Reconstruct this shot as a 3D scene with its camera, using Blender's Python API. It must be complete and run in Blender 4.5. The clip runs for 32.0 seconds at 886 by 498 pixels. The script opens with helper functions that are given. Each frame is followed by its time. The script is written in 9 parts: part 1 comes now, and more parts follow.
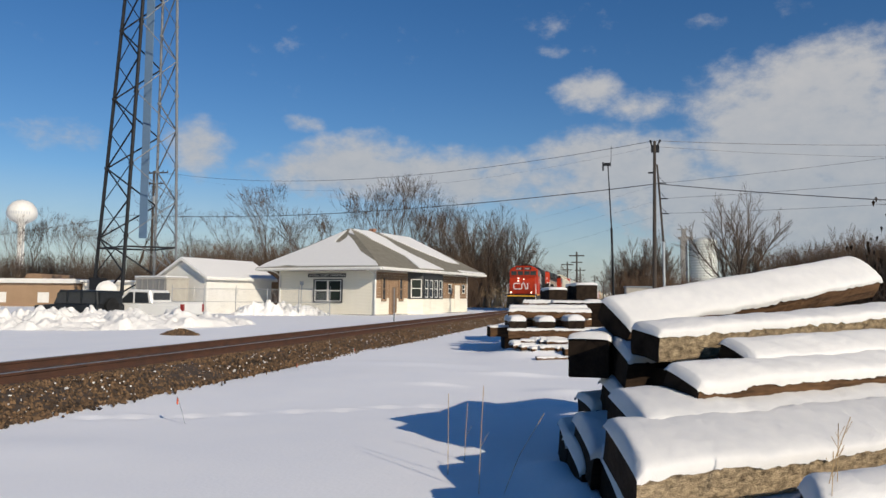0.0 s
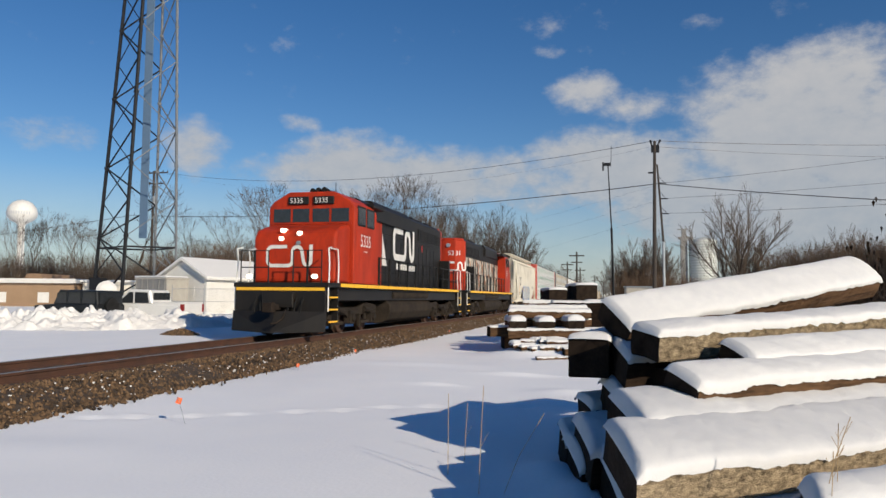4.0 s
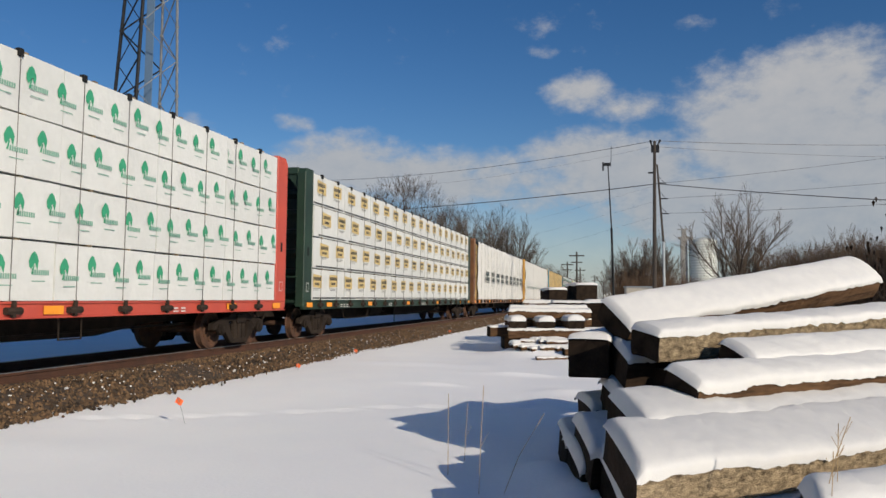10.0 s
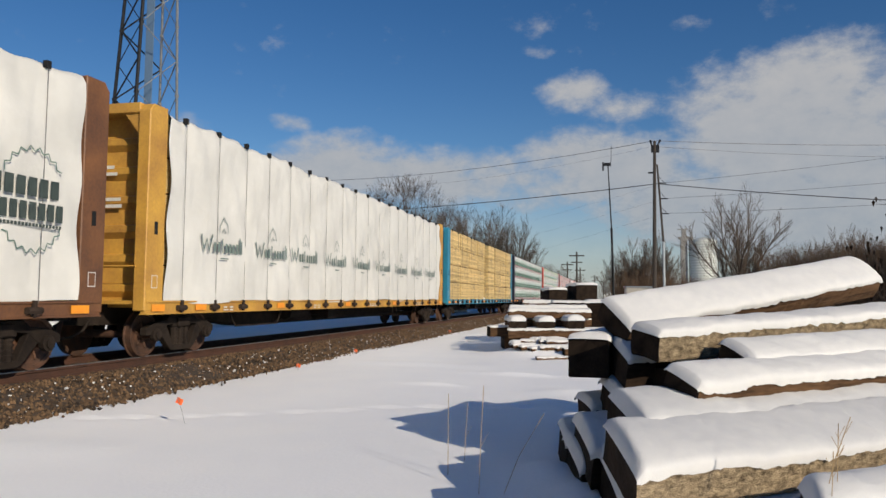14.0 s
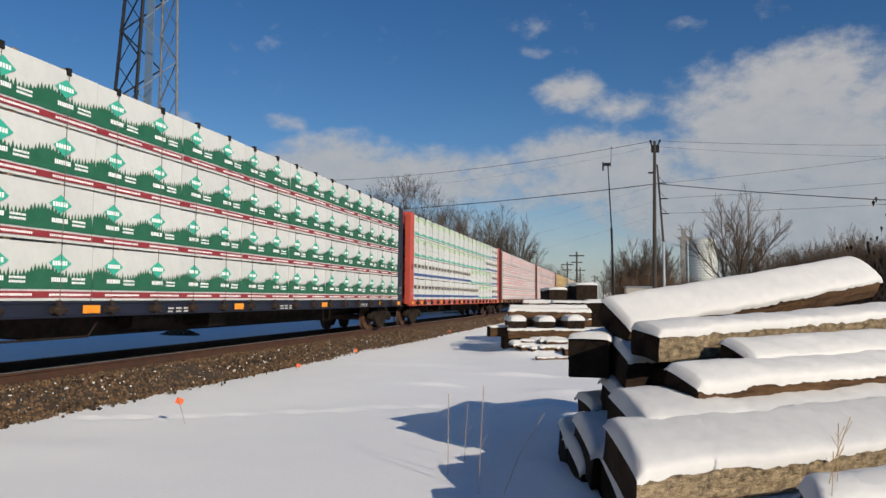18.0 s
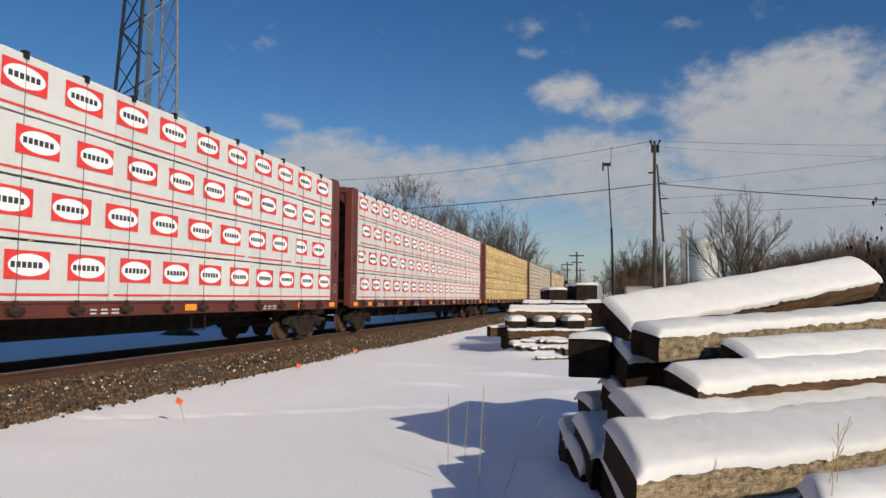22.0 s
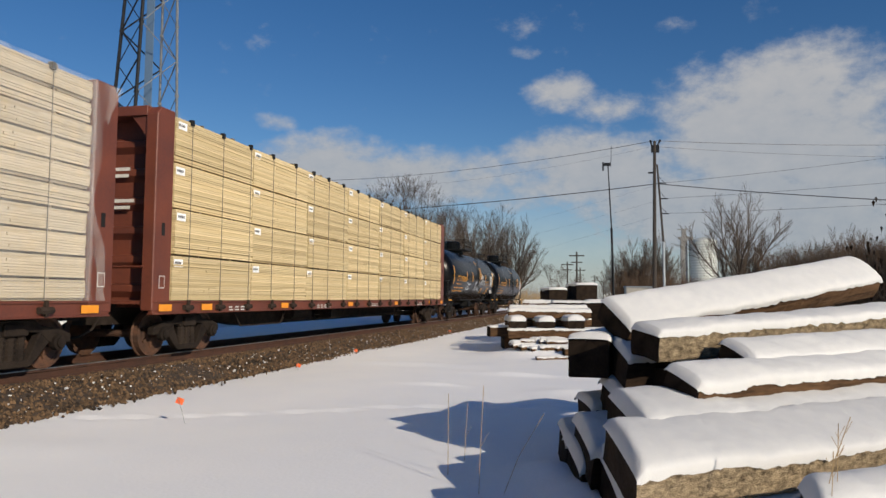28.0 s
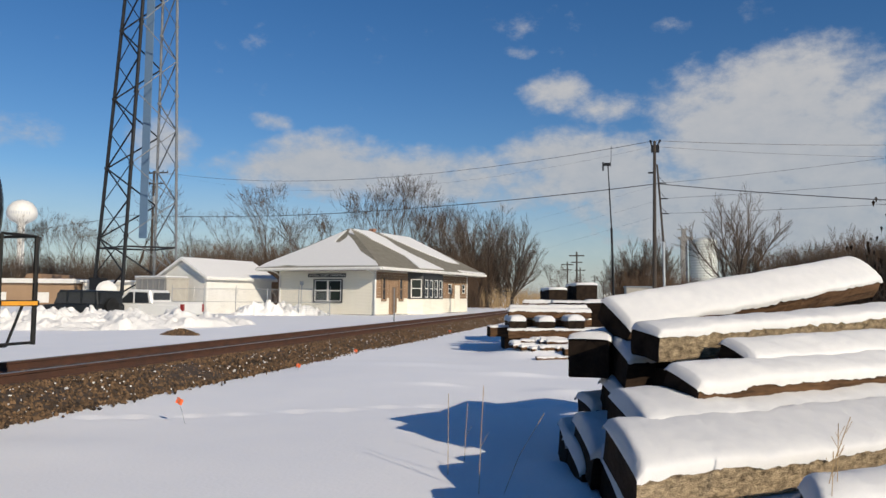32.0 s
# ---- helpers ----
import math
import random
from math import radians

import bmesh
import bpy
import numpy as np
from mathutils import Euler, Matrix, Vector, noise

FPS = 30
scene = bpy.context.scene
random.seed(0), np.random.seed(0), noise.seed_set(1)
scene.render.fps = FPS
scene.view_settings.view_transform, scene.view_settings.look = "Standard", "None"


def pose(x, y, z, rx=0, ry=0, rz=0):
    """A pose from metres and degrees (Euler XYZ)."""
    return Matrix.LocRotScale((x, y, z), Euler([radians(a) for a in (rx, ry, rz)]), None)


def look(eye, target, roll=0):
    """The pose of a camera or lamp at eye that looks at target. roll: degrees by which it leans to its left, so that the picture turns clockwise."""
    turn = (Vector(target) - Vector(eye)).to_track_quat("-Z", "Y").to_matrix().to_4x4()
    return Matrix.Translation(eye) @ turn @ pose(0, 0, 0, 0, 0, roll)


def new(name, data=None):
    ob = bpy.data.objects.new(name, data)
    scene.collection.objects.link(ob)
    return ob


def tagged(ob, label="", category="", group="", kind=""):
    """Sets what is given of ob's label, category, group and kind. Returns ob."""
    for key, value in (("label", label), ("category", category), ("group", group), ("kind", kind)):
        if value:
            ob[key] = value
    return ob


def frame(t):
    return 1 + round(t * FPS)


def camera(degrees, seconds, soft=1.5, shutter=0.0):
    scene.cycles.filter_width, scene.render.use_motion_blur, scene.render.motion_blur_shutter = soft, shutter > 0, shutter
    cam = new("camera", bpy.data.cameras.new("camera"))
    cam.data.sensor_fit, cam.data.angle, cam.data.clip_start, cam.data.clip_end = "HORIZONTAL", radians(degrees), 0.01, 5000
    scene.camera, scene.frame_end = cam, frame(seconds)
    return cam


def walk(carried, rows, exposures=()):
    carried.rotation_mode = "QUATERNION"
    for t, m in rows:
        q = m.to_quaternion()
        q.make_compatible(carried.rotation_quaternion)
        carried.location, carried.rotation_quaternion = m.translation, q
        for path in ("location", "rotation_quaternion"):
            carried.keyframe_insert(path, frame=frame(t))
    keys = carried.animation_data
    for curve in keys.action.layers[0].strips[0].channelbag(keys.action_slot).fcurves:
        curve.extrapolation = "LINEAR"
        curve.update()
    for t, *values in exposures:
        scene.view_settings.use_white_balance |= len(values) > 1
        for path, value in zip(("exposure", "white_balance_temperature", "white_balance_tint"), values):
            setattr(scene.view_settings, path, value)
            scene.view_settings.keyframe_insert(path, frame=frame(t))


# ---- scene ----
# ---- camera ----
EYE = (0.0, 0.0, 1.65)
cam = camera(62.18, 32.0)
_yaw, _pitch = radians(13.39), radians(3.755)
AIM = (EYE[0] - math.sin(_yaw) * math.cos(_pitch), EYE[1] + math.cos(_yaw) * math.cos(_pitch), EYE[2] + math.sin(_pitch))
walk(cam, [(0.0, look(EYE, AIM, 0.5)), (32.0, look(EYE, AIM, 0.5))], exposures=[(0.0, 0.18), (3.0, 0.18), (5.5, 0.22), (7.0, 0.25), (9.0, 0.06), (29.0, 0.05), (30.5, 0.13), (32.0, 0.20)])

# ---- light: low winter sun behind the camera to its right, clear sky with cumulus ----
SUN_AZ, SUN_EL = 128.5, 24.0  # degrees clockwise from the line of the track, and above the horizon
sun_way = Vector((math.sin(radians(SUN_AZ)) * math.cos(radians(SUN_EL)), math.cos(radians(SUN_AZ)) * math.cos(radians(SUN_EL)), math.sin(radians(SUN_EL))))
world = bpy.data.worlds.new("winter_sky")
scene.world = world
world.use_nodes = True
_wt = world.node_tree
_sky = _wt.nodes.new("ShaderNodeTexSky")
_sky.sky_type = "NISHITA"
_sky.sun_disc = False
_sky.sun_elevation, _sky.sun_rotation = radians(SUN_EL), radians(SUN_AZ)
_sky.altitude, _sky.air_density, _sky.dust_density, _sky.ozone_density = 250, 1.0, 0.0, 3.0
_deep = _wt.nodes.new("ShaderNodeHueSaturation")
_deep.inputs["Saturation"].default_value = 1.27
_deep.inputs["Hue"].default_value = 0.507
_wt.links.new(_sky.outputs["Color"], _deep.inputs["Color"])
_wt.links.new(_deep.outputs["Color"], _wt.nodes["Background"].inputs["Color"])
_wt.nodes["Background"].inputs["Strength"].default_value = 0.074
sun = new("sun", bpy.data.lights.new("sun", "SUN"))
sun.data.energy, sun.data.angle, sun.data.color = 4.2, radians(0.55), (1.0, 0.88, 0.71)
sun.matrix_world = look(sun_way * 100, (0, 0, 0))

# ---- materials ----


def mat(name, c1, c2=None, rough=0.7, metal=0.0, scale=6.0, fine=60.0, bump=0.15, dist=0.01, stretch=(1, 1, 1), vary=0.0, spec=0.5):
    """A procedural material: two colours mixed by noise at two scales, with relief; vary: brightness from object to object."""
    m = bpy.data.materials.new(name)
    m.use_nodes = True
    t = m.node_tree
    n, l = t.nodes, t.links
    b = n["Principled BSDF"]
    c2 = c2 or tuple(c * 0.75 for c in c1)
    co = n.new("ShaderNodeTexCoord")
    mp = n.new("ShaderNodeMapping")
    mp.inputs["Scale"].default_value = stretch
    l.new(co.outputs["Object"], mp.inputs["Vector"])
    big, small = n.new("ShaderNodeTexNoise"), n.new("ShaderNodeTexNoise")
    for tex, s, d in ((big, scale, 6), (small, fine, 4)):
        tex.inputs["Scale"].default_value, tex.inputs["Detail"].default_value = s, d
        l.new(mp.outputs["Vector"], tex.inputs["Vector"])
    add = n.new("ShaderNodeMath")
    add.operation = "MULTIPLY_ADD"
    l.new(small.outputs["Fac"], add.inputs[0])
    add.inputs[1].default_value = 0.45
    l.new(big.outputs["Fac"], add.inputs[2])
    rr = n.new("ShaderNodeMapRange")
    rr.inputs["From Min"].default_value, rr.inputs["From Max"].default_value = 0.45, 1.0
    l.new(add.outputs[0], rr.inputs["Value"])
    mix = n.new("ShaderNodeMix")
    mix.data_type = "RGBA"
    mix.inputs["A"].default_value, mix.inputs["B"].default_value = (*c1, 1), (*c2, 1)
    l.new(rr.outputs["Result"], mix.inputs["Factor"])
    col = mix.outputs["Result"]
    if vary:
        oi, hv, vr = n.new("ShaderNodeObjectInfo"), n.new("ShaderNodeHueSaturation"), n.new("ShaderNodeMapRange")
        vr.inputs["To Min"].default_value, vr.inputs["To Max"].default_value = 1 - vary, 1 + vary
        l.new(oi.outputs["Random"], vr.inputs["Value"])
        l.new(vr.outputs["Result"], hv.inputs["Value"])
        l.new(col, hv.inputs["Color"])
        col = hv.outputs["Color"]
    l.new(col, b.inputs["Base Color"])
    b.inputs["Roughness"].default_value, b.inputs["Metallic"].default_value = rough, metal
    b.inputs["Specular IOR Level"].default_value = spec
    if bump:
        bp = n.new("ShaderNodeBump")
        bp.inputs["Strength"].default_value, bp.inputs["Distance"].default_value = bump, dist
        l.new(add.outputs[0], bp.inputs["Height"])
        l.new(bp.outputs["Normal"], b.inputs["Normal"])
    return m


def glow(name, colour, strength):
    m = mat(name, colour, colour, bump=0)
    b = m.node_tree.nodes["Principled BSDF"]
    b.inputs["Emission Color"].default_value, b.inputs["Emission Strength"].default_value = (*colour, 1), strength
    return m


M = {}
M["snow"] = mat("snow", (0.89, 0.89, 0.89), (0.84, 0.85, 0.87), 0.65, scale=0.9, fine=22, bump=0.35, dist=0.02, spec=0.3)
M["snow_cap"] = mat("snow_cap", (0.69, 0.685, 0.67), (0.62, 0.62, 0.62), 0.7, scale=9, fine=140, bump=0.8, dist=0.012, spec=0.3)
M["snow_lump"] = mat("snow_lump", (0.78, 0.77, 0.74), (0.68, 0.67, 0.65), 0.7, scale=1.5, fine=9, bump=0.8, dist=0.12, spec=0.2)
M["ballast"] = mat("ballast", (0.075, 0.052, 0.034), (0.03, 0.021, 0.015), 0.9, scale=5, fine=26, bump=1.0, dist=0.05)
M["stone"] = mat("stone", (0.118, 0.070, 0.034), (0.042, 0.026, 0.015), 0.95, scale=9, fine=30, bump=0.3, dist=0.02)
M["rail_rust"] = mat("rail_rust", (0.085, 0.034, 0.018), (0.042, 0.02, 0.013), 0.9, scale=3, fine=40)
M["rail_head"] = mat("rail_head", (0.55, 0.53, 0.50), (0.4, 0.37, 0.34), 0.5, 1.0, scale=2, fine=30, bump=0.05)
M["track_tie"] = mat("track_tie", (0.075, 0.05, 0.035), (0.035, 0.025, 0.02), 0.9, scale=3, fine=30, stretch=(0.3, 3, 3), vary=0.3)
M["tie_side"] = mat("tie_side", (0.46, 0.36, 0.23), (0.035, 0.024, 0.016), 0.92, scale=9, fine=42, bump=1.0, dist=0.03, stretch=(1.6, 2.6, 2.6), vary=0.15, spec=0.08)
# for ties low in the stack, shade is put into the near-black tie_dark
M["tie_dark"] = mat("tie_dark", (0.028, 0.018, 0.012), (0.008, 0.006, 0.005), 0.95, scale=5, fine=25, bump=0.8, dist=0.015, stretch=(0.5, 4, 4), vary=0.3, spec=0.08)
M["tie_brown"] = mat("tie_brown", (0.15, 0.085, 0.045), (0.035, 0.022, 0.014), 0.95, scale=5, fine=25, bump=0.9, dist=0.02, stretch=(0.5, 4, 4), vary=0.2, spec=0.08)
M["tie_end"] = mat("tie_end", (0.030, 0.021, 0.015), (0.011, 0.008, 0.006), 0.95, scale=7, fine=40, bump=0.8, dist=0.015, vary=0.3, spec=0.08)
M["bark"] = mat("bark", (0.075, 0.06, 0.048), (0.04, 0.032, 0.026), 0.95, scale=4, fine=18, vary=0.25)
M["twig"] = mat("twig", (0.10, 0.072, 0.052), (0.052, 0.039, 0.03), 0.95, scale=0.5, fine=3, bump=0, vary=0.25)
M["brush"] = mat("brush", (0.125, 0.078, 0.048), (0.065, 0.042, 0.028), 0.95, scale=0.2, fine=2, bump=0)
M["dry_grass"] = mat("dry_grass", (0.42, 0.30, 0.16), (0.25, 0.17, 0.09), 0.9, scale=0.5, fine=5, bump=0)
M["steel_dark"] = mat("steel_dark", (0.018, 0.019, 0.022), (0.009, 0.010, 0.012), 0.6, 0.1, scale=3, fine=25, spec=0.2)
M["galvanised"] = mat("galvanised", (0.34, 0.36, 0.38), (0.22, 0.24, 0.26), 0.5, 0.5, scale=2, fine=20, bump=0.05)
M["truck_steel"] = mat("truck_steel", (0.034, 0.025, 0.019), (0.012, 0.009, 0.008), 0.9, scale=5, fine=35, bump=0.3, vary=0.2, spec=0.15)
M["winch_steel"] = mat("winch_steel", (0.05, 0.034, 0.025), (0.022, 0.016, 0.013), 0.8, scale=6, fine=40, bump=0.2, spec=0.15)
M["wheel_rust"] = mat("wheel_rust", (0.13, 0.06, 0.032), (0.04, 0.024, 0.018), 0.8, 0.2, scale=6, fine=40, vary=0.2)
M["black_part"] = mat("black_part", (0.02, 0.02, 0.02), (0.008, 0.008, 0.008), 0.6, scale=4, fine=30, spec=0.15)
M["white_paint"] = mat("white_paint", (0.70, 0.69, 0.66), (0.60, 0.585, 0.54), 0.55, scale=1, fine=12, bump=0.05)
M["yellow"] = mat("yellow", (0.88, 0.50, 0.02), (0.72, 0.38, 0.03), 0.5, scale=2, fine=15, bump=0.03)
M["orange_plate"] = mat("orange_plate", (0.85, 0.33, 0.02), (0.75, 0.25, 0.02), 0.45, bump=0)
M["text_white"] = mat("text_white", (0.72, 0.71, 0.68), (0.5, 0.48, 0.44), 0.6, scale=3, fine=25, bump=0)
M["text_dark"] = mat("text_dark", (0.05, 0.05, 0.05), (0.09, 0.085, 0.08), 0.6, bump=0)
M["text_amber"] = mat("text_amber", (0.80, 0.36, 0.02), (0.62, 0.27, 0.03), 0.5, bump=0)
M["glass_dark"] = mat("glass_dark", (0.03, 0.035, 0.04), (0.02, 0.022, 0.025), 0.08, bump=0)
M["lamp_glow"] = glow("lamp_glow", (1.0, 0.90, 0.70), 2.2)
M["wire"] = mat("wire", (0.045, 0.045, 0.05), (0.03, 0.03, 0.03), 0.6, bump=0)
M["flag"] = mat("flag", (0.85, 0.16, 0.04), (0.7, 0.12, 0.03), 0.7, bump=0.05)



def island_tones(m, lo, hi):
    """Gives every loose piece of a mesh its own brightness."""
    t = m.node_tree
    b = t.nodes["Principled BSDF"]
    src = b.inputs["Base Color"].links[0].from_socket
    ge, mr, hv = t.nodes.new("ShaderNodeNewGeometry"), t.nodes.new("ShaderNodeMapRange"), t.nodes.new("ShaderNodeHueSaturation")
    mr.inputs["To Min"].default_value, mr.inputs["To Max"].default_value = lo, hi
    t.links.new(ge.outputs["Random Per Island"], mr.inputs["Value"])
    t.links.new(mr.outputs["Result"], hv.inputs["Value"])
    t.links.new(src, hv.inputs["Color"])
    t.links.new(hv.outputs["Color"], b.inputs["Base Color"])


island_tones(M["stone"], 0.2, 2.1)

# ---- mesh helpers ----


def bx(bm, x0, x1, y0, y1, z0, z1):
    v = [bm.verts.new((x, y, z)) for x in (x0, x1) for y in (y0, y1) for z in (z0, z1)]
    for f in ((0, 1, 3, 2), (4, 6, 7, 5), (0, 4, 5, 1), (2, 3, 7, 6), (0, 2, 6, 4), (1, 5, 7, 3)):
        bm.faces.new([v[i] for i in f])
    return v


def cy(bm, p0, p1, r0, r1=None, n=8, caps=True):
    p0, p1 = Vector(p0), Vector(p1)
    r1 = r0 if r1 is None else r1
    q = (p1 - p0).to_track_quat("Z", "Y").to_matrix()
    rings = []
    for p, r in ((p0, r0), (p1, r1)):
        rings.append([bm.verts.new(p + q @ Vector((r * math.cos(2 * math.pi * i / n), r * math.sin(2 * math.pi * i / n), 0))) for i in range(n)])
    for i in range(n):
        bm.faces.new((rings[0][i], rings[0][(i + 1) % n], rings[1][(i + 1) % n], rings[1][i]))
    if caps:
        bm.faces.new(list(reversed(rings[0])))
        bm.faces.new(rings[1])


def pipe(bm, pts, r, n=6):
    """A bent tube through points, one closed skin."""
    pts = [Vector(p) for p in pts]
    rings = []
    up = None
    for i, p in enumerate(pts):
        d = (pts[min(i + 1, len(pts) - 1)] - pts[max(i - 1, 0)]).normalized()
        if up is None:
            up = d.orthogonal().normalized()
        up = (up - d * up.dot(d)).normalized()
        w = d.cross(up)
        rings.append([bm.verts.new(p + (up * math.cos(2 * math.pi * k / n) + w * math.sin(2 * math.pi * k / n)) * r) for k in range(n)])
    for a, b in zip(rings, rings[1:]):
        for k in range(n):
            bm.faces.new((a[k], a[(k + 1) % n], b[(k + 1) % n], b[k]))
    bm.faces.new(list(reversed(rings[0])))
    bm.faces.new(rings[-1])


def ext(bm, poly, axis, a, b):
    """A polygon pushed along an axis from a to b: 'y' takes (x, z), 'x' takes (y, z), 'z' takes (x, y)."""
    put = {"y": lambda p, s: (p[0], s, p[1]), "x": lambda p, s: (s, p[0], p[1]), "z": lambda p, s: (p[0], p[1], s)}[axis]
    r0 = [bm.verts.new(put(p, a)) for p in poly]
    r1 = [bm.verts.new(put(p, b)) for p in poly]
    k = len(poly)
    for i in range(k):
        bm.faces.new((r0[i], r0[(i + 1) % k], r1[(i + 1) % k], r1[i]))
    bm.faces.new(list(reversed(r0)))
    bm.faces.new(r1)


def quad(bm, pts):
    return bm.faces.new([bm.verts.new(p) for p in pts])


def lathe(bm, prof, n=20, axis="z", origin=(0, 0, 0)):
    """A turned shape from (radius, height) pairs about z or y."""
    o = Vector(origin)
    rings = []
    for r, h in prof:
        ring = []
        for i in range(n):
            a = 2 * math.pi * i / n
            p = (r * math.cos(a), r * math.sin(a), h) if axis == "z" else ((h, r * math.cos(a), r * math.sin(a)) if axis == "x" else (r * math.cos(a), h, r * math.sin(a)))
            ring.append(bm.verts.new(o + Vector(p)))
        rings.append(ring)
    for a, b in zip(rings, rings[1:]):
        for i in range(n):
            bm.faces.new((a[i], a[(i + 1) % n], b[(i + 1) % n], b[i]))
    for ring in (rings[0], rings[-1]):
        bm.faces.new(ring)


def finish(bm, bevel=0.0, smooth=False, seg=1):
    bmesh.ops.recalc_face_normals(bm, faces=bm.faces[:])
    if bevel:
        bmesh.ops.bevel(bm, geom=bm.edges[:], offset=bevel, segments=seg, affect="EDGES", clamp_overlap=True, profile=0.6)
    if smooth:
        for f in bm.faces:
            f.smooth = True


def as_mesh(name, bm, material, bevel=0.0, smooth=False, seg=1):
    finish(bm, bevel, smooth, seg)
    me = bpy.data.meshes.new(name)
    bm.to_mesh(me)
    bm.free()
    me.materials.append(M[material] if isinstance(material, str) else material)
    return me


def part(name, bm, material, parent, label="", bevel=0.0, smooth=False, at=None, seg=1):
    """One mesh object under a thing or under a part. bm: a bmesh, or a mesh to share."""
    me = bm if isinstance(bm, bpy.types.Mesh) else as_mesh(name, bm, material, bevel, smooth, seg)
    ob = new(name, me)
    ob.parent = parent
    if at is not None:
        ob.matrix_basis = at
    return tagged(ob, label) if label else ob


def thing(name, at, label, category, group="", kind=""):
    ob = new(name)
    ob.empty_display_size = 0.3
    ob.matrix_basis = at
    return tagged(ob, label, category, group, kind)


def one(name, bm, material, at, label, category, group="", kind="", bevel=0.0, smooth=False, seg=1):
    ob = new(name, as_mesh(name, bm, material, bevel, smooth, seg))
    ob.matrix_basis = at
    return tagged(ob, label, category, group, kind)


def B():
    return bmesh.new()


SIDE = Matrix(((0, 0, 1, 0), (1, 0, 0, 0), (0, 1, 0, 0), (0, 0, 0, 1)))     # flat work on a side that faces +x, read along +y
BACK = Matrix(((0, 0, -1, 0), (-1, 0, 0, 0), (0, 1, 0, 0), (0, 0, 0, 1)))   # on a side that faces -x
FRONT = Matrix(((1, 0, 0, 0), (0, 0, -1, 0), (0, 1, 0, 0), (0, 0, 0, 1)))   # on an end that faces -y
_texts = {}


def lettering(text, size, material, parent, at, name="lettering", label="", align="LEFT", squeeze=1.0):
    key = (text, size, material, align, squeeze)
    if key not in _texts:
        cu = bpy.data.curves.new("lettering", "FONT")
        cu.body, cu.size, cu.align_x, cu.resolution_u = text, size, align, 2
        tmp = bpy.data.objects.new("lettering", cu)
        me = bpy.data.meshes.new_from_object(tmp)
        bpy.data.objects.remove(tmp)
        me.transform(Matrix.Diagonal((squeeze, 1, 1, 1)))
        me.materials.clear()
        me.materials.append(M[material])
        _texts[key] = me
    ob = part(name, _texts[key], None, parent, label, at=at)
    return ob


def ribbon(bm, pts, w, z=0.0):
    """A flat stroke of width w along points in a plane."""
    pts = [Vector((p[0], p[1], 0)) for p in pts]
    left, right = [], []
    for i, p in enumerate(pts):
        a = (p - pts[max(i - 1, 0)]).normalized() if i > 0 else (pts[1] - p).normalized()
        b = (pts[i + 1] - p).normalized() if i < len(pts) - 1 else a
        d = (a + b).normalized() if (a + b).length > 0.2 else b
        k = w / 2 / max(0.55, d.dot(a))
        nrm = Vector((-d.y, d.x, 0))
        left.append(bm.verts.new((p + nrm * k) + Vector((0, 0, z))))
        right.append(bm.verts.new((p - nrm * k) + Vector((0, 0, z))))
    for i in range(len(pts) - 1):
        bm.faces.new((left[i], right[i], right[i + 1], left[i + 1]))


def bars(bm, x, y, w, h, rows, rng, gap=0.45):
    """Lines of unreadable small print as plain bars."""
    for r in range(rows):
        yy = y - r * h
        ww = w * rng.uniform(0.7, 1.0)
        quad(bm, [(x, yy, 0), (x + ww, yy, 0), (x + ww, yy + h * gap, 0), (x, yy + h * gap, 0)])

# ---- the lie of the land ----
TRACK_X, RAIL_Z = -9.76, 0.45


def ground_z(x, y):
    """Height of the snow: the open ground by the camera at 0, the depot's side at about 0.27."""
    far = 1 / (1 + np.exp(np.clip((x + 10.2) * 2.2, -40, 40)))
    z = 0.27 * far
    z = z + 0.020 * np.sin(x * 0.9 + 0.4 * y) * np.exp(-((y - 10) / 30) ** 2) + 0.012 * np.sin(0.63 * y - 0.8 * x + 1.0)
    bed = np.exp(-((x - TRACK_X) / 1.5) ** 4)
    return z - 0.30 * bed


def axis_steps(stops):
    out = []
    for a, b, s in stops:
        out.extend(np.arange(a, b, s).tolist())
    out.append(stops[-1][1])
    return np.array(out)


gx = axis_steps([(-3000, -600, 400), (-600, -120, 60), (-120, -30, 6), (-30, -14, 1.0), (-14, -8.5, 0.3), (-8.5, 3.5, 0.11), (3.5, 12, 1.0), (12, 120, 9), (120, 600, 80), (600, 3000, 400)])
gy = axis_steps([(-600, -60, 90), (-60, 4, 4), (4, 17, 0.11), (17, 30, 0.35), (30, 80, 1.5), (80, 300, 12), (300, 1200, 100), (1200, 4200, 500)])
GX, GY = np.meshgrid(gx, gy)
GZ = ground_z(GX, GY)
_rng = np.random.default_rng(4)
# a line of footprints across the open snow
_steps = [(-7.6 + 0.62 * i + _rng.normal(0, 0.05), 8.3 + 0.30 * i + _rng.normal(0, 0.06)) for i in range(12)]
for sx, sy in _steps:
    GZ = GZ - 0.045 * np.exp(-(((GX - sx) / 0.17) ** 2 + ((GY - sy) / 0.08) ** 2)) + 0.025 * np.exp(-(((GX - sx) / 0.24) ** 2 + ((GY - sy - 0.17) / 0.06) ** 2))
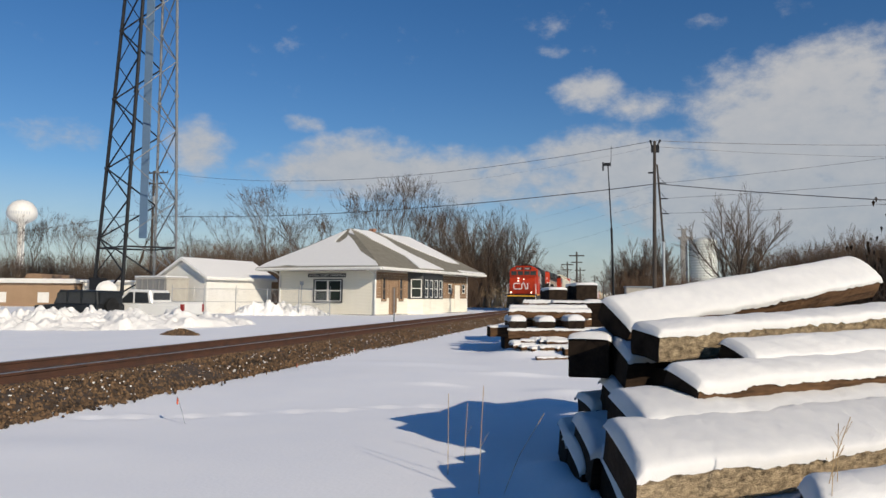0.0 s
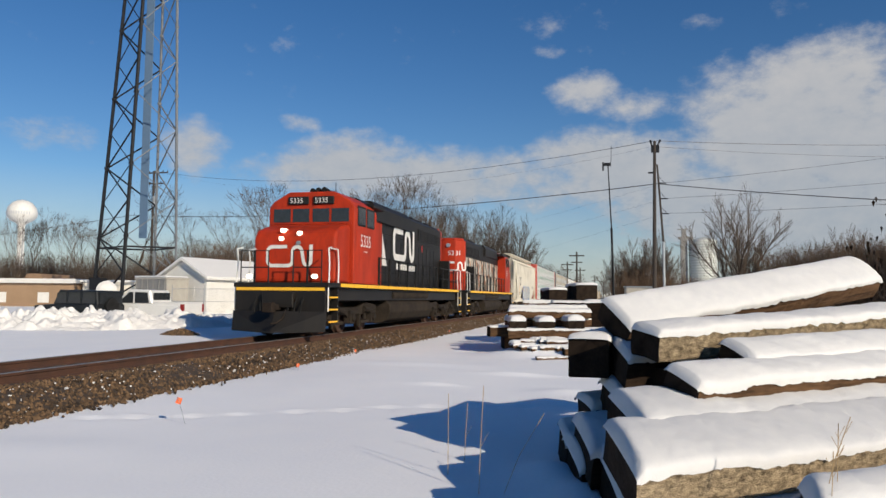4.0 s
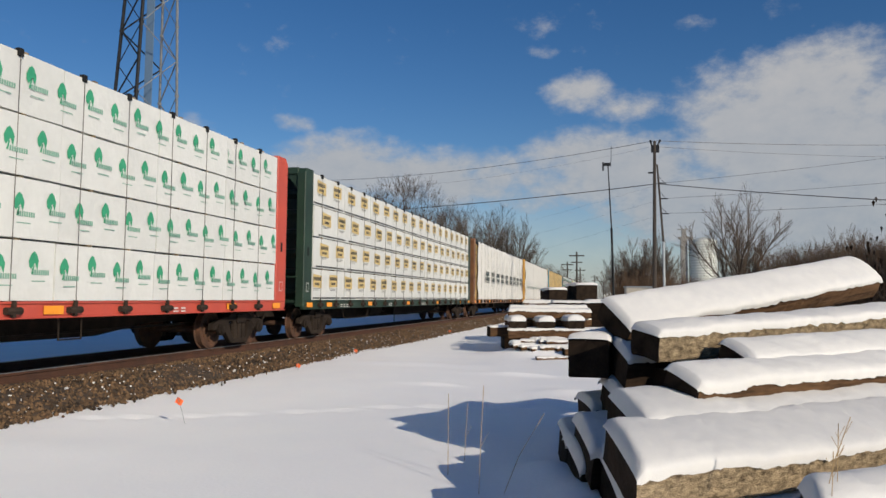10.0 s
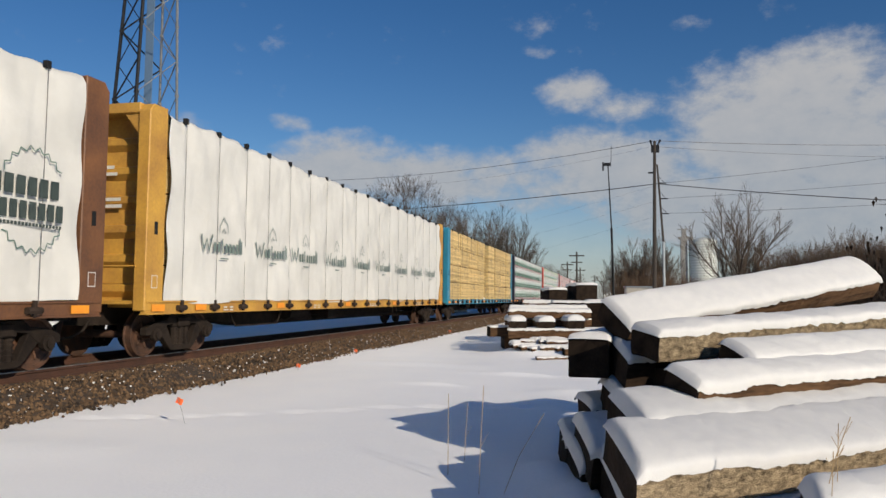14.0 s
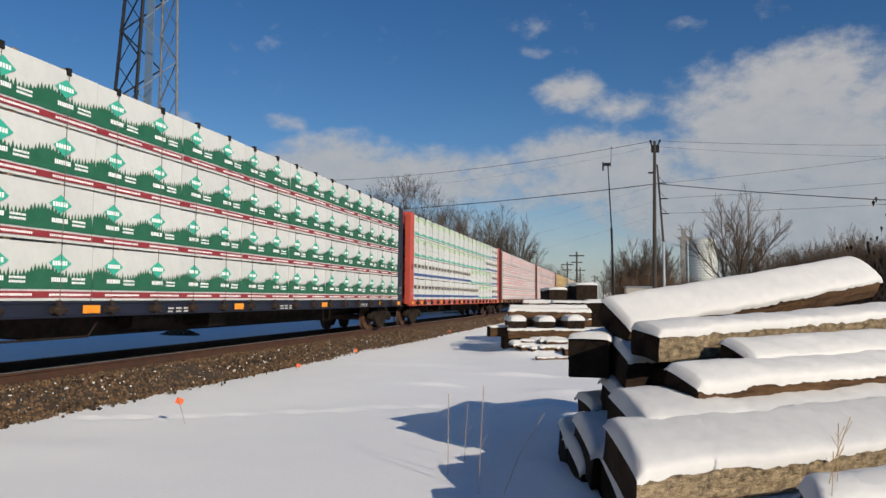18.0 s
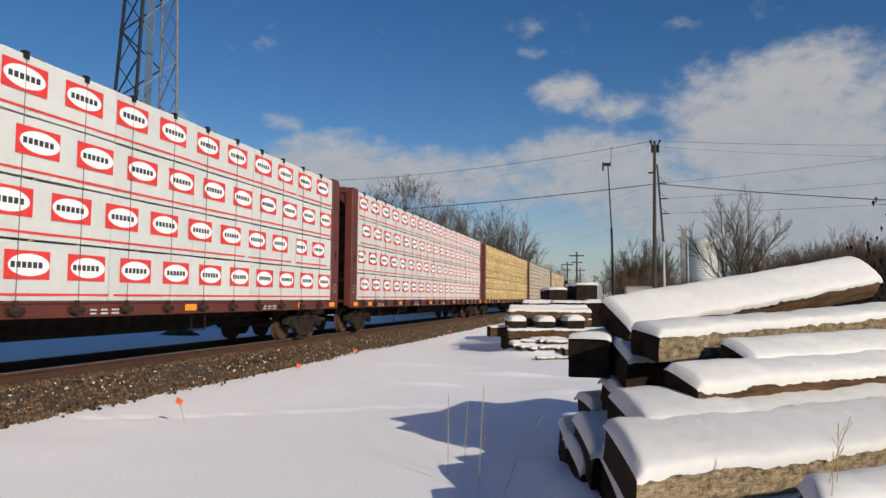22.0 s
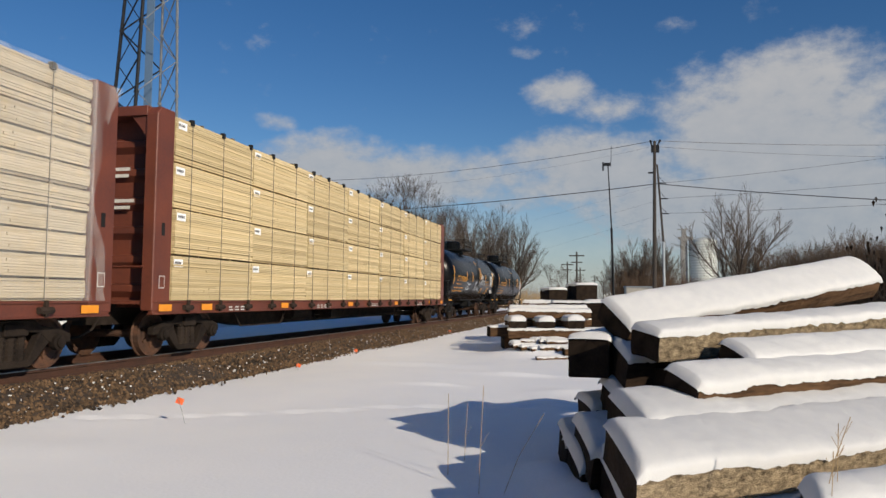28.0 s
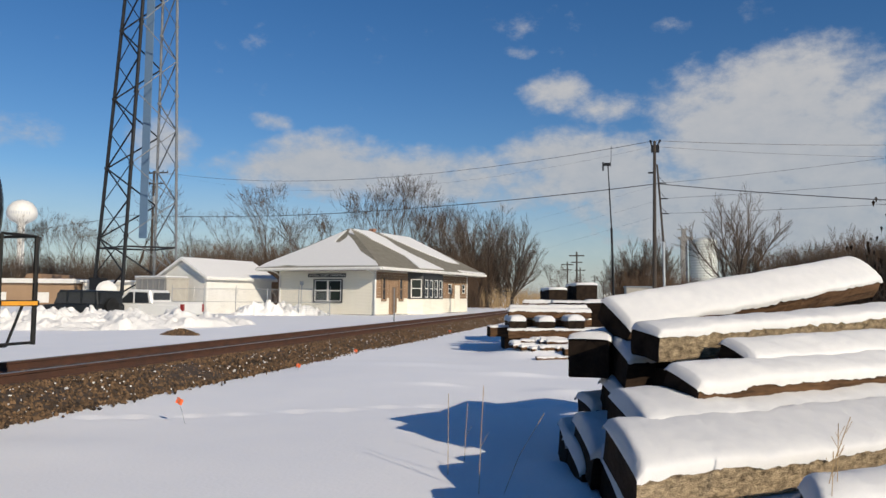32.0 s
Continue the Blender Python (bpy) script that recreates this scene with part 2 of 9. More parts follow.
# a buried branch and low drifts
for cx, cyy, rx, ry, h in ((-3.4, 13.6, 0.5, 0.16, 0.05), (-5.0, 17.5, 1.6, 0.5, 0.06), (-2.2, 16.0, 0.8, 0.25, 0.07), (-0.9, 13.4, 0.5, 0.35, 0.07), (-6.2, 6.8, 1.2, 0.6, 0.03), (-2.2, 21.2, 1.25, 0.85, 0.36), (-0.30, 6.2, 0.35, 0.5, 0.13), (-0.62, 7.0, 0.3, 0.4, 0.12), (-0.05, 5.45, 0.25, 0.35, 0.12)):
    GZ = GZ + h * np.exp(-(((GX - cx) / rx) ** 2 + ((GY - cyy) / ry) ** 2))


def grid_mesh(name, X, Y, Z, material, smooth=True):
    ny, nx = X.shape
    me = bpy.data.meshes.new(name)
    idx = np.arange(nx * ny).reshape(ny, nx)
    faces = np.stack([idx[:-1, :-1], idx[:-1, 1:], idx[1:, 1:], idx[1:, :-1]], -1).reshape(-1, 4)
    me.from_pydata(np.stack([X, Y, Z], -1).reshape(-1, 3).tolist(), [], faces.tolist())
    if smooth:
        me.polygons.foreach_set("use_smooth", [True] * len(me.polygons))
    me.materials.append(M[material])
    return me


tagged(new("ground", grid_mesh("ground", GX, GY, GZ, "snow")), "wide flat ground under fresh undisturbed snow", "snowy ground", kind="structure")

# ---- the railway track ----
track = thing("railway_track", pose(TRACK_X, 0, 0), "single railway track with rusty rails on a gravel bed", "railway track", kind="structure")
bm = B()
_ys = np.concatenate([np.arange(-40, 60, 1.2), np.arange(60, 900, 14.0)])
_prof = [(-2.75, 0.10), (-2.2, 0.19), (-1.55, 0.30), (-1.3, 0.27), (-0.7, 0.25), (0, 0.25), (0.7, 0.25), (1.3, 0.27), (1.5, 0.28), (1.95, 0.12), (2.35, -0.06)]
X, Y = np.meshgrid([p[0] for p in _prof], _ys)
Z = np.tile([p[1] for p in _prof], (len(_ys), 1)) + _rng.normal(0, 0.015, X.shape)
bm.free()
part("ballast_bed", grid_mesh("ballast_bed", X, Y, Z, "ballast"), None, track, "brown gravel ballast")
_rail = [(-0.068, 0.27), (0.068, 0.27), (0.068, 0.285), (0.012, 0.31), (0.012, 0.395), (0.035, 0.405), (0.035, 0.440), (-0.035, 0.440), (-0.035, 0.405), (-0.012, 0.395), (-0.012, 0.31), (-0.068, 0.285)]
for sx in (-0.7525, 0.7525):
    bm = B()
    ext(bm, [(sx + a, b) for a, b in _rail], "y", -40, 900)
    rail = part("rail", bm, "rail_rust", track, "rusty steel rail with a polished head")
    bm = B()
    bx(bm, sx - 0.033, sx + 0.033, -40, 900, 0.440, RAIL_Z)
    part("rail_head", bm, "rail_head", rail)
bm = B()
bx(bm, -1.3, 1.3, -0.11, 0.11, 0.10, 0.285)
_tie = as_mesh("sleeper", bm, "track_tie", 0.012)
for i in range(150):
    part("sleeper", _tie, None, track, at=pose(random.uniform(-0.03, 0.03), -6 + i * 0.53, random.uniform(-0.006, 0.004), 0, 0, random.uniform(-0.8, 0.8)))


def scatter_stones(name, n, place, size, material, seed):
    """Many small broken stones in one mesh; place(k, rng) gives arrays x, y, z."""
    rng = np.random.default_rng(seed)
    base = np.array([(1, 0, 0), (-1, 0, 0), (0, 1, 0), (0, -1, 0), (0, 0, 1), (0, 0, -1)], float)
    tri = np.array([(0, 2, 4), (2, 1, 4), (1, 3, 4), (3, 0, 4), (2, 0, 5), (1, 2, 5), (3, 1, 5), (0, 3, 5)])
    x, y, z = place(n, rng)
    s = rng.uniform(size[0], size[1], (n, 1, 3))
    v = base[None] * s * rng.uniform(0.7, 1.25, (n, 6, 1))
    a = rng.uniform(0, 6.28, n)
    ca, sa = np.cos(a)[:, None], np.sin(a)[:, None]
    vx, vy = v[:, :, 0] * ca - v[:, :, 1] * sa, v[:, :, 0] * sa + v[:, :, 1] * ca
    v = np.stack([vx + x[:, None], vy + y[:, None], v[:, :, 2] + z[:, None]], -1).reshape(-1, 3)
    f = (tri[None] + 6 * np.arange(n)[:, None, None]).reshape(-1, 3)
    me = bpy.data.meshes.new(name)
    me.from_pydata(v.tolist(), [], f.tolist())
    me.materials.append(M[material] if isinstance(material, str) else material)
    return me


def bed_place(n, rng):
    y = 5 + 75 * rng.uniform(0, 1, n) ** 1.7
    x = rng.uniform(-2.6, 2.3, n)
    x = np.where(rng.uniform(0, 1, n) < 0.7, rng.uniform(0.85, 2.35, n), x)
    z = np.interp(x, [p[0] for p in _prof], [p[1] for p in _prof])
    return x, y, z + 0.01

# ---- cloud backdrop: a far sheet of sky behind everything, which drifts ----


def cloud_material():
    m = bpy.data.materials.new("clouds")
    m.use_nodes = True
    t = m.node_tree
    n, l = t.nodes, t.links
    for x in list(n):
        n.remove(x)

    def math_node(op, a, b=None, c=None):
        k = n.new("ShaderNodeMath")
        k.operation = op
        for i, v in enumerate((a, b, c)):
            if v is None:
                continue
            if isinstance(v, (int, float)):
                k.inputs[i].default_value = v
            else:
                l.new(v, k.inputs[i])
        return k.outputs[0]

    co, sp = n.new("ShaderNodeTexCoord"), n.new("ShaderNodeSeparateXYZ")
    l.new(co.outputs["Object"], sp.inputs[0])
    az = math_node("MULTIPLY", math_node("ARCTAN2", sp.outputs["X"], sp.outputs["Y"]), 57.2958)
    el = math_node("MULTIPLY", math_node("ARCSINE", math_node("DIVIDE", sp.outputs["Z"], 2500.0)), 57.2958)
    cb = n.new("ShaderNodeCombineXYZ")
    l.new(az, cb.inputs["X"])
    l.new(math_node("MULTIPLY", el, 1.5), cb.inputs["Y"])
    big, fine = n.new("ShaderNodeTexNoise"), n.new("ShaderNodeTexNoise")
    for tex, s, d, r in ((big, 0.13, 8, 0.56), (fine, 0.45, 10, 0.62)):
        tex.inputs["Scale"].default_value, tex.inputs["Detail"].default_value, tex.inputs["Roughness"].default_value = s, d, r
        l.new(cb.outputs[0], tex.inputs["Vector"])
    dens = None
    for a, e, ra, re, amp in ((27, 11.5, 10.5, 7.2, 1.5), (21.5, 14.0, 4.5, 3.8, 0.9), (30, 16.2, 5.0, 2.6, 0.8), (11.5, 15.6, 3.3, 1.8, 0.75), (15.0, 14.4, 4.0, 1.7, 0.55), (14, 10.0, 9.5, 3.6, 1.2), (26, 6.5, 17, 5.2, 1.4),
                              (-6, 9.6, 9.8, 3.1, 1.25), (-6, 11.2, 3.8, 1.9, 0.9), (2, 9.3, 8.5, 2.8, 1.15), (9, 8.6, 6.5, 3.0, 1.0), (-28, 10.9, 3.0, 1.5, 0.62), (-18.6, 11.2, 2.9, 2.4, 0.8), (-11.1, 13.1, 1.7, 0.75, 0.5), (20, 19.9, 2.8, 0.9, 0.40), (8, 20.5, 2.4, 1.0, 0.34), (8.4, 18.7, 1.4, 0.6, 0.34)):
        da = math_node("DIVIDE", math_node("SUBTRACT", az, a), ra)
        de = math_node("DIVIDE", math_node("SUBTRACT", el, e), re)
        q = math_node("SUBTRACT", 1.0, math_node("ADD", math_node("MULTIPLY", da, da), math_node("MULTIPLY", de, de)))
        q = math_node("MULTIPLY", math_node("MAXIMUM", q, -0.6), amp)
        dens = q if dens is None else math_node("MAXIMUM", dens, q)
    nz = math_node("ADD", math_node("MULTIPLY", math_node("SUBTRACT", big.outputs["Fac"], 0.5), 1.7), math_node("MULTIPLY", math_node("SUBTRACT", fine.outputs["Fac"], 0.5), 1.5))
    dens = math_node("ADD", math_node("MULTIPLY", dens, 0.95), nz)
    mr = n.new("ShaderNodeMapRange")
    mr.interpolation_type = "SMOOTHSTEP"
    mr.inputs["From Min"].default_value, mr.inputs["From Max"].default_value, mr.inputs["To Max"].default_value = 0.02, 1.05, 0.92
    l.new(dens, mr.inputs["Value"])
    # pale air near the horizon
    hz = n.new("ShaderNodeMapRange")
    hz.inputs["From Min"].default_value, hz.inputs["From Max"].default_value = 9.0, 0.0
    hz.inputs["To Min"].default_value, hz.inputs["To Max"].default_value = 0.0, 0.80
    l.new(el, hz.inputs["Value"])
    alpha = math_node("MAXIMUM", mr.outputs["Result"], hz.outputs["Result"])
    # brightness: lit tops, greyer bases
    tone = math_node("ADD", math_node("MULTIPLY", math_node("SUBTRACT", fine.outputs["Fac"], 0.5), 1.3), math_node("DIVIDE", math_node("SUBTRACT", el, 4.0), 16.0))
    tn = n.new("ShaderNodeMapRange")
    tn.inputs["From Min"].default_value, tn.inputs["From Max"].default_value = -0.1, 0.95
    l.new(tone, tn.inputs["Value"])
    mix = n.new("ShaderNodeMix")
    mix.data_type = "RGBA"
    mix.inputs["A"].default_value, mix.inputs["B"].default_value = (0.335, 0.365, 0.405, 1), (0.47, 0.465, 0.465, 1)
    l.new(tn.outputs["Result"], mix.inputs["Factor"])
    em, tr, mx, out = n.new("ShaderNodeEmission"), n.new("ShaderNodeBsdfTransparent"), n.new("ShaderNodeMixShader"), n.new("ShaderNodeOutputMaterial")
    l.new(mix.outputs["Result"], em.inputs["Color"])
    l.new(alpha, mx.inputs["Fac"])
    l.new(tr.outputs[0], mx.inputs[1])
    l.new(em.outputs[0], mx.inputs[2])
    l.new(mx.outputs[0], out.inputs["Surface"])
    return m


M["clouds"] = cloud_material()
_A, _E = np.meshgrid(np.radians(np.linspace(-62, 62, 63)), np.radians(np.linspace(-1.0, 48, 26)))
_R = 2500.0
backdrop = tagged(new("backdrop", grid_mesh("backdrop", _R * np.sin(_A) * np.cos(_E), _R * np.cos(_A) * np.cos(_E), _R * np.sin(_E), "clouds")), "white cumulus clouds drifting over a blue sky", "clouds", kind="structure")
BACKDROP_TURN = 13.39
backdrop.matrix_basis = pose(0, 0, EYE[2], 0, 0, BACKDROP_TURN)

# ---- the train ----
SPEED = 13.984
MOVERS = []  # (thing, place along the track at the start, turn in degrees)


def consist(ob, u, turn=0.0):
    MOVERS.append((ob, u, turn))
    ob.matrix_basis = pose(TRACK_X, u, RAIL_Z, 0, 0, turn)
    return ob


AXLES = []  # wheelsets by their place in the bogie, to be turned in motions()


def wheelset_mesh(r):
    bm = B()
    for sx in (-1, 1):
        prof = [(0.10, 0.80 * sx), (r * 0.55, 0.775 * sx), (r * 0.80, 0.80 * sx), (r * 0.86, 0.825 * sx), (r, 0.825 * sx), (r * 1.005, 0.715 * sx), (r * 1.06, 0.70 * sx), (r * 1.06, 0.68 * sx), (r * 0.8, 0.685 * sx), (0.10, 0.70 * sx)]
        lathe(bm, prof, 24, "x")
        for k in range(6):  # ribs and stains that show the turning
            a = k * math.pi / 3
            c, s = math.cos(a), math.sin(a)
            cy(bm, (0.79 * sx, 0.30 * r * c, 0.30 * r * s), (0.80 * sx, 0.62 * r * c, 0.62 * r * s), 0.03, 0.02, 5)
    cy(bm, (-1.05, 0, 0), (1.05, 0, 0), 0.08, n=10)
    return as_mesh("wheelset", bm, "wheel_rust", smooth=False)


_ws_small, _ws_big = wheelset_mesh(0.43), wheelset_mesh(0.50)


def bogie(parent, y, frame_mat="truck_steel"):
    """A two-axle freight bogie: side frames, springs, bolster, bearing caps and turning wheelsets."""
    fr = None
    for sx in (1, -1):
        bm = B()
        x0, x1 = (0.93, 1.07) if sx > 0 else (-1.07, -0.93)
        top = [(-1.18, 0.42), (-1.18, 0.56), (-0.92, 0.66), (-0.55, 0.70), (-0.42, 0.80), (0.42, 0.80), (0.55, 0.70), (0.92, 0.66), (1.18, 0.56), (1.18, 0.42), (0.72, 0.44), (0.50, 0.60), (0.30, 0.62), (0.30, 0.56), (-0.30, 0.56), (-0.30, 0.62), (-0.50, 0.60), (-0.72, 0.44)]
        ext(bm, top, "x", x0, x1)
        ext(bm, [(-0.72, 0.44), (-0.52, 0.60), (-0.36, 0.30), (-0.30, 0.20), (0.30, 0.20), (0.36, 0.30), (0.52, 0.60), (0.72, 0.44), (0.44, 0.16), (0.34, 0.09), (-0.34, 0.09), (-0.44, 0.16)], "x", x0, x1)
        if fr is None:
            fr = part("bogie", bm, frame_mat, parent, "cast steel freight bogie", bevel=0.012, at=pose(0, y, 0))
        else:
            part("side_frame", bm, frame_mat, fr, bevel=0.012)
    bm = B()
    for sx in (-1, 1):
        for k in (-0.19, 0.0, 0.19):
            cy(bm, (sx * 1.0, k, 0.20), (sx * 1.0, k, 0.56), 0.075, n=8)
            for zz in (0.26, 0.34, 0.42, 0.50):
                cy(bm, (sx * 1.0, k, zz), (sx * 1.0, k, zz + 0.035), 0.09, n=8)
    tagged(part("spring_nest", bm, "truck_steel", fr), kind="stuff")
    bm = B()
    bx(bm, -1.12, 1.12, -0.20, 0.20, 0.56, 0.76)
    part("bolster", bm, "truck_steel", fr, bevel=0.02)
    for yy in (-0.89, 0.89):
        for sx in (-1, 1):
            bm = B()
            lathe(bm, [(0.13, 0), (0.13, 0.09), (0.085, 0.10), (0.085, 0.13), (0.02, 0.135)], 12, "x", (0, 0, 0))
            part("bearing_cap", bm, "truck_steel", fr, at=pose(1.03 * sx, yy, 0.43, 0, 0, 0 if sx > 0 else 180))
        ax = part("wheelset", _ws_small, None, fr, "rust-brown steel wheels and axle", at=pose(0, yy, 0.43))
        AXLES.append((ax, "freight", yy, 0.43))
    return fr


def coupler(parent, y, way):
    bm = B()
    bx(bm, -0.07, 0.07, y, y + way * 0.75, 0.78, 0.95)
    bx(bm, -0.16, 0.14, y - way * 0.02, y + way * 0.22, 0.72, 1.0)
    pipe(bm, [(0.28, y + way * 0.6, 0.80), (0.30, y + way * 0.35, 0.55), (0.22, y + way * 0.12, 0.42), (0.1, y - way * 0.02, 0.40)], 0.03)
    part("coupler", bm, "truck_steel", parent, bevel=0.01)


CAR_LEN, L0, L1 = 24.5, 1.12, 23.37


def centerbeam_car(u, paint, label, rust=True, number=None):
    """A centre-beam flat car: end bulkheads with ribs, side sills with winches, centre beam, under-frame, bogies."""
    car = consist(thing("lumber_flatcar", pose(0, 0, 0), label, "rail car", "freight cars of the train"), u)
    for way, y0, y1 in ((1, 0.56, L0 - 0.01), (-1, CAR_LEN - 0.56, L1 + 0.01)):
        ya, yb = min(y0, y1), max(y0, y1)
        bm = B()
        yp0, yp1 = (yb - 0.08, yb) if way > 0 else (ya, ya + 0.08)
        bx(bm, -1.30, 1.30, yp0, yp1, 0.95, 4.70)
        bh = part("bulkhead", bm, paint, car, bevel=0.01)
        for sx in (-1, 1):
            bm = B()
            a, b = (1.14, 1.39) if sx > 0 else (-1.39, -1.14)
            ext(bm, [(ya, 0.90), (yb, 0.90), (yb, 4.76), (ya + 0.12, 4.76), (ya, 4.62)] if way > 0 else [(ya, 0.90), (yb, 0.90), (yb, 4.62), (yb - 0.12, 4.76), (ya, 4.76)], "x", a, b)
            post = part("corner_post", bm, paint, bh, bevel=0.015)
            bm = B()
            ext(bm, [(sx * 1.141, 4.58), (sx * 0.80, 4.58), (sx * 1.141, 4.16)], "y", ya + 0.05, yb - 0.05)
            part("gusset", bm, paint, bh)
            if sx > 0:
                ym = (ya + yb) / 2
                bm = B()
                bx(bm, 1.388, 1.394, ym - 0.05, ym + 0.05, 2.32, 2.56)
                part("lashing_slot", bm, "black_part", post)
                bm = B()
                rect(bm, -0.09, 1.32, 0.18, 0.24)
                frame_print = part("placard", bm, "text_white", post, "small square stencilled placard", at=Matrix.Translation((1.393, ym, 0)) @ SIDE)
                bm = B()
                rect(bm, -0.075, 1.335, 0.15, 0.21)
                part("placard_field", bm, paint, frame_print, at=pose(0, 0, 0.002))
        bm = B()
        bx(bm, -1.16, 1.16, ya, yb, 4.58, 4.77)
        part("top_beam", bm, paint, bh, bevel=0.01)
        rr = random.Random(int(u) + way)
        for k in range(6):
            z = 1.22 + k * 0.56
            lo, hi = (ya + 0.36, yb - 0.06) if way > 0 else (ya + 0.06, yb - 0.36)
            bm = B()
            ext(bm, [(lo, z + 0.04), (hi, z - 0.10), (hi, z + 0.20), (lo, z + 0.16)] if way > 0 else [(hi, z + 0.04), (hi, z + 0.16), (lo, z + 0.20), (lo, z - 0.10)], "x", -1.15, 1.15)
            rib = part("rib", bm, paint, bh, bevel=0.008)
            if rr.random() < 0.35:
                bm = B()
                x0 = rr.uniform(-1.1, 0.0)
                ylo, yhi = (ya + 0.38, ya + 0.50) if way > 0 else (yb - 0.50, yb - 0.38)
                bx(bm, x0, x0 + rr.uniform(0.4, 1.0), ylo, yhi, z + 0.165, z + 0.165 + rr.uniform(0.02, 0.05))
                tagged(part("snow_on_rib", bm, "snow_cap", rib, bevel=0.012), kind="stuff")
        bm = B()
        yo = ya - 0.02 if way > 0 else yb + 0.02
        pipe(bm, [(-1.2, yo, 1.72), (1.2, yo, 1.72)], 0.018, 5)
        pipe(bm, [(-1.2, yo, 2.28), (0.35, yo, 2.28), (0.35, yo, 1.15)], 0.018, 5)
        part("grab_iron", bm, paint, bh)
        if way > 0:
            bm = B()
            for zz, n_rows, x0, ww in ((3.60, 2, -0.15, 0.75), (2.98, 2, 0.10, 0.6), (4.62, 1, -0.5, 0.9)):
                bars(bm, x0, zz, ww, 0.13, n_rows, rr, 0.5)
            tagged(part("stencil_print", bm, "text_white", bh, "rows of small white stencilling", at=Matrix.Translation((0, ya + 0.35, 0)) @ FRONT), kind="stuff")
        coupler(car, 0 if way > 0 else CAR_LEN, way)
    bm = B()
    bx(bm, -1.36, 1.36, 0.6, CAR_LEN - 0.6, 1.02, 1.09)
    part("deck", bm, paint, car)
    for sx in (-1, 1):
        bm = B()
        a, b = (1.28, 1.38) if sx > 0 else (-1.38, -1.28)
        bx(bm, a, b, 0.6, CAR_LEN - 0.6, 0.84, 1.08)
        bx(bm, a - 0.02, b + 0.03, 0.6, CAR_LEN - 0.6, 1.05, 1.085)
        bx(bm, a - 0.02, b + 0.03, 0.6, CAR_LEN - 0.6, 0.83, 0.855)
        sill = part("side_sill", bm, paint, car, bevel=0.006)
        if sx > 0:
            wm = B()
            bx(wm, 1.38, 1.46, -0.10, 0.10, 0.90, 1.00)
            cy(wm, (1.42, -0.14, 0.95), (1.42, 0.14, 0.95), 0.055, n=8)
            bx(wm, 1.40, 1.45, -0.03, 0.03, 0.86, 1.10)
            wme = as_mesh("winch", wm, "winch_steel")
            for k in range(18):
                part("winch", wme, None, sill, at=pose(0, 1.7 + k * 1.22, 0))
            pm = B()
            bx(pm, 1.412, 1.418, -0.20, 0.20, 0.89, 1.02)
            pme = as_mesh("reflector", pm, "orange_plate")
            for yy in (0.95, 2.4, 6.1, 10.9, 15.9, 21.2, 23.4):
                part("reflector", pme, None, sill, "amber reflective plate", at=pose(0, yy, 0))
            tb = B()
            rr = random.Random(int(u))
            for yy in (3.3, 8.2, 13.0, 19.0):
                for j in range(rr.randint(2, 4)):
                    bars(tb, yy + j * 0.26, 0.93, 0.20, 0.06, 2, rr, 0.45)
            tagged(part("stencil_print", tb, "text_white", sill, "small white stencilled marks", at=Matrix.Translation((1.414, 0, 0)) @ SIDE), kind="stuff")
    bm = B()
    bx(bm, -0.26, 0.26, 0.5, CAR_LEN - 0.5, 0.62, 1.03)
    ext(bm, [(4.6, 0.62), (6.2, 0.42), (18.3, 0.42), (19.9, 0.62)], "x", -0.24, 0.24)
    for k in range(9):
        bx(bm, -1.3, 1.3, 3.0 + k * 2.3, 3.16 + k * 2.3, 0.86, 1.03)
    cy(bm, (0.62, 8.0, 0.72), (0.62, 9.3, 0.72), 0.19, n=10)
    bx(bm, 0.35, 0.9, 10.5, 11.2, 0.52, 0.86)
    part("underframe", bm, "truck_steel", car)
    bm = B()
    for sx in (-1, 1):
        pipe(bm, [(sx * 1.2, 3.9, 0.84), (sx * 1.2, 4.2, 0.50), (sx * 1.2, 6.3, 0.50), (sx * 1.2, 6.6, 0.84)], 0.02, 5)
        pipe(bm, [(sx * 1.25, 16.2, 0.84), (sx * 1.25, 16.2, 0.48), (sx * 1.25, 16.7, 0.48), (sx * 1.25, 16.7, 0.84)], 0.018, 5)
    pipe(bm, [(0.5, 9.2, 0.66), (0.55, 14.0, 0.50), (0.5, 20.8, 0.58)], 0.022, 5)
    tagged(part("brake_pipes", bm, "truck_steel", car), kind="stuff")
    bm = B()
    bx(bm, -0.06, 0.06, L0, L1, 1.09, 4.50)
    bx(bm, -0.16, 0.16, L0, L1, 4.48, 4.60)
    part("center_beam", bm, paint, car)
    bogie(car, 2.28)
    bogie(car, CAR_LEN - 2.28)
    if number:
        for txt, yy in number:
            lettering(txt, 0.27, "text_white", car, Matrix.Translation((1.416, yy, 0.87)) @ SIDE, "car_number", squeeze=0.9)
    return car

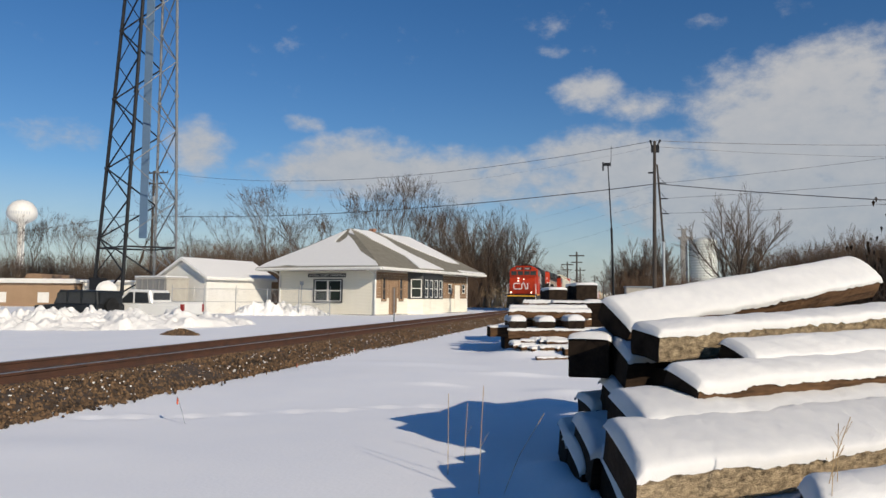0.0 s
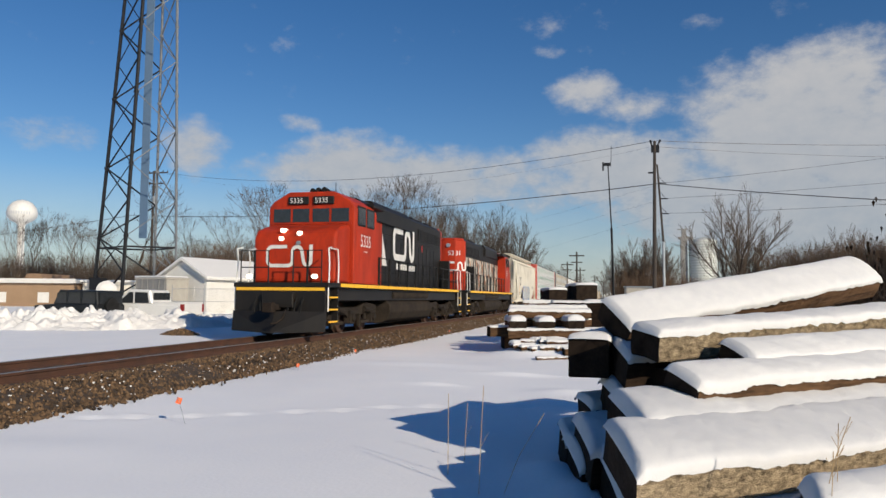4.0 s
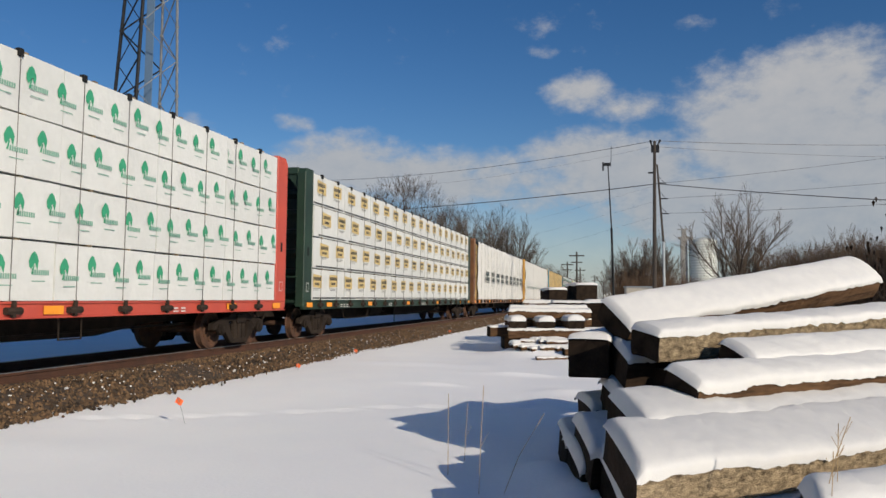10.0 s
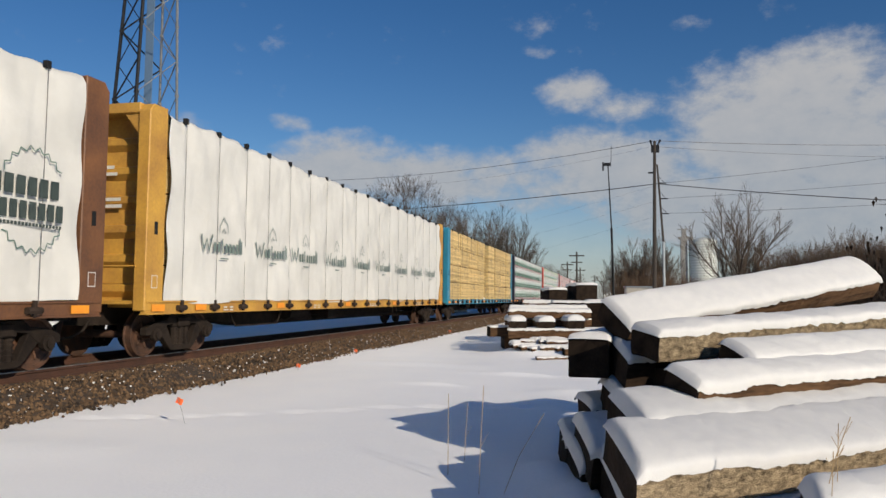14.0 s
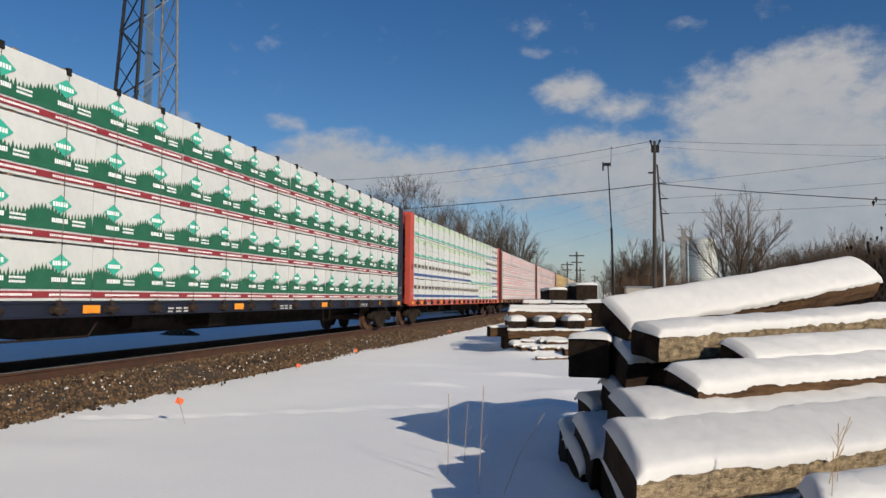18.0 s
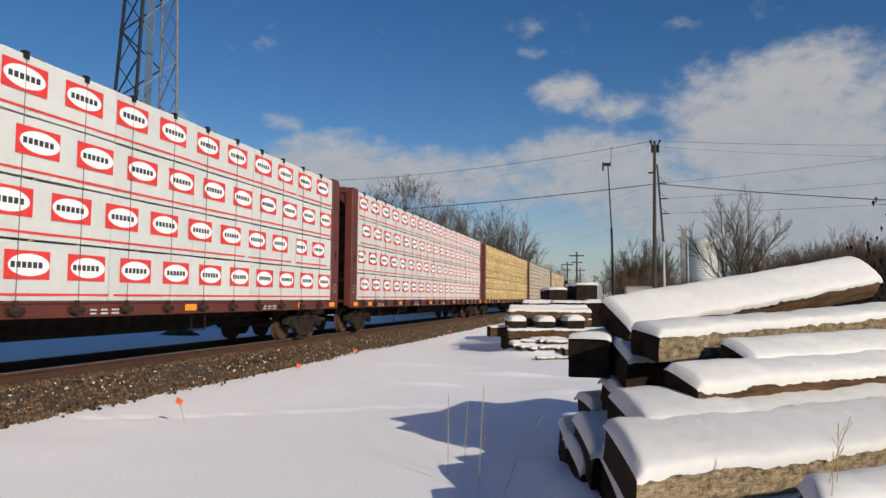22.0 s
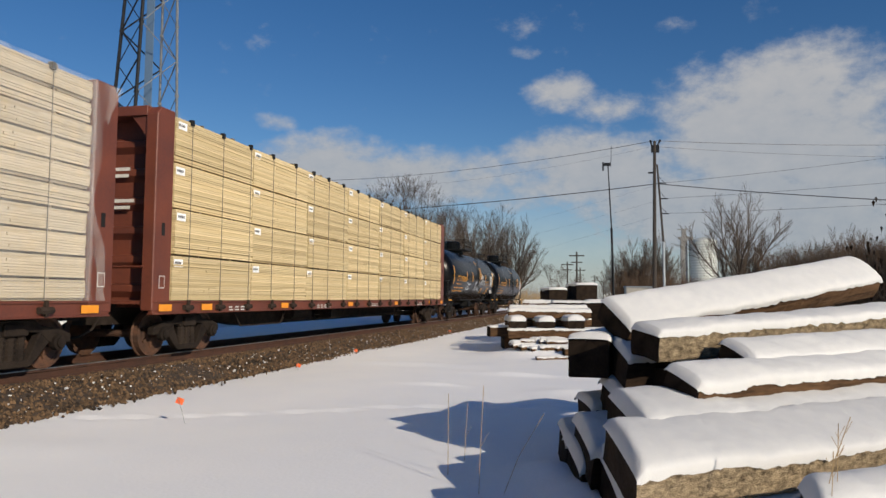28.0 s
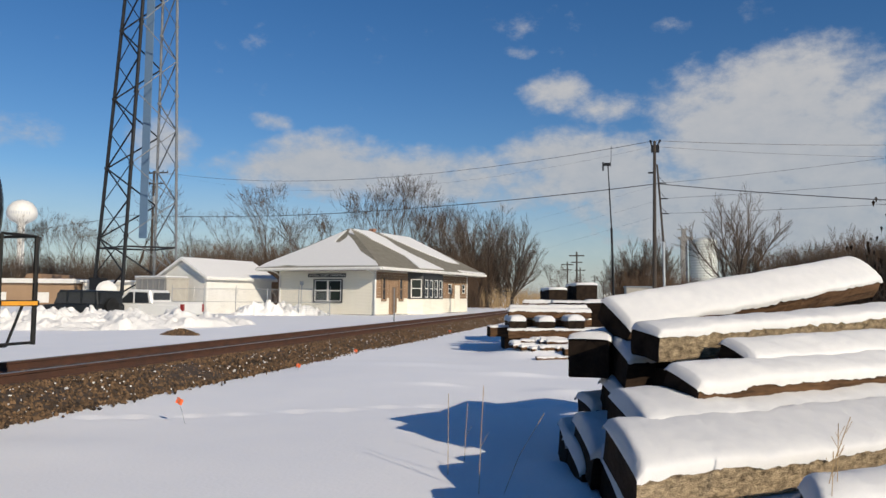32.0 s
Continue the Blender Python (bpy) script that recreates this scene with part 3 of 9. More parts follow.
# ---- lumber loads ----
M["wrap"] = mat("wrap", (0.63, 0.64, 0.62), (0.56, 0.57, 0.55), 0.5, scale=2.2, fine=11, bump=0.45, dist=0.04, vary=0.04)
M["tarp"] = mat("tarp", (0.67, 0.66, 0.62), (0.58, 0.57, 0.53), 0.5, scale=0.9, fine=5, bump=0.35, dist=0.06, vary=0.03)
M["strap"] = mat("strap", (0.02, 0.02, 0.02), (0.012, 0.012, 0.012), 0.7, bump=0, spec=0.15)
M["cable"] = mat("cable", (0.17, 0.155, 0.135), (0.11, 0.10, 0.09), 0.6, bump=0)
for _k, _c in (("ink_green", (0.03, 0.25, 0.13)), ("ink_dkgreen", (0.012, 0.10, 0.05)), ("ink_maroon", (0.22, 0.02, 0.025)), ("ink_red", (0.62, 0.035, 0.03)), ("ink_blue", (0.03, 0.07, 0.22)), ("ink_lime", (0.22, 0.45, 0.08)), ("ink_tan", (0.48, 0.36, 0.15)), ("ink_grey", (0.42, 0.43, 0.44)), ("ink_black", (0.03, 0.032, 0.032)), ("ink_teal", (0.03, 0.36, 0.25)), ("ink_sage", (0.40, 0.46, 0.42)), ("ink_gold", (0.5, 0.30, 0.06)), ("ink_script", (0.13, 0.17, 0.15)), ("ink_word", (0.16, 0.31, 0.24)), ("ink_pine", (0.10, 0.16, 0.13)), ("ink_slate", (0.035, 0.048, 0.042)), ("ink_white", (0.82, 0.82, 0.80))):
    M[_k] = mat(_k, _c, tuple(min(1, c * 1.25 + 0.01) for c in _c), 0.5, scale=4, fine=20, bump=0)


def board_material(name, light, dark, board_h=0.042, row=3.1, rough=0.75):
    """Stacked sawn boards seen on edge: long thin courses with dark gaps, each board its own tone."""
    m = mat(name, light, dark, rough, scale=2.0, fine=22, stretch=(1, 0.25, 3), bump=0.2, vary=0.10)
    t = m.node_tree
    n, l = t.nodes, t.links
    b = n["Principled BSDF"]
    src = b.inputs["Base Color"].links[0].from_socket
    co, sp, cb = n.new("ShaderNodeTexCoord"), n.new("ShaderNodeSeparateXYZ"), n.new("ShaderNodeCombineXYZ")
    l.new(co.outputs["Object"], sp.inputs[0])
    along = n.new("ShaderNodeMath")
    along.operation = "MULTIPLY_ADD"
    l.new(sp.outputs["X"], along.inputs[0])
    along.inputs[1].default_value = 20.0
    l.new(sp.outputs["Y"], along.inputs[2])
    l.new(along.outputs[0], cb.inputs["X"])
    l.new(sp.outputs["Z"], cb.inputs["Y"])
    br = n.new("ShaderNodeTexBrick")
    br.inputs["Scale"].default_value = 1.0
    br.inputs["Mortar Size"].default_value, br.inputs["Mortar Smooth"].default_value = 0.0025, 0.3
    br.inputs["Brick Width"].default_value, br.inputs["Row Height"].default_value = row, board_h
    br.inputs["Color1"].default_value, br.inputs["Color2"].default_value, br.inputs["Mortar"].default_value = (1.0, 1.0, 1.0, 1), (0.70, 0.66, 0.58, 1), (0.50, 0.42, 0.30, 1)
    l.new(cb.outputs[0], br.inputs["Vector"])
    mx = n.new("ShaderNodeMix")
    mx.data_type, mx.blend_type = "RGBA", "MULTIPLY"
    mx.inputs["Factor"].default_value = 0.85
    l.new(src, mx.inputs["A"])
    l.new(br.outputs["Color"], mx.inputs["B"])
    l.new(mx.outputs["Result"], b.inputs["Base Color"])
    return m


M["pine"] = board_material("pine", (0.76, 0.575, 0.275), (0.63, 0.445, 0.18))
island_tones(M["pine"], 0.72, 1.12)
M["pine_pale"] = board_material("pine_pale", (0.76, 0.625, 0.375), (0.65, 0.51, 0.28))
island_tones(M["pine_pale"], 0.84, 1.08)
M["pine_wrapped"] = board_material("pine_wrapped", (0.72, 0.625, 0.46), (0.63, 0.53, 0.37), rough=0.35)


def wavy_box(x0, x1, y0, y1, z0, z1, ny, nz, amp, seed, top=0.0, material="wrap"):
    """A wrapped bundle: its outer side wavers, its edges are soft."""
    bm = B()
    rng = np.random.default_rng(seed)
    ph = rng.uniform(0, 6.28, 6)
    V = {}
    for i in range(ny + 1):
        for j in range(nz + 1):
            s, t = i / ny, j / nz
            y, z = y0 + (y1 - y0) * s, z0 + (z1 - z0) * t
            e = min(s, 1 - s) * 8
            w = amp * (math.sin(3.1 * y + ph[0]) * 0.5 + math.sin(7.3 * y + 2.1 * z + ph[1]) * 0.3 + math.sin(4.7 * z + ph[2]) * 0.3 + math.sin(13 * y - 5 * z + ph[3]) * 0.15)
            zz = z + (top * math.sin(2.2 * y + ph[4]) if j == nz else 0)
            V[i, j] = bm.verts.new((x1 + w * min(1, e), y, zz))
    R = {}
    for i in range(ny + 1):
        y = y0 + (y1 - y0) * i / ny
        R[i, 0] = bm.verts.new((x0, y, z0))
        R[i, 1] = bm.verts.new((x0, y, V[i, nz].co.z + top * 0.5))
    for i in range(ny):
        for j in range(nz):
            bm.faces.new((V[i, j], V[i + 1, j], V[i + 1, j + 1], V[i, j + 1]))
        bm.faces.new((V[i, nz], V[i + 1, nz], R[i + 1, 1], R[i, 1]))
        bm.faces.new((V[i + 1, 0], V[i, 0], R[i, 0], R[i + 1, 0]))
        bm.faces.new((R[i, 0], R[i, 1], R[i + 1, 1], R[i + 1, 0]))
    for i in (0, ny):
        f = [V[i, j] for j in range(nz + 1)] + [R[i, 1], R[i, 0]]
        bm.faces.new(f)
    return as_mesh("bundle", bm, material, smooth=False)


def layered(w, h, material, seed):
    """A stack of sawn boards, row on row, none quite flush with the next at sides or ends."""
    rng = random.Random(seed)
    bm = B()
    n = max(3, int(round(h / 0.042)))
    for k in range(n):
        z = h * k / n
        jut = rng.gauss(0, 0.007) - (0.04 if rng.random() < 0.06 else 0)
        thick = h / n - rng.choice((0.002, 0.003, 0.004, 0.008))
        cuts = [0.006, w - 0.006] if rng.random() < 0.7 else [0.006, rng.uniform(0.3, 0.7) * w, w - 0.006]
        outer = 1.385 + jut
        for a, b in zip(cuts, cuts[1:]):
            bx(bm, outer - 0.15, outer + rng.gauss(0, 0.002), a + rng.uniform(0, 0.02), b - rng.uniform(0, 0.02), z, z + thick)
        x = outer - 0.153
        while x > 0.2:
            bx(bm, x - 0.147, x, 0.006 + rng.uniform(0, 0.035), w - 0.006 - rng.uniform(0, 0.035), z, z + thick)
            x -= 0.15
    return as_mesh("board_package", bm, material)


def ellipse(bm, cx, cyy, rx, ry, n=16, z=0.0):
    bm.faces.new([bm.verts.new((cx + rx * math.cos(2 * math.pi * i / n), cyy + ry * math.sin(2 * math.pi * i / n), z)) for i in range(n)])


def rect(bm, x, y, w, h, z=0.0):
    quad(bm, [(x, y, z), (x + w, y, z), (x + w, y + h, z), (x, y + h, z)])


def letters(bm, x, y, w, h, k, z=0.0):
    """A word drawn as a row of plain upright bars."""
    s = w / k
    for i in range(k):
        rect(bm, x + i * s, y, s * 0.76, h, z)


def print_tree(w, h):
    """Green tree mark with a short word under it."""
    bm = B()
    for k in range(4):
        x = 0.06 + k * w / 4 + 0.12
        y = h * (0.60 if k % 2 else 0.52)
        bm.faces.new([bm.verts.new((x + a, y + b, 0)) for a, b in ((-0.085, -0.02), (-0.10, 0.07), (-0.05, 0.17), (0, 0.21), (0.05, 0.17), (0.095, 0.07), (0.07, -0.07), (0.02, 0.04), (-0.05, -0.06))])
        bm.faces.new([bm.verts.new((x + a, y + b, 0)) for a, b in ((-0.045, -0.13), (-0.01, 0.0), (0.015, 0.0), (-0.01, -0.13))])
    g = as_mesh("print", bm, "ink_green")
    bm = B()
    for k in range(4):
        x = 0.06 + k * w / 4
        y = h * (0.60 if k % 2 else 0.52)
        letters(bm, x + 0.10, y - 0.14, 0.34, 0.075, 8)
        rect(bm, x + 0.10, y - 0.24, 0.26, 0.014)
    return [g, as_mesh("print", bm, "ink_word")]


def print_tan(w, h):
    """Tan labels hung a little askew, and a dashed band along the foot."""
    g, d = B(), B()
    for k in range(2):
        x, y, lean = w * (0.12 + 0.5 * k), h * 0.42, (-0.035, 0.02)[k]
        quad(g, [(x, y, 0), (x + 0.66, y + lean, 0), (x + 0.65, y + 0.36 + lean, 0), (x + 0.01, y + 0.37, 0)])
        letters(d, x + 0.06, y + 0.20 + lean * 0.5, 0.54, 0.10, 7, 0.002)
        letters(d, x + 0.16, y + 0.065 + lean * 0.5, 0.34, 0.075, 6, 0.002)
        for r in range(2):
            rect(d, x + 0.06, y - 0.05 - 0.04 * r, 0.5 - 0.1 * r, 0.010, 0.002)
    for k in range(int(w / 0.16)):
        rect(d, 0.02 + 0.16 * k, h * 0.035, 0.135, 0.045)
    return [as_mesh("print", g, "ink_tan"), as_mesh("print", d, "ink_black")]


def print_forest(w, h):
    """Green diamonds over a dark treeline and a maroon stripe."""
    bm = B()
    rng = random.Random(3)
    x = 0.0
    pts = [(0, 0.20 * h)]
    while x < w - 0.03:
        y = 0.47 * h + 0.07 * h * math.sin(x * 5.15 + 0.6)
        pts += [(x, y), (x + 0.035, y + rng.uniform(0.05, 0.15) * h)]
        x += 0.07
    pts += [(w, 0.36 * h), (w, 0.20 * h)]
    for a, b in zip(pts[1:-2], pts[2:-1]):
        quad(bm, [(a[0], 0.20 * h, 0), (min(b[0], w), 0.20 * h, 0), (min(b[0], w), b[1], 0), (a[0], a[1], 0)])
    g = as_mesh("print", bm, "ink_dkgreen")
    bm = B()
    rect(bm, 0, 0.05 * h, w, 0.115 * h)
    r = as_mesh("print", bm, "ink_maroon")
    bm = B()
    for k in range(2):
        c = w * (0.2 + 0.5 * k)
        bm.faces.new([bm.verts.new((c + a, 0.66 * h + b, 0.003)) for a, b in ((-0.24, 0), (0, -0.15), (0.24, 0), (0, 0.15))])
    t = as_mesh("print", bm, "ink_teal")
    bm = B()
    for k in range(2):
        c = w * (0.2 + 0.5 * k)
        letters(bm, c - 0.16, 0.66 * h - 0.035, 0.32, 0.07, 6, 0.005)
        letters(bm, c - 0.17, 0.33 * h, 0.34, 0.07, 9, 0.003)
        letters(bm, c + 0.26, 0.37 * h, 0.30, 0.035, 11, 0.003)
        letters(bm, c + 0.26, 0.30 * h, 0.30, 0.035, 10, 0.003)
        letters(bm, c - 0.2, 0.085 * h, 0.9, 0.035, 22, 0.003)
    return [g, r, t, as_mesh("print", bm, "ink_white")]


def print_oval(w, h):
    """Red boxes with a white oval, and a red stripe along the foot."""
    bm = B()
    for k in range(2):
        rect(bm, w * (0.06 + 0.5 * k), h * 0.36, 0.86, 0.42)
    rect(bm, 0, h * 0.085, w, 0.035)
    g = as_mesh("print", bm, "ink_red")
    bm = B()
    for k in range(2):
        ellipse(bm, w * (0.06 + 0.5 * k) + 0.43, h * 0.36 + 0.21, 0.395, 0.165, 20, 0.002)
    o = as_mesh("print", bm, "ink_white")
    bm = B()
    for k in range(2):
        letters(bm, w * (0.06 + 0.5 * k) + 0.12, h * 0.36 + 0.165, 0.62, 0.09, 6, 0.004)
    return [g, o, as_mesh("print", bm, "ink_black")]


def print_blue(w, h):
    """Dark words with gold hooks over a blue stripe."""
    bm = B()
    for k in range(4):
        letters(bm, 0.06 + k * w / 4, h * 0.52, 0.36, 0.15, 4)
    d = as_mesh("print", bm, "ink_black")
    bm = B()
    for k in range(4):
        x = 0.47 + k * w / 4
        ribbon(bm, [(x - 0.05, h * 0.72), (x + 0.04, h * 0.72), (x + 0.09, h * 0.60), (x + 0.03, h * 0.46)], 0.03)
    g = as_mesh("print", bm, "ink_gold")
    bm = B()
    for k in range(4):
        rect(bm, 0.02 + k * w / 4, h * 0.12, w / 4 - 0.04, h * 0.13)
    return [d, g, as_mesh("print", bm, "ink_blue")]


def print_leaf(w, h):
    """Hanging green leaves and a teal wave along the foot."""
    bm = B()
    rng = random.Random(9)
    rect(bm, 0, h * 0.87, w, 0.03)
    for k in range(2):
        for j in range(7):
            x, y = w * (0.2 + 0.5 * k) + rng.uniform(-0.22, 0.22), h * rng.uniform(0.68, 0.86)
            bm.faces.new([bm.verts.new((x + a, y + b, 0)) for a, b in ((-0.05, 0.03), (0.0, -0.09), (0.05, 0.03), (0, 0.06))])
    g = as_mesh("print", bm, "ink_lime")
    bm = B()
    for k in range(2):
        x = k * w / 2
        bm.faces.new([bm.verts.new((x + a * w / 2, b * h, 0)) for a, b in ((0.02, 0.06), (0.98, 0.06), (0.98, 0.10), (0.6, 0.13), (0.3, 0.18), (0.02, 0.20))])
    t = as_mesh("print", bm, "ink_teal")
    bm = B()
    for k in range(4):
        letters(bm, 0.1 + k * w / 4, h * 0.40, 0.3, 0.06, 8)
    return [g, t, as_mesh("print", bm, "ink_sage")]


def print_tags(w, h):
    bm = B()
    tall = min(0.15, h * 0.52)
    rect(bm, 0.05, h * 0.92 - tall, 0.30, tall)
    tag = as_mesh("tag", bm, "ink_white")
    bm = B()
    letters(bm, 0.08, h * 0.92 - tall * 0.65, 0.22, tall * 0.35, 5, 0.002)
    return [tag, as_mesh("tag_print", bm, "ink_black")]


PRINTS = {"tree": print_tree, "tan": print_tan, "forest": print_forest, "oval": print_oval, "blue": print_blue, "leaf": print_leaf, "tags": print_tags}
_made = {}
Z0, Z1 = 1.095, 4.72


def bundle_load(u, label, kinds, cols=9, tiers=4, wood="wrap", seed=1, heights=None, starts=None):
    """Wrapped or bare bundles in tiers on both sides of the centre beam, strapped down with cables."""
    load = consist(thing("lumber_load", pose(0, 0, 0), label, "lumber load", "lumber loads of the train"), u)
    rng = random.Random(seed)
    w = (L1 - L0 - 0.10) / (9 if starts else cols)
    zs = heights or [Z0 + (Z1 - Z0) * k / tiers for k in range(tiers + 1)]
    for tier in range(len(zs) - 1):
        h = zs[tier + 1] - zs[tier] - 0.035
        shift = rng.uniform(-0.03, 0.03)
        for col in range(cols):
            kind = kinds(tier, col) if callable(kinds) else kinds
            variant = rng.randint(0, 2)
            key = (wood, round(w, 3), round(h, 3), variant)
            if key not in _made:
                if wood == "wrap":
                    _made[key] = wavy_box(0.10, 1.385, 0.008, w - 0.008, 0, h, 12, 5, 0.010, 20 + variant, 0.004)
                else:
                    _made[key] = layered(w, h, wood, 40 + variant)
            along = (starts[col] if starts else L0 + 0.05 + col * w) + shift
            at = pose(rng.uniform(-0.012, 0.012) if wood == "wrap" else rng.uniform(-0.03, 0.012), along, zs[tier], 0, 0, 0)
            bun = part("board_package", _made[key], None, load, at=at)
            if wood != "wrap":
                tagged(bun, kind="stuff")
            if kind:
                pk = (kind, round(w, 3), round(h, 3))
                if pk not in _made:
                    _made[pk] = PRINTS[kind](w, h)
                slide = {"tree": (0.0, 0.24, 0.05, -0.22), "tan": (-0.30, 0.15, 0.28, -0.05), "oval": (0.12, -0.30, 0.20, -0.12)}.get(kind, (0, 0, 0, 0))[tier % 4]
                for me in _made[pk]:
                    if slide and col in (0, cols - 1):  # the end packages' prints stop at the wrap's edge
                        me = me.copy()
                        for v in me.vertices:
                            v.co.x = min(max(v.co.x, 0.03 - slide), w - 0.03 - slide)
                    tagged(part(me.name.split(".")[0], me, None, bun, at=Matrix.Translation((1.400, slide + rng.uniform(-0.02, 0.02), 0)) @ SIDE), kind="stuff")
        bm = B()
        for yy in (0.3, 0.7):
            for col in range(cols):
                y = (starts[col] + yy * w) if starts else L0 + 0.05 + (col + yy) * w
                bx(bm, 0.2, 1.37, y - 0.045, y + 0.045, zs[tier + 1] - 0.034, zs[tier + 1] - 0.001)
        tagged(part("spacer", bm, "tie_side", load, "thin wooden spacers between tiers"), kind="stuff")
    bm = B()
    bx(bm, -1.385, -0.10, L0 + 0.05, L1 - 0.05, Z0, Z1 - 0.02)
    part("far_side_package", bm, wood, load)
    cables(load, zs[-1], rng)
    return load


def cables(load, ztop, rng, dy=1.22, x=1.404, thin=0.006):
    cb, cp = B(), B()
    pipe(cb, [(x, 0, 1.05), (x, 0.0, ztop), (0.2, 0, ztop + 0.02)], thin, 4)
    bx(cp, x - 0.07, x + 0.010, -0.045, 0.045, ztop - 0.10, ztop + 0.014)
    me, pe = as_mesh("tie_down_cable", cb, "cable"), as_mesh("corner_protector", cp, "strap")
    for k in range(18):
        at = pose(0, 1.7 + k * 1.22 + rng.uniform(-0.08, 0.08), 0)
        c = part("tie_down_cable", me, None, load, at=at)
        part("corner_protector", pe, None, c)


def tarp_load(u, label, marks, seed, start=L0 + 0.06, flap=0.05):
    """A load under big white sheets, bulging between its cables, printed along the side."""
    load = consist(thing("tarped_lumber_load", pose(0, 0, 0), label, "lumber load", "lumber loads of the train"), u)
    rng = np.random.default_rng(seed)
    ys = np.arange(start, L1 - 0.03, 0.11)
    zs = np.concatenate([np.linspace(Z0 - 0.03, 4.6, 24), [4.70, 4.74]])
    ph = rng.uniform(0, 6.28, 8)
    Yg, Zg = np.meshgrid(ys, zs)
    u1 = ((Yg - 1.7) / 1.22) % 1.0
    bulge = 0.016 * np.sin(np.pi * u1) + 0.007 * np.sin(9 * Yg + 3 * Zg + ph[0]) + 0.018 * np.sin(2.3 * Yg - 4.0 * Zg + ph[1]) + 0.005 * np.sin(17 * Yg - 2 * Zg + ph[2])
    bulge = bulge + 0.020 * np.sin(1.7 * Yg + 1.3 * Zg + ph[6]) * np.sin(3.1 * Zg + ph[7]) + 0.010 * np.abs(np.sin(5.3 * Yg + 2.2 * Zg + ph[1])) + 0.004 * np.sin(31 * Yg + 2.5 * np.sin(2.0 * Zg + ph[3])) + 0.012 * np.sin(4.1 * Yg + 5.0 * np.sin(0.7 * Yg + Zg) + ph[2])
    Xg = 1.375 + bulge
    Xg[-2] -= 0.06
    Xg[-1] = 0.12
    Zt = Zg.copy()
    Zt[-1] = 4.78 + 0.05 * np.sin(1.9 * ys + ph[4]) + 0.03 * np.sin(5.1 * ys)
    Zt[-2] = 4.68 + 0.03 * np.sin(1.9 * ys + ph[4]) + 0.02 * np.sin(7.1 * ys)
    Zt[0] += flap * np.sin(1.3 * ys + ph[5]) * np.sin(0.5 * ys)
    sheet = part("tarpaulin", grid_mesh("tarpaulin", Xg, Yg, Zt, "tarp"), None, load, "white printed sheeting")
    for me, y in marks:
        tagged(part("print", me, None, sheet, at=Matrix.Translation((1.445, y, 0)) @ SIDE), kind="stuff")
    key = ("pine5", 1)
    if key not in _made:
        _made[key] = wavy_box(0.10, 1.27, 0, start - L0 + 1.2, 0, 0.66, 2, 1, 0, 5, 0, "pine")
    for k in range(5):
        part("board_package", _made[key], None, load, at=pose(0, L0 + 0.04, Z0 + 0.69 * k))
    bm = B()
    bx(bm, -1.36, 1.30, L0 + 1.3, L1 - 0.1, Z0, 4.5)
    part("covered_package", bm, "pine", load)
    cables(load, 4.70, random.Random(seed), x=1.42, thin=0.005)
    return load


def saw_mark():
    """A round saw-blade outline behind two bars of heavy writing."""
    ring, top, low = B(), B(), B()
    pts = []
    for i in range(49):
        a = 2 * math.pi * i / 48
        r = 0.62 + (0.07 if i % 2 else 0.0)
        pts.append((0.8 + r * math.cos(a), 2.15 + r * 1.15 * math.sin(a)))
    for a, b in zip(pts, pts[1:]):
        if abs(a[1] - 2.15) > 0.47:
            ribbon(ring, [a, b], 0.020)
    letters(top, 0.05, 2.20, 1.30, 0.28, 6, 0.002)
    letters(low, 0.02, 1.86, 1.42, 0.26, 8, 0.002)
    letters(low, 0.14, 1.76, 1.25, 0.05, 19, 0.002)
    marks = [as_mesh("print", ring, "ink_pine"), as_mesh("print", top, "ink_slate"), as_mesh("print", low, "ink_slate")]
    for me in marks:
        me.transform(Matrix.Translation((0, 0.42, 0)))
    return marks


def script_mark():
    """A flourish and a row of bars under a small outlined tree."""
    bm = B()
    ribbon(bm, [(0.0, 2.46), (0.10, 2.12), (0.20, 2.38), (0.30, 2.12), (0.42, 2.48)], 0.05)
    for x, tall in ((0.48, 0.20), (0.64, 0.22), (0.80, 0.30), (0.95, 0.20), (1.10, 0.20), (1.24, 0.20), (1.40, 0.22), (1.55, 0.36), (1.63, 0.30)):
        rect(bm, x, 2.12, 0.10 if tall < 0.26 else 0.055, tall)
    ribbon(bm, [(0.70, 2.54), (0.72, 2.70), (0.86, 2.88), (1.02, 2.72), (1.06, 2.56)], 0.022)
    ribbon(bm, [(0.80, 2.55), (0.87, 2.64), (0.95, 2.55)], 0.022)
    rect(bm, 0.75, 1.98, 0.34, 0.03)
    return [as_mesh("print", bm, "ink_script")]


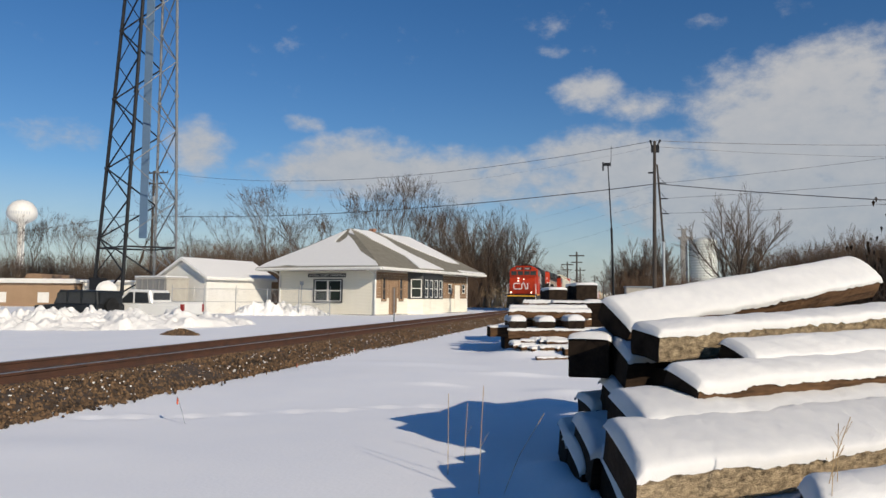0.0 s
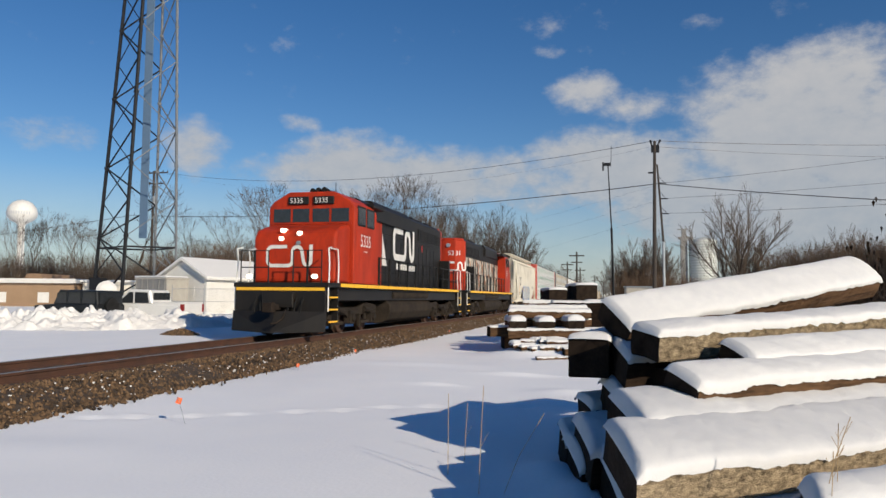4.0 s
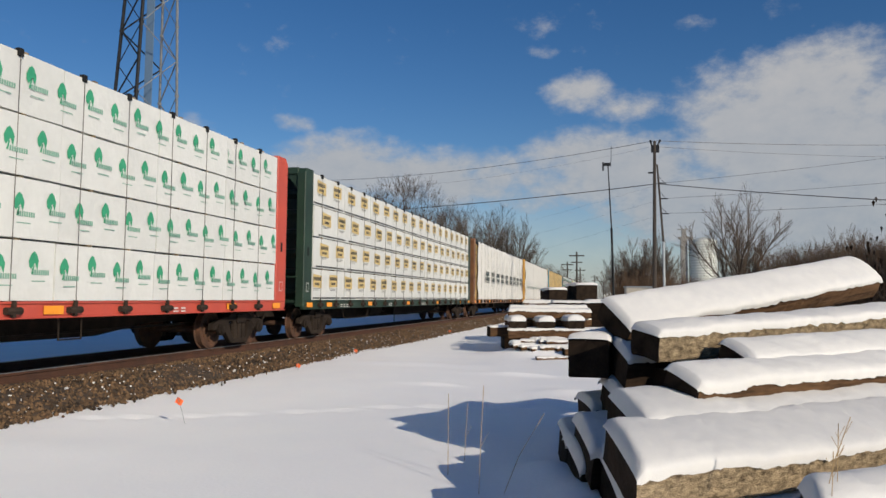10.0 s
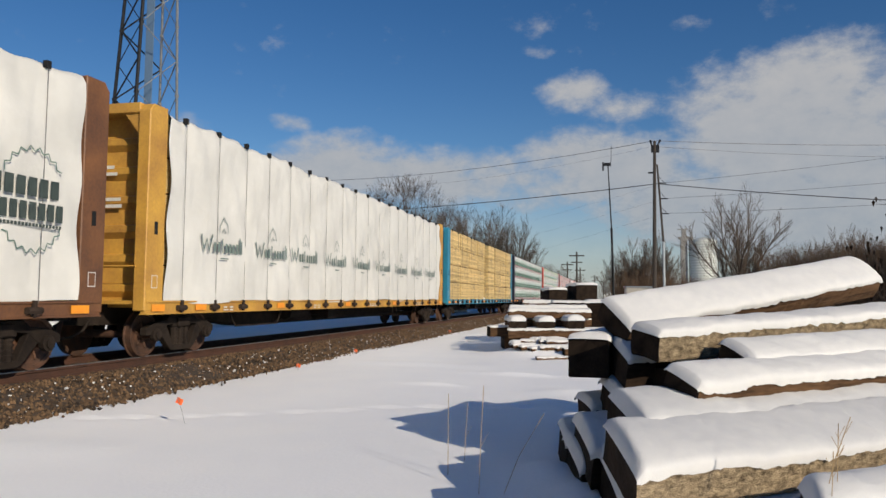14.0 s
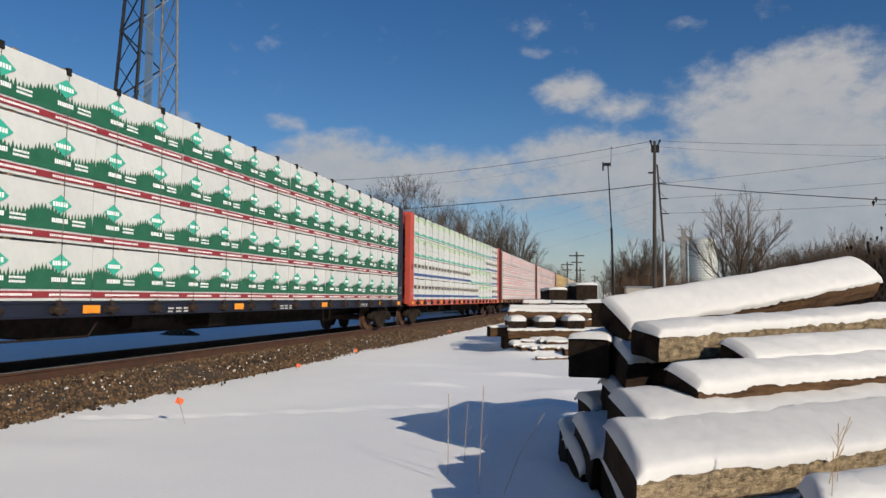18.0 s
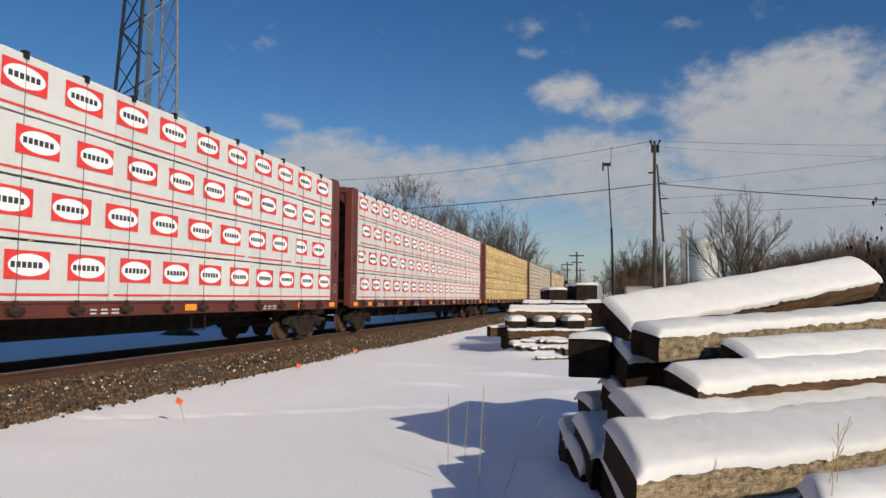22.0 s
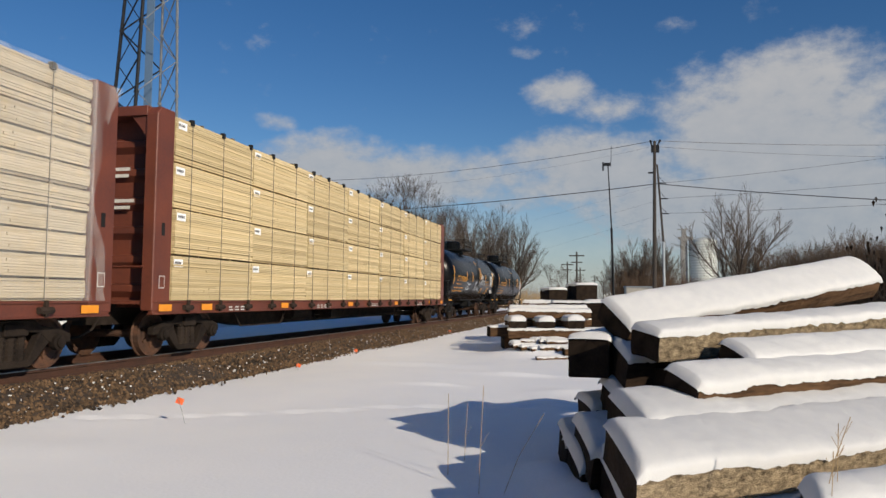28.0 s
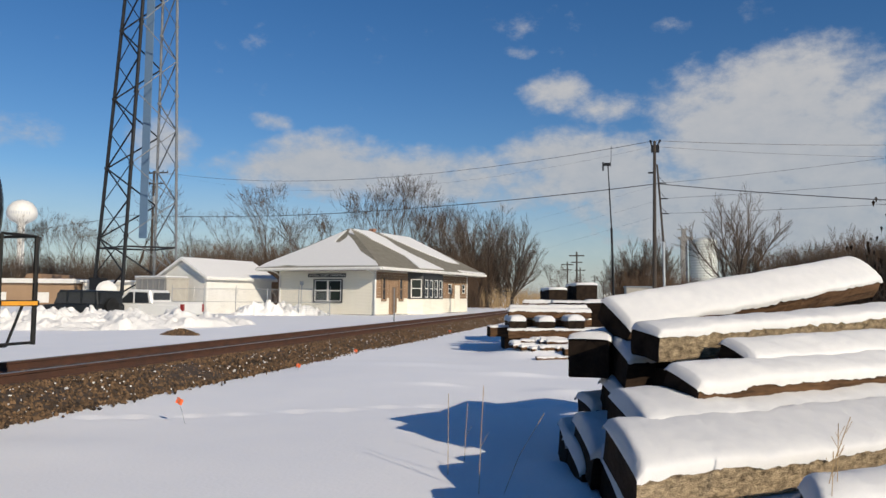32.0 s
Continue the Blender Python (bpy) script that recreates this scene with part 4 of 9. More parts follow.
def film_wrap(load):
    """Torn clear film over the load: a loose sheet along the side, and a flapping end."""
    m = bpy.data.materials.new("clear_film")
    m.use_nodes = True
    t = m.node_tree
    b = t.nodes["Principled BSDF"]
    b.inputs["Base Color"].default_value, b.inputs["Roughness"].default_value = (0.86, 0.84, 0.80, 1), 0.18
    nz, mr = t.nodes.new("ShaderNodeTexNoise"), t.nodes.new("ShaderNodeMapRange")
    nz.inputs["Scale"].default_value, nz.inputs["Detail"].default_value = 1.4, 6
    mr.inputs["From Min"].default_value, mr.inputs["From Max"].default_value = 0.35, 0.75
    mr.inputs["To Min"].default_value, mr.inputs["To Max"].default_value = 0.03, 0.26
    t.links.new(nz.outputs["Fac"], mr.inputs["Value"])
    t.links.new(mr.outputs["Result"], b.inputs["Alpha"])
    M["clear_film"] = m
    rng = np.random.default_rng(3)
    ys = np.linspace(L0 + 0.06, L1 + 0.02, 130)
    zs = np.linspace(Z0, 4.73, 26)
    Y, Z = np.meshgrid(ys, zs)
    X = 1.412 + 0.010 * np.sin(5 * Y + 2 * Z) + 0.008 * np.sin(23 * Y + 3 * np.sin(3 * Z)) + 0.006 * np.sin(11 * Z + Y)
    part("plastic_film", grid_mesh("plastic_film", X, Y, Z, "clear_film"), None, load, "thin glossy plastic film")
    ys = np.linspace(0, 0.85, 16)
    Y, Z = np.meshgrid(ys, zs)
    X = 1.42 + 0.05 * np.sin(7 * Y + 1.5 * Z) * (Y / 0.85) + 0.05 * np.sin(3.1 * Z) * (Y / 0.85)
    reach = 0.45 + 0.25 * np.sin(1.6 * Z + 0.5) + 0.14 * np.sin(4.1 * Z)
    part("torn_film", grid_mesh("torn_film", X, L1 - 0.1 + Y * reach, Z, "clear_film"), None, load, "torn flapping plastic film")

for _k, _c, _d in (("paint_red", (0.50, 0.075, 0.045), (0.40, 0.065, 0.045)), ("paint_green", (0.018, 0.045, 0.026), (0.012, 0.025, 0.018)), ("paint_ochre", (0.60, 0.34, 0.055), (0.34, 0.17, 0.04)), ("paint_rust", (0.20, 0.085, 0.03), (0.085, 0.038, 0.02)), ("paint_teal", (0.02, 0.22, 0.34), (0.02, 0.15, 0.24)), ("paint_navy", (0.009, 0.012, 0.030), (0.007, 0.009, 0.018)), ("paint_brown", (0.13, 0.028, 0.018), (0.085, 0.022, 0.016)), ("paint_brown2", (0.17, 0.045, 0.022), (0.10, 0.03, 0.02))):
    M[_k] = mat(_k, _c, _d, 0.55, scale=1.6, fine=18, bump=0.12, dist=0.01)

CAR_U = [133.48 + 24.5 * k for k in range(12)]
_paints = ["paint_red", "paint_green", "paint_rust", "paint_ochre", "paint_teal", "paint_navy", "paint_red", "paint_brown", "paint_brown", "paint_brown", "paint_brown2", "paint_brown2"]
_words = ["bright red", "dark green", "rust brown", "ochre yellow", "teal blue", "navy blue", "bright red", "oxide brown", "oxide brown", "oxide brown", "rusty brown", "rusty brown"]
for _u, _p, _w in zip(CAR_U, _paints, _words):
    centerbeam_car(_u, _p, _w + " centre-beam lumber flat car with ribbed end bulkheads")
bundle_load(CAR_U[0], "white-wrapped lumber bundles with green tree prints", "tree", seed=1)
bundle_load(CAR_U[1], "white-wrapped lumber bundles with small tan labels", "tan", seed=2)
_saw, _scr = saw_mark(), script_mark()
tarp_load(CAR_U[2], "bare lumber under white sheeting with saw-blade prints", [(me, y) for y in (4.4, 6.6, 8.75, 10.8, 13.0, 15.2, 17.2, 19.3, 21.5) for me in _saw], 11, start=L0 + 0.75)
tarp_load(CAR_U[3], "lumber under white sheeting with faint script prints", [(me, y) for y in (2.3, 4.63, 6.6, 8.9, 11.2, 13.5, 15.8, 18.1, 20.4) for me in _scr], 12)
_pine_load = bundle_load(CAR_U[4], "bare yellow pine boards in uneven strapped stacks", None, cols=8, wood="pine", seed=5, tiers=4, starts=(1.20, 3.68, 6.16, 8.64, 12.60, 15.50, 18.00, 20.60))
bm = B()
lathe(bm, [(0.62, 0.0), (0.50, 0.16), (0.30, 0.27), (0.05, 0.33)], 14)
part("deck_snow", bm, "snow_lump", _pine_load, "heap of snow left on the deck", smooth=True, at=pose(0.72, 11.85, Z0 - 0.005))
for _y, _z in ((1.9, 3.5), (1.8, 1.9), (4.4, 2.7), (6.9, 3.6), (7.0, 1.7), (9.4, 3.9), (9.3, 2.6), (11.3, 1.6), (13.2, 3.5), (14.9, 3.7), (16.8, 2.9), (16.7, 1.6), (18.9, 3.6), (19.0, 2.3), (21.0, 3.0)):
    lettering("275", 0.34, "text_dark", _pine_load, Matrix.Translation((1.415, _y, _z)) @ SIDE, "scrawled_number", "dark handwritten number")
    lettering("8", 0.30, "text_dark", _pine_load, Matrix.Translation((1.415, _y + 0.22, _z - 0.30)) @ SIDE, "scrawled_number", "dark handwritten number")
bundle_load(CAR_U[5], "white lumber wraps with green forest prints", "forest", seed=6)
bundle_load(CAR_U[6], "white lumber wraps in mixed blue and green prints", lambda t, c: "blue" if (c < 5 and t < 2) or (c == 5 and t == 0) or c > 7 or (c == 7 and t == 2) else "leaf", seed=7)
bundle_load(CAR_U[7], "white lumber wraps with red oval boxes", "oval", seed=8)
bundle_load(CAR_U[8], "white lumber wraps with red oval boxes", "oval", seed=9)
bundle_load(CAR_U[9], "bare yellow pine boards in strapped bundles", "tags", cols=7, wood="pine", seed=10, heights=[1.095, 1.82, 2.54, 3.02, 3.84, 4.72])
film_wrap(bundle_load(CAR_U[10], "pale boards under torn clear plastic film", "tags", cols=8, wood="pine_wrapped", seed=11, tiers=10))
bundle_load(CAR_U[11], "pale pine boards in neat strapped bundles", "tags", cols=7, wood="pine_pale", seed=12)


# ---- locomotives ----
M["loco_red"] = mat("loco_red", (0.44, 0.036, 0.010), (0.22, 0.022, 0.010), 0.5, scale=1.6, fine=14, bump=0.1, dist=0.01, stretch=(1.5, 1.5, 0.4), spec=0.15)
M["loco_black"] = mat("loco_black", (0.007, 0.007, 0.008), (0.018, 0.015, 0.012), 0.5, scale=1.0, fine=10, bump=0.1, dist=0.01, stretch=(1, 1, 0.35), spec=0.25)
M["loco_grime"] = mat("loco_grime", (0.014, 0.012, 0.010), (0.042, 0.031, 0.022), 0.85, scale=2.0, fine=16, bump=0.3, dist=0.02, spec=0.15)


def peeling_material():
    """Old diagonal stripes, peeled and streaked down to black, cream, grey and orange."""
    m = mat("peeling_paint", (0.5, 0.46, 0.38), (0.4, 0.36, 0.3), 0.7, scale=3, fine=20, bump=0.2)
    t = m.node_tree
    n, l = t.nodes, t.links
    b = n["Principled BSDF"]
    co = n.new("ShaderNodeTexCoord")
    sp = n.new("ShaderNodeSeparateXYZ")
    l.new(co.outputs["Object"], sp.inputs[0])
    diag = n.new("ShaderNodeMath")
    diag.operation = "MULTIPLY_ADD"
    l.new(sp.outputs["Z"], diag.inputs[0])
    diag.inputs[1].default_value = -0.95
    l.new(sp.outputs["Y"], diag.inputs[2])
    fr = n.new("ShaderNodeMath")
    fr.operation = "MULTIPLY"
    l.new(diag.outputs[0], fr.inputs[0])
    fr.inputs[1].default_value = 0.24
    warp, wide = n.new("ShaderNodeMath"), n.new("ShaderNodeTexNoise")
    wide.inputs["Scale"].default_value, wide.inputs["Detail"].default_value = 0.55, 6
    l.new(co.outputs["Object"], wide.inputs["Vector"])
    warp.operation = "MULTIPLY_ADD"
    l.new(wide.outputs["Fac"], warp.inputs[0])
    warp.inputs[1].default_value = 0.55
    l.new(fr.outputs[0], warp.inputs[2])
    fc = n.new("ShaderNodeMath")
    fc.operation = "FRACT"
    l.new(warp.outputs[0], fc.inputs[0])
    ramp = n.new("ShaderNodeValToRGB")
    ramp.color_ramp.interpolation = "CONSTANT"
    e = ramp.color_ramp.elements
    e[0].position, e[0].color = 0.0, (0.56, 0.51, 0.41, 1)
    e[1].position, e[1].color = 0.58, (0.46, 0.46, 0.42, 1)
    for p, c in ((0.30, (0.42, 0.19, 0.09, 1)), (0.42, (0.50, 0.46, 0.37, 1)), (0.80, (0.40, 0.20, 0.11, 1)), (0.88, (0.36, 0.35, 0.32, 1))):
        k = e.new(p)
        k.color = c
    l.new(fc.outputs[0], ramp.inputs["Fac"])
    mp = n.new("ShaderNodeMapping")
    mp.inputs["Scale"].default_value = (1, 3.0, 0.45)
    l.new(co.outputs["Object"], mp.inputs["Vector"])
    streak, flake = n.new("ShaderNodeTexNoise"), n.new("ShaderNodeTexNoise")
    streak.inputs["Scale"].default_value, streak.inputs["Detail"].default_value, streak.inputs["Roughness"].default_value = 1.0, 10, 0.72
    flake.inputs["Scale"].default_value, flake.inputs["Detail"].default_value = 2.2, 5
    l.new(mp.outputs["Vector"], streak.inputs["Vector"])
    l.new(mp.outputs["Vector"], flake.inputs["Vector"])
    s1, s2 = n.new("ShaderNodeMapRange"), n.new("ShaderNodeMapRange")
    for s, a, c in ((s1, 0.50, 0.53), (s2, 0.585, 0.61)):
        s.inputs["From Min"].default_value, s.inputs["From Max"].default_value = a, c
    l.new(streak.outputs["Fac"], s1.inputs["Value"])
    l.new(flake.outputs["Fac"], s2.inputs["Value"])
    m1, m2 = n.new("ShaderNodeMix"), n.new("ShaderNodeMix")
    m1.data_type = m2.data_type = "RGBA"
    l.new(s2.outputs["Result"], m1.inputs["Factor"])
    l.new(ramp.outputs["Color"], m1.inputs["A"])
    m1.inputs["B"].default_value = (0.34, 0.10, 0.04, 1)
    l.new(s1.outputs["Result"], m2.inputs["Factor"])
    l.new(m1.outputs["Result"], m2.inputs["A"])
    m2.inputs["B"].default_value = (0.035, 0.033, 0.03, 1)
    l.new(m2.outputs["Result"], b.inputs["Base Color"])
    return m


M["peeling_paint"] = peeling_material()
LOCO_LEN = 20.45


def loco_bogie(parent, y, backing):
    bm = B()
    for sx in (-1, 1):
        a, b = (1.0, 1.16) if sx > 0 else (-1.16, -1.0)
        ext(bm, [(-2.65, 0.62), (-2.65, 0.90), (-1.5, 1.02), (-0.9, 0.84), (0.9, 0.84), (1.5, 1.02), (2.65, 0.90), (2.65, 0.62), (2.3, 0.50), (1.85, 0.60), (0.35, 0.60), (0.2, 0.50), (-0.2, 0.50), (-0.35, 0.60), (-1.85, 0.60), (-2.3, 0.50)], "x", a, b)
    fr = part("bogie", bm, "loco_grime", parent, "grimy three-axle locomotive bogie", bevel=0.015, at=pose(0, y, 0))
    for k in (-2.07, 0.0, 2.07):
        for sx in (-1, 1):
            bm = B()
            bx(bm, 1.02, 1.26, -0.20, 0.20, 0.30, 0.74)
            cy(bm, (1.26, 0, 0.5), (1.34, 0, 0.5), 0.15, 0.12, 12)
            part("axle_box", bm, "loco_grime", fr, bevel=0.015, at=pose(0, k, 0, 0, 0, 0 if sx > 0 else 180))
        ax = part("wheelset", _ws_big, None, fr, "worn steel wheels and axle", at=pose(0, k, 0.50))
        AXLES.append((ax, "backing_loco" if backing else "loco", k, 0.50))
    for k in (-1.25, 1.25):
        for sx in (-1, 1):
            bm = B()
            bx(bm, 1.14, 1.24, -0.42, 0.42, 0.30, 0.40)
            cy(bm, (1.20, -0.05, 0.78), (1.20, 0.5, 0.72), 0.10, n=10)
            bx(bm, 1.12, 1.22, -0.5, -0.38, 0.2, 0.62)
            cy(bm, (1.19, 0.05, 0.44), (1.19, 0.05, 0.62), 0.06, n=8)
            part("brake_gear", bm, "loco_grime", fr, at=pose(0, k, 0, 0, 0, 0 if sx > 0 else 180))
    return fr


def flat_mark(strokes, w):
    bm = B()
    for s in strokes:
        ribbon(bm, s, w)
    return bm


def curl(cx, cyy, r, a0, a1, n=8):
    return [(cx + r * math.cos(radians(a0 + (a1 - a0) * i / n)), cyy + r * math.sin(radians(a0 + (a1 - a0) * i / n))) for i in range(n + 1)]


def rail_strokes(h, bolder):
    """The railway's mark as plain bent strokes: an open loop, then a slanted stroke between two uprights."""
    r = h * 0.22
    loop = [(h * 1.0, h - bolder / 2)] + curl(r + bolder / 2, h - r - bolder / 2, r, 90, 180) + curl(r + bolder / 2, r + bolder / 2, r, 180, 270) + [(h * 0.95, bolder / 2)]
    x = h * 1.05
    bent = [(x - h * 0.1, bolder / 2)] + curl(x, r + bolder / 2, r, -90, 0) + curl(x + 2 * r, h - r - bolder / 2, r, 180, 14) + curl(x + h * 0.92, r + bolder * 0.4, r * 0.8, 194, 360) + [(x + h * 0.92 + r * 0.8, h)]
    return loop, bent


def rail_mark(h, bolder=0.2):
    return flat_mark(rail_strokes(h, bolder), bolder)


def locomotive(u, turn, label, hood_low, hood_side_mark, end_number, cab_number):
    """A six-axle road locomotive: wide-nosed cab, long hood with fans, walkways, handrails, tank and bogies."""
    lo = consist(thing("locomotive", pose(0, 0, 0), label, "locomotive", "locomotives at the head of the train"), u, turn)
    bm = B()
    bx(bm, -1.35, 1.35, 0.85, 19.6, 1.06, 1.46)
    bx(bm, -0.5, 0.5, 0.6, 19.85, 0.85, 1.3)
    part("underframe", bm, "loco_black", lo, bevel=0.02)
    bm = B()
    bx(bm, -1.53, 1.53, 0.8, 19.65, 1.46, 1.60)
    part("walkway", bm, "loco_black", lo, bevel=0.01)
    for sx in (-1, 1):
        seg = B()
        bx(seg, -0.004, 0.004, 0.02, 1.20, -0.055, 0.055)
        me = as_mesh("edge_stripe", seg, "yellow")
        for k in range(14):
            part("edge_stripe", me, None, lo, "yellow edge stripe", at=pose(1.536 * sx, 1.75 + k * 1.22, 1.535))
    # long hood
    hood = [(-0.92, 1.60), (0.92, 1.60), (0.92, 3.62), (-0.92, 3.62)]
    bm = B()
    ext(bm, hood, "y", 5.2, 17.22)
    low = part("hood", bm, hood_low, lo, bevel=0.02)
    bm = B()
    ext(bm, [(-0.92, 3.62), (0.92, 3.62), (0.92, 4.54), (0.74, 4.70), (-0.74, 4.70), (-0.92, 4.54)], "y", 5.2, 17.22)
    ext(bm, [(-1.06, 4.02), (1.06, 4.02), (1.06, 4.52), (0.86, 4.76), (-0.86, 4.76), (-1.06, 4.52)], "y", 6.4, 11.2)
    up = part("hood_top", bm, "loco_black", lo, bevel=0.015)
    bm = B()
    ext(bm, [(-0.925, 17.20), (0.925, 17.20), (0.925, 17.42), (0.42, 17.90), (-0.42, 17.90), (-0.925, 17.42)], "z", 1.60, 4.56)
    ext(bm, [(-0.80, 17.20), (0.80, 17.20), (0.80, 17.38), (0.36, 17.80), (-0.36, 17.80), (-0.80, 17.38)], "z", 4.56, 4.72)
    part("hood_end", bm, "loco_red", lo, "red hood end with angled corners", bevel=0.03)
    for k in range(15):
        for sx in (-1, 1):
            if k != 8:
                dm = B()
                y = 5.9 + k * 0.70
                bx(dm, *sorted((sx * 0.92, sx * 0.938)), y + 0.03, y + 0.62, 1.75, 3.45)
                bx(dm, *sorted((sx * 0.938, sx * 0.952)), y + 0.08, y + 0.12, 2.5, 2.7)
                part("hood_door", dm, hood_low, low, bevel=0.008)
    for sx in (-1, 1):  # tall electrical boxes on the walkway by the hood's end
        bm = B()
        bx(bm, *sorted((sx * 0.94, sx * 1.42)), 16.98, 17.20, 1.60, 3.05)
        box = part("equipment_box", bm, "loco_black", lo, "dark tall walkway box", bevel=0.02)
        bm = B()
        bx(bm, *sorted((sx * 1.42, sx * 1.435)), 17.03, 17.16, 1.70, 2.9)
        part("box_door", bm, "loco_black", box, bevel=0.005)
    for k in range(3):
        bm = B()
        lathe(bm, [(0.62, 4.68), (0.62, 4.82), (0.52, 4.86), (0.50, 4.80), (0.10, 4.78)], 18)
        part("roof_fan", bm, "loco_black", up, at=pose(0, 13.0 + k * 1.45, 0))
    for sx in (-1, 1):
        gb = B()
        bx(gb, 0.92, 0.94, 0, 4.2, 3.75, 4.30)
        for k in range(16):
            bx(gb, 0.94, 0.955, 0.08 + k * 0.26, 0.20 + k * 0.26, 3.78, 4.27)
        part("radiator_grille", gb, "loco_black", up, at=pose(0, 12.8, 0) if sx > 0 else pose(0, 17.0, 0, 0, 0, 180))
    bm = B()
    bx(bm, -0.35, 0.35, 8.2, 9.0, 4.74, 4.92)
    bx(bm, -0.15, 0.15, 12.1, 12.5, 4.68, 4.95)
    part("exhaust_stack", bm, "loco_black", up, bevel=0.03)
    # cab and nose
    bm = B()
    ext(bm, [(-1.50, 1.60), (1.50, 1.60), (1.50, 4.10), (1.36, 4.30), (0.80, 4.62), (-0.80, 4.62), (-1.36, 4.30), (-1.50, 4.10)], "y", 2.95, 5.2)
    cab = part("cab", bm, "loco_red", lo, "red wide-nosed cab", bevel=0.03)
    bm = B()
    ext(bm, [(2.97, 1.60), (2.97, 3.52), (2.35, 3.42), (1.85, 3.25), (1.68, 3.0), (1.66, 1.60)], "x", -1.38, 1.38)
    nose = part("nose", bm, "loco_red", lo, "red wide nose", bevel=0.16, seg=3)
    bm = B()
    bx(bm, -1.42, 1.42, 2.93, 2.952, 3.56, 4.12)
    part("windscreen_band", bm, "loco_red", cab)
    for x0, x1 in ((-1.32, -0.72), (-0.64, -0.06), (0.06, 0.64), (0.72, 1.32)):
        bm = B()
        bx(bm, x0, x1, 2.918, 2.932, 3.62, 4.06)
        part("windscreen", bm, "glass_dark", cab, "dark windscreen pane")
    for x in (-0.80, 0.08):
        bm = B()
        bx(bm, x, x + 0.72, 2.88, 2.95, 4.20, 4.46)
        board = part("number_board", bm, "black_part", cab, bevel=0.02)
        if end_number:
            lettering(cab_number, 0.24, "text_white", board, Matrix.Translation((x + 0.06, 2.877, 4.245)) @ FRONT, "number")
    for sx in (-1, 1):
        for y0, y1 in ((3.25, 4.05), (4.15, 4.95)):
            bm = B()
            bx(bm, 1.497, 1.506, y0, y1, 3.52, 4.18)
            fr = part("window_frame", bm, "black_part", cab, at=pose(0, 0, 0) if sx > 0 else pose(0, y0 + y1, 0, 0, 0, 180))
            bm = B()
            bx(bm, 1.507, 1.512, y0 + 0.06, y1 - 0.06, 3.58, 4.12)
            part("side_window", bm, "glass_dark", fr)
        lettering(cab_number, 0.58, "text_white", cab, (Matrix.Translation((1.508, 3.55, 2.85)) @ SIDE) if sx > 0 else (Matrix.Translation((-1.508, 4.75, 2.85)) @ BACK), "number", squeeze=0.9)
        bm = B()
        bars(bm, 0, 0, 0.35, 0.06, 1, random.Random(2))
        part("stencil", bm, "text_white", cab, at=(Matrix.Translation((1.508, 3.9, 2.68)) @ SIDE) if sx > 0 else (Matrix.Translation((-1.508, 4.5, 2.68)) @ BACK))
    bm = B()
    bx(bm, -0.95, 0.95, 5.15, 6.1, 4.42, 4.54)
    bx(bm, -1.5, 1.5, 4.9, 6.2, 4.30, 4.44)
    part("cab_awning", bm, "loco_black", cab, bevel=0.02)
    for x, z in ((-0.42, 3.24), (-0.42, 2.98), (0.16, 3.14), (0.16, 2.84)):
        bm = B()
        lathe(bm, [(0.02, -0.05), (0.065, -0.05), (0.075, 0.10), (0.08, 0.2)], 14, "y")
        hl = part("headlight", bm, "galvanised" if z < 2.9 else "lamp_glow", nose, "lit twin headlight", at=pose(x, 1.66 + max(0, z - 3.0) * 0.35, z))
    for x in (-1.05, 1.05):
        bm = B()
        lathe(bm, [(0.02, -0.04), (0.06, -0.04), (0.075, 0.14)], 14, "y")
        part("ditch_light", bm, "lamp_glow", lo, "lit ditch light", at=pose(x, 0.80, 1.78))
    part("front_mark", rail_mark(0.70, 0.11), "text_white", nose, "white bent-stroke mark", at=Matrix.Translation((-0.92, 1.652, 2.08)) @ FRONT)
    # ends: pilots, steps, rails
    for way, ye in ((1, 0.8), (-1, 19.65)):
        bm = B()
        ext(bm, [(-1.45, 0.35), (-0.5, 0.22), (0.5, 0.22), (1.45, 0.35), (1.45, 1.46), (-1.45, 1.46)], "y", ye - 0.03, ye + 0.05)
        pil = part("pilot", bm, "loco_black", lo, bevel=0.01)
        if way > 0:
            bm = B()
            for sx in (-1, 1):
                quad(bm, [(0, ye - 0.62, 0.12), (sx * 1.5, ye - 0.12, 0.16), (sx * 1.5, ye - 0.04, 0.75), (0, ye - 0.35, 0.75)])
            part("snow_plough", bm, "loco_black", pil)
            bm = B()
            bx(bm, -1.42, 1.42, ye - 0.045, ye - 0.032, 1.36, 1.45)
            part("end_stripe", bm, "yellow", pil, "yellow platform edge stripe")
        bm = B()
        for sx in (-1, 1):
            for k in range(3):
                z = 0.42 + k * 0.36
                y0, y1 = (ye + 0.05, ye + 0.75) if way > 0 else (ye - 0.75, ye - 0.05)
                bx(bm, sx * 1.12, sx * 1.52, y0, y1, z, z + 0.05)
            bx(bm, sx * 1.10, sx * 1.14, min(ye, ye + way * 0.8), max(ye, ye + way * 0.8), 0.40, 1.5)
            bx(bm, sx * 1.14, sx * 1.53, ye + way * 0.76 - 0.02, ye + way * 0.76 + 0.02, 0.40, 1.5)
        part("steps", bm, "loco_black", lo)
        bm = B()
        for sx in (-1, 1):
            for k in range(3):
                z = 0.42 + k * 0.36
                bx(bm, sx * 1.522, sx * 1.534, min(ye + way * 0.05, ye + way * 0.75), max(ye + way * 0.05, ye + way * 0.75), z, z + 0.05)
        part("step_edges", bm, "yellow", lo)
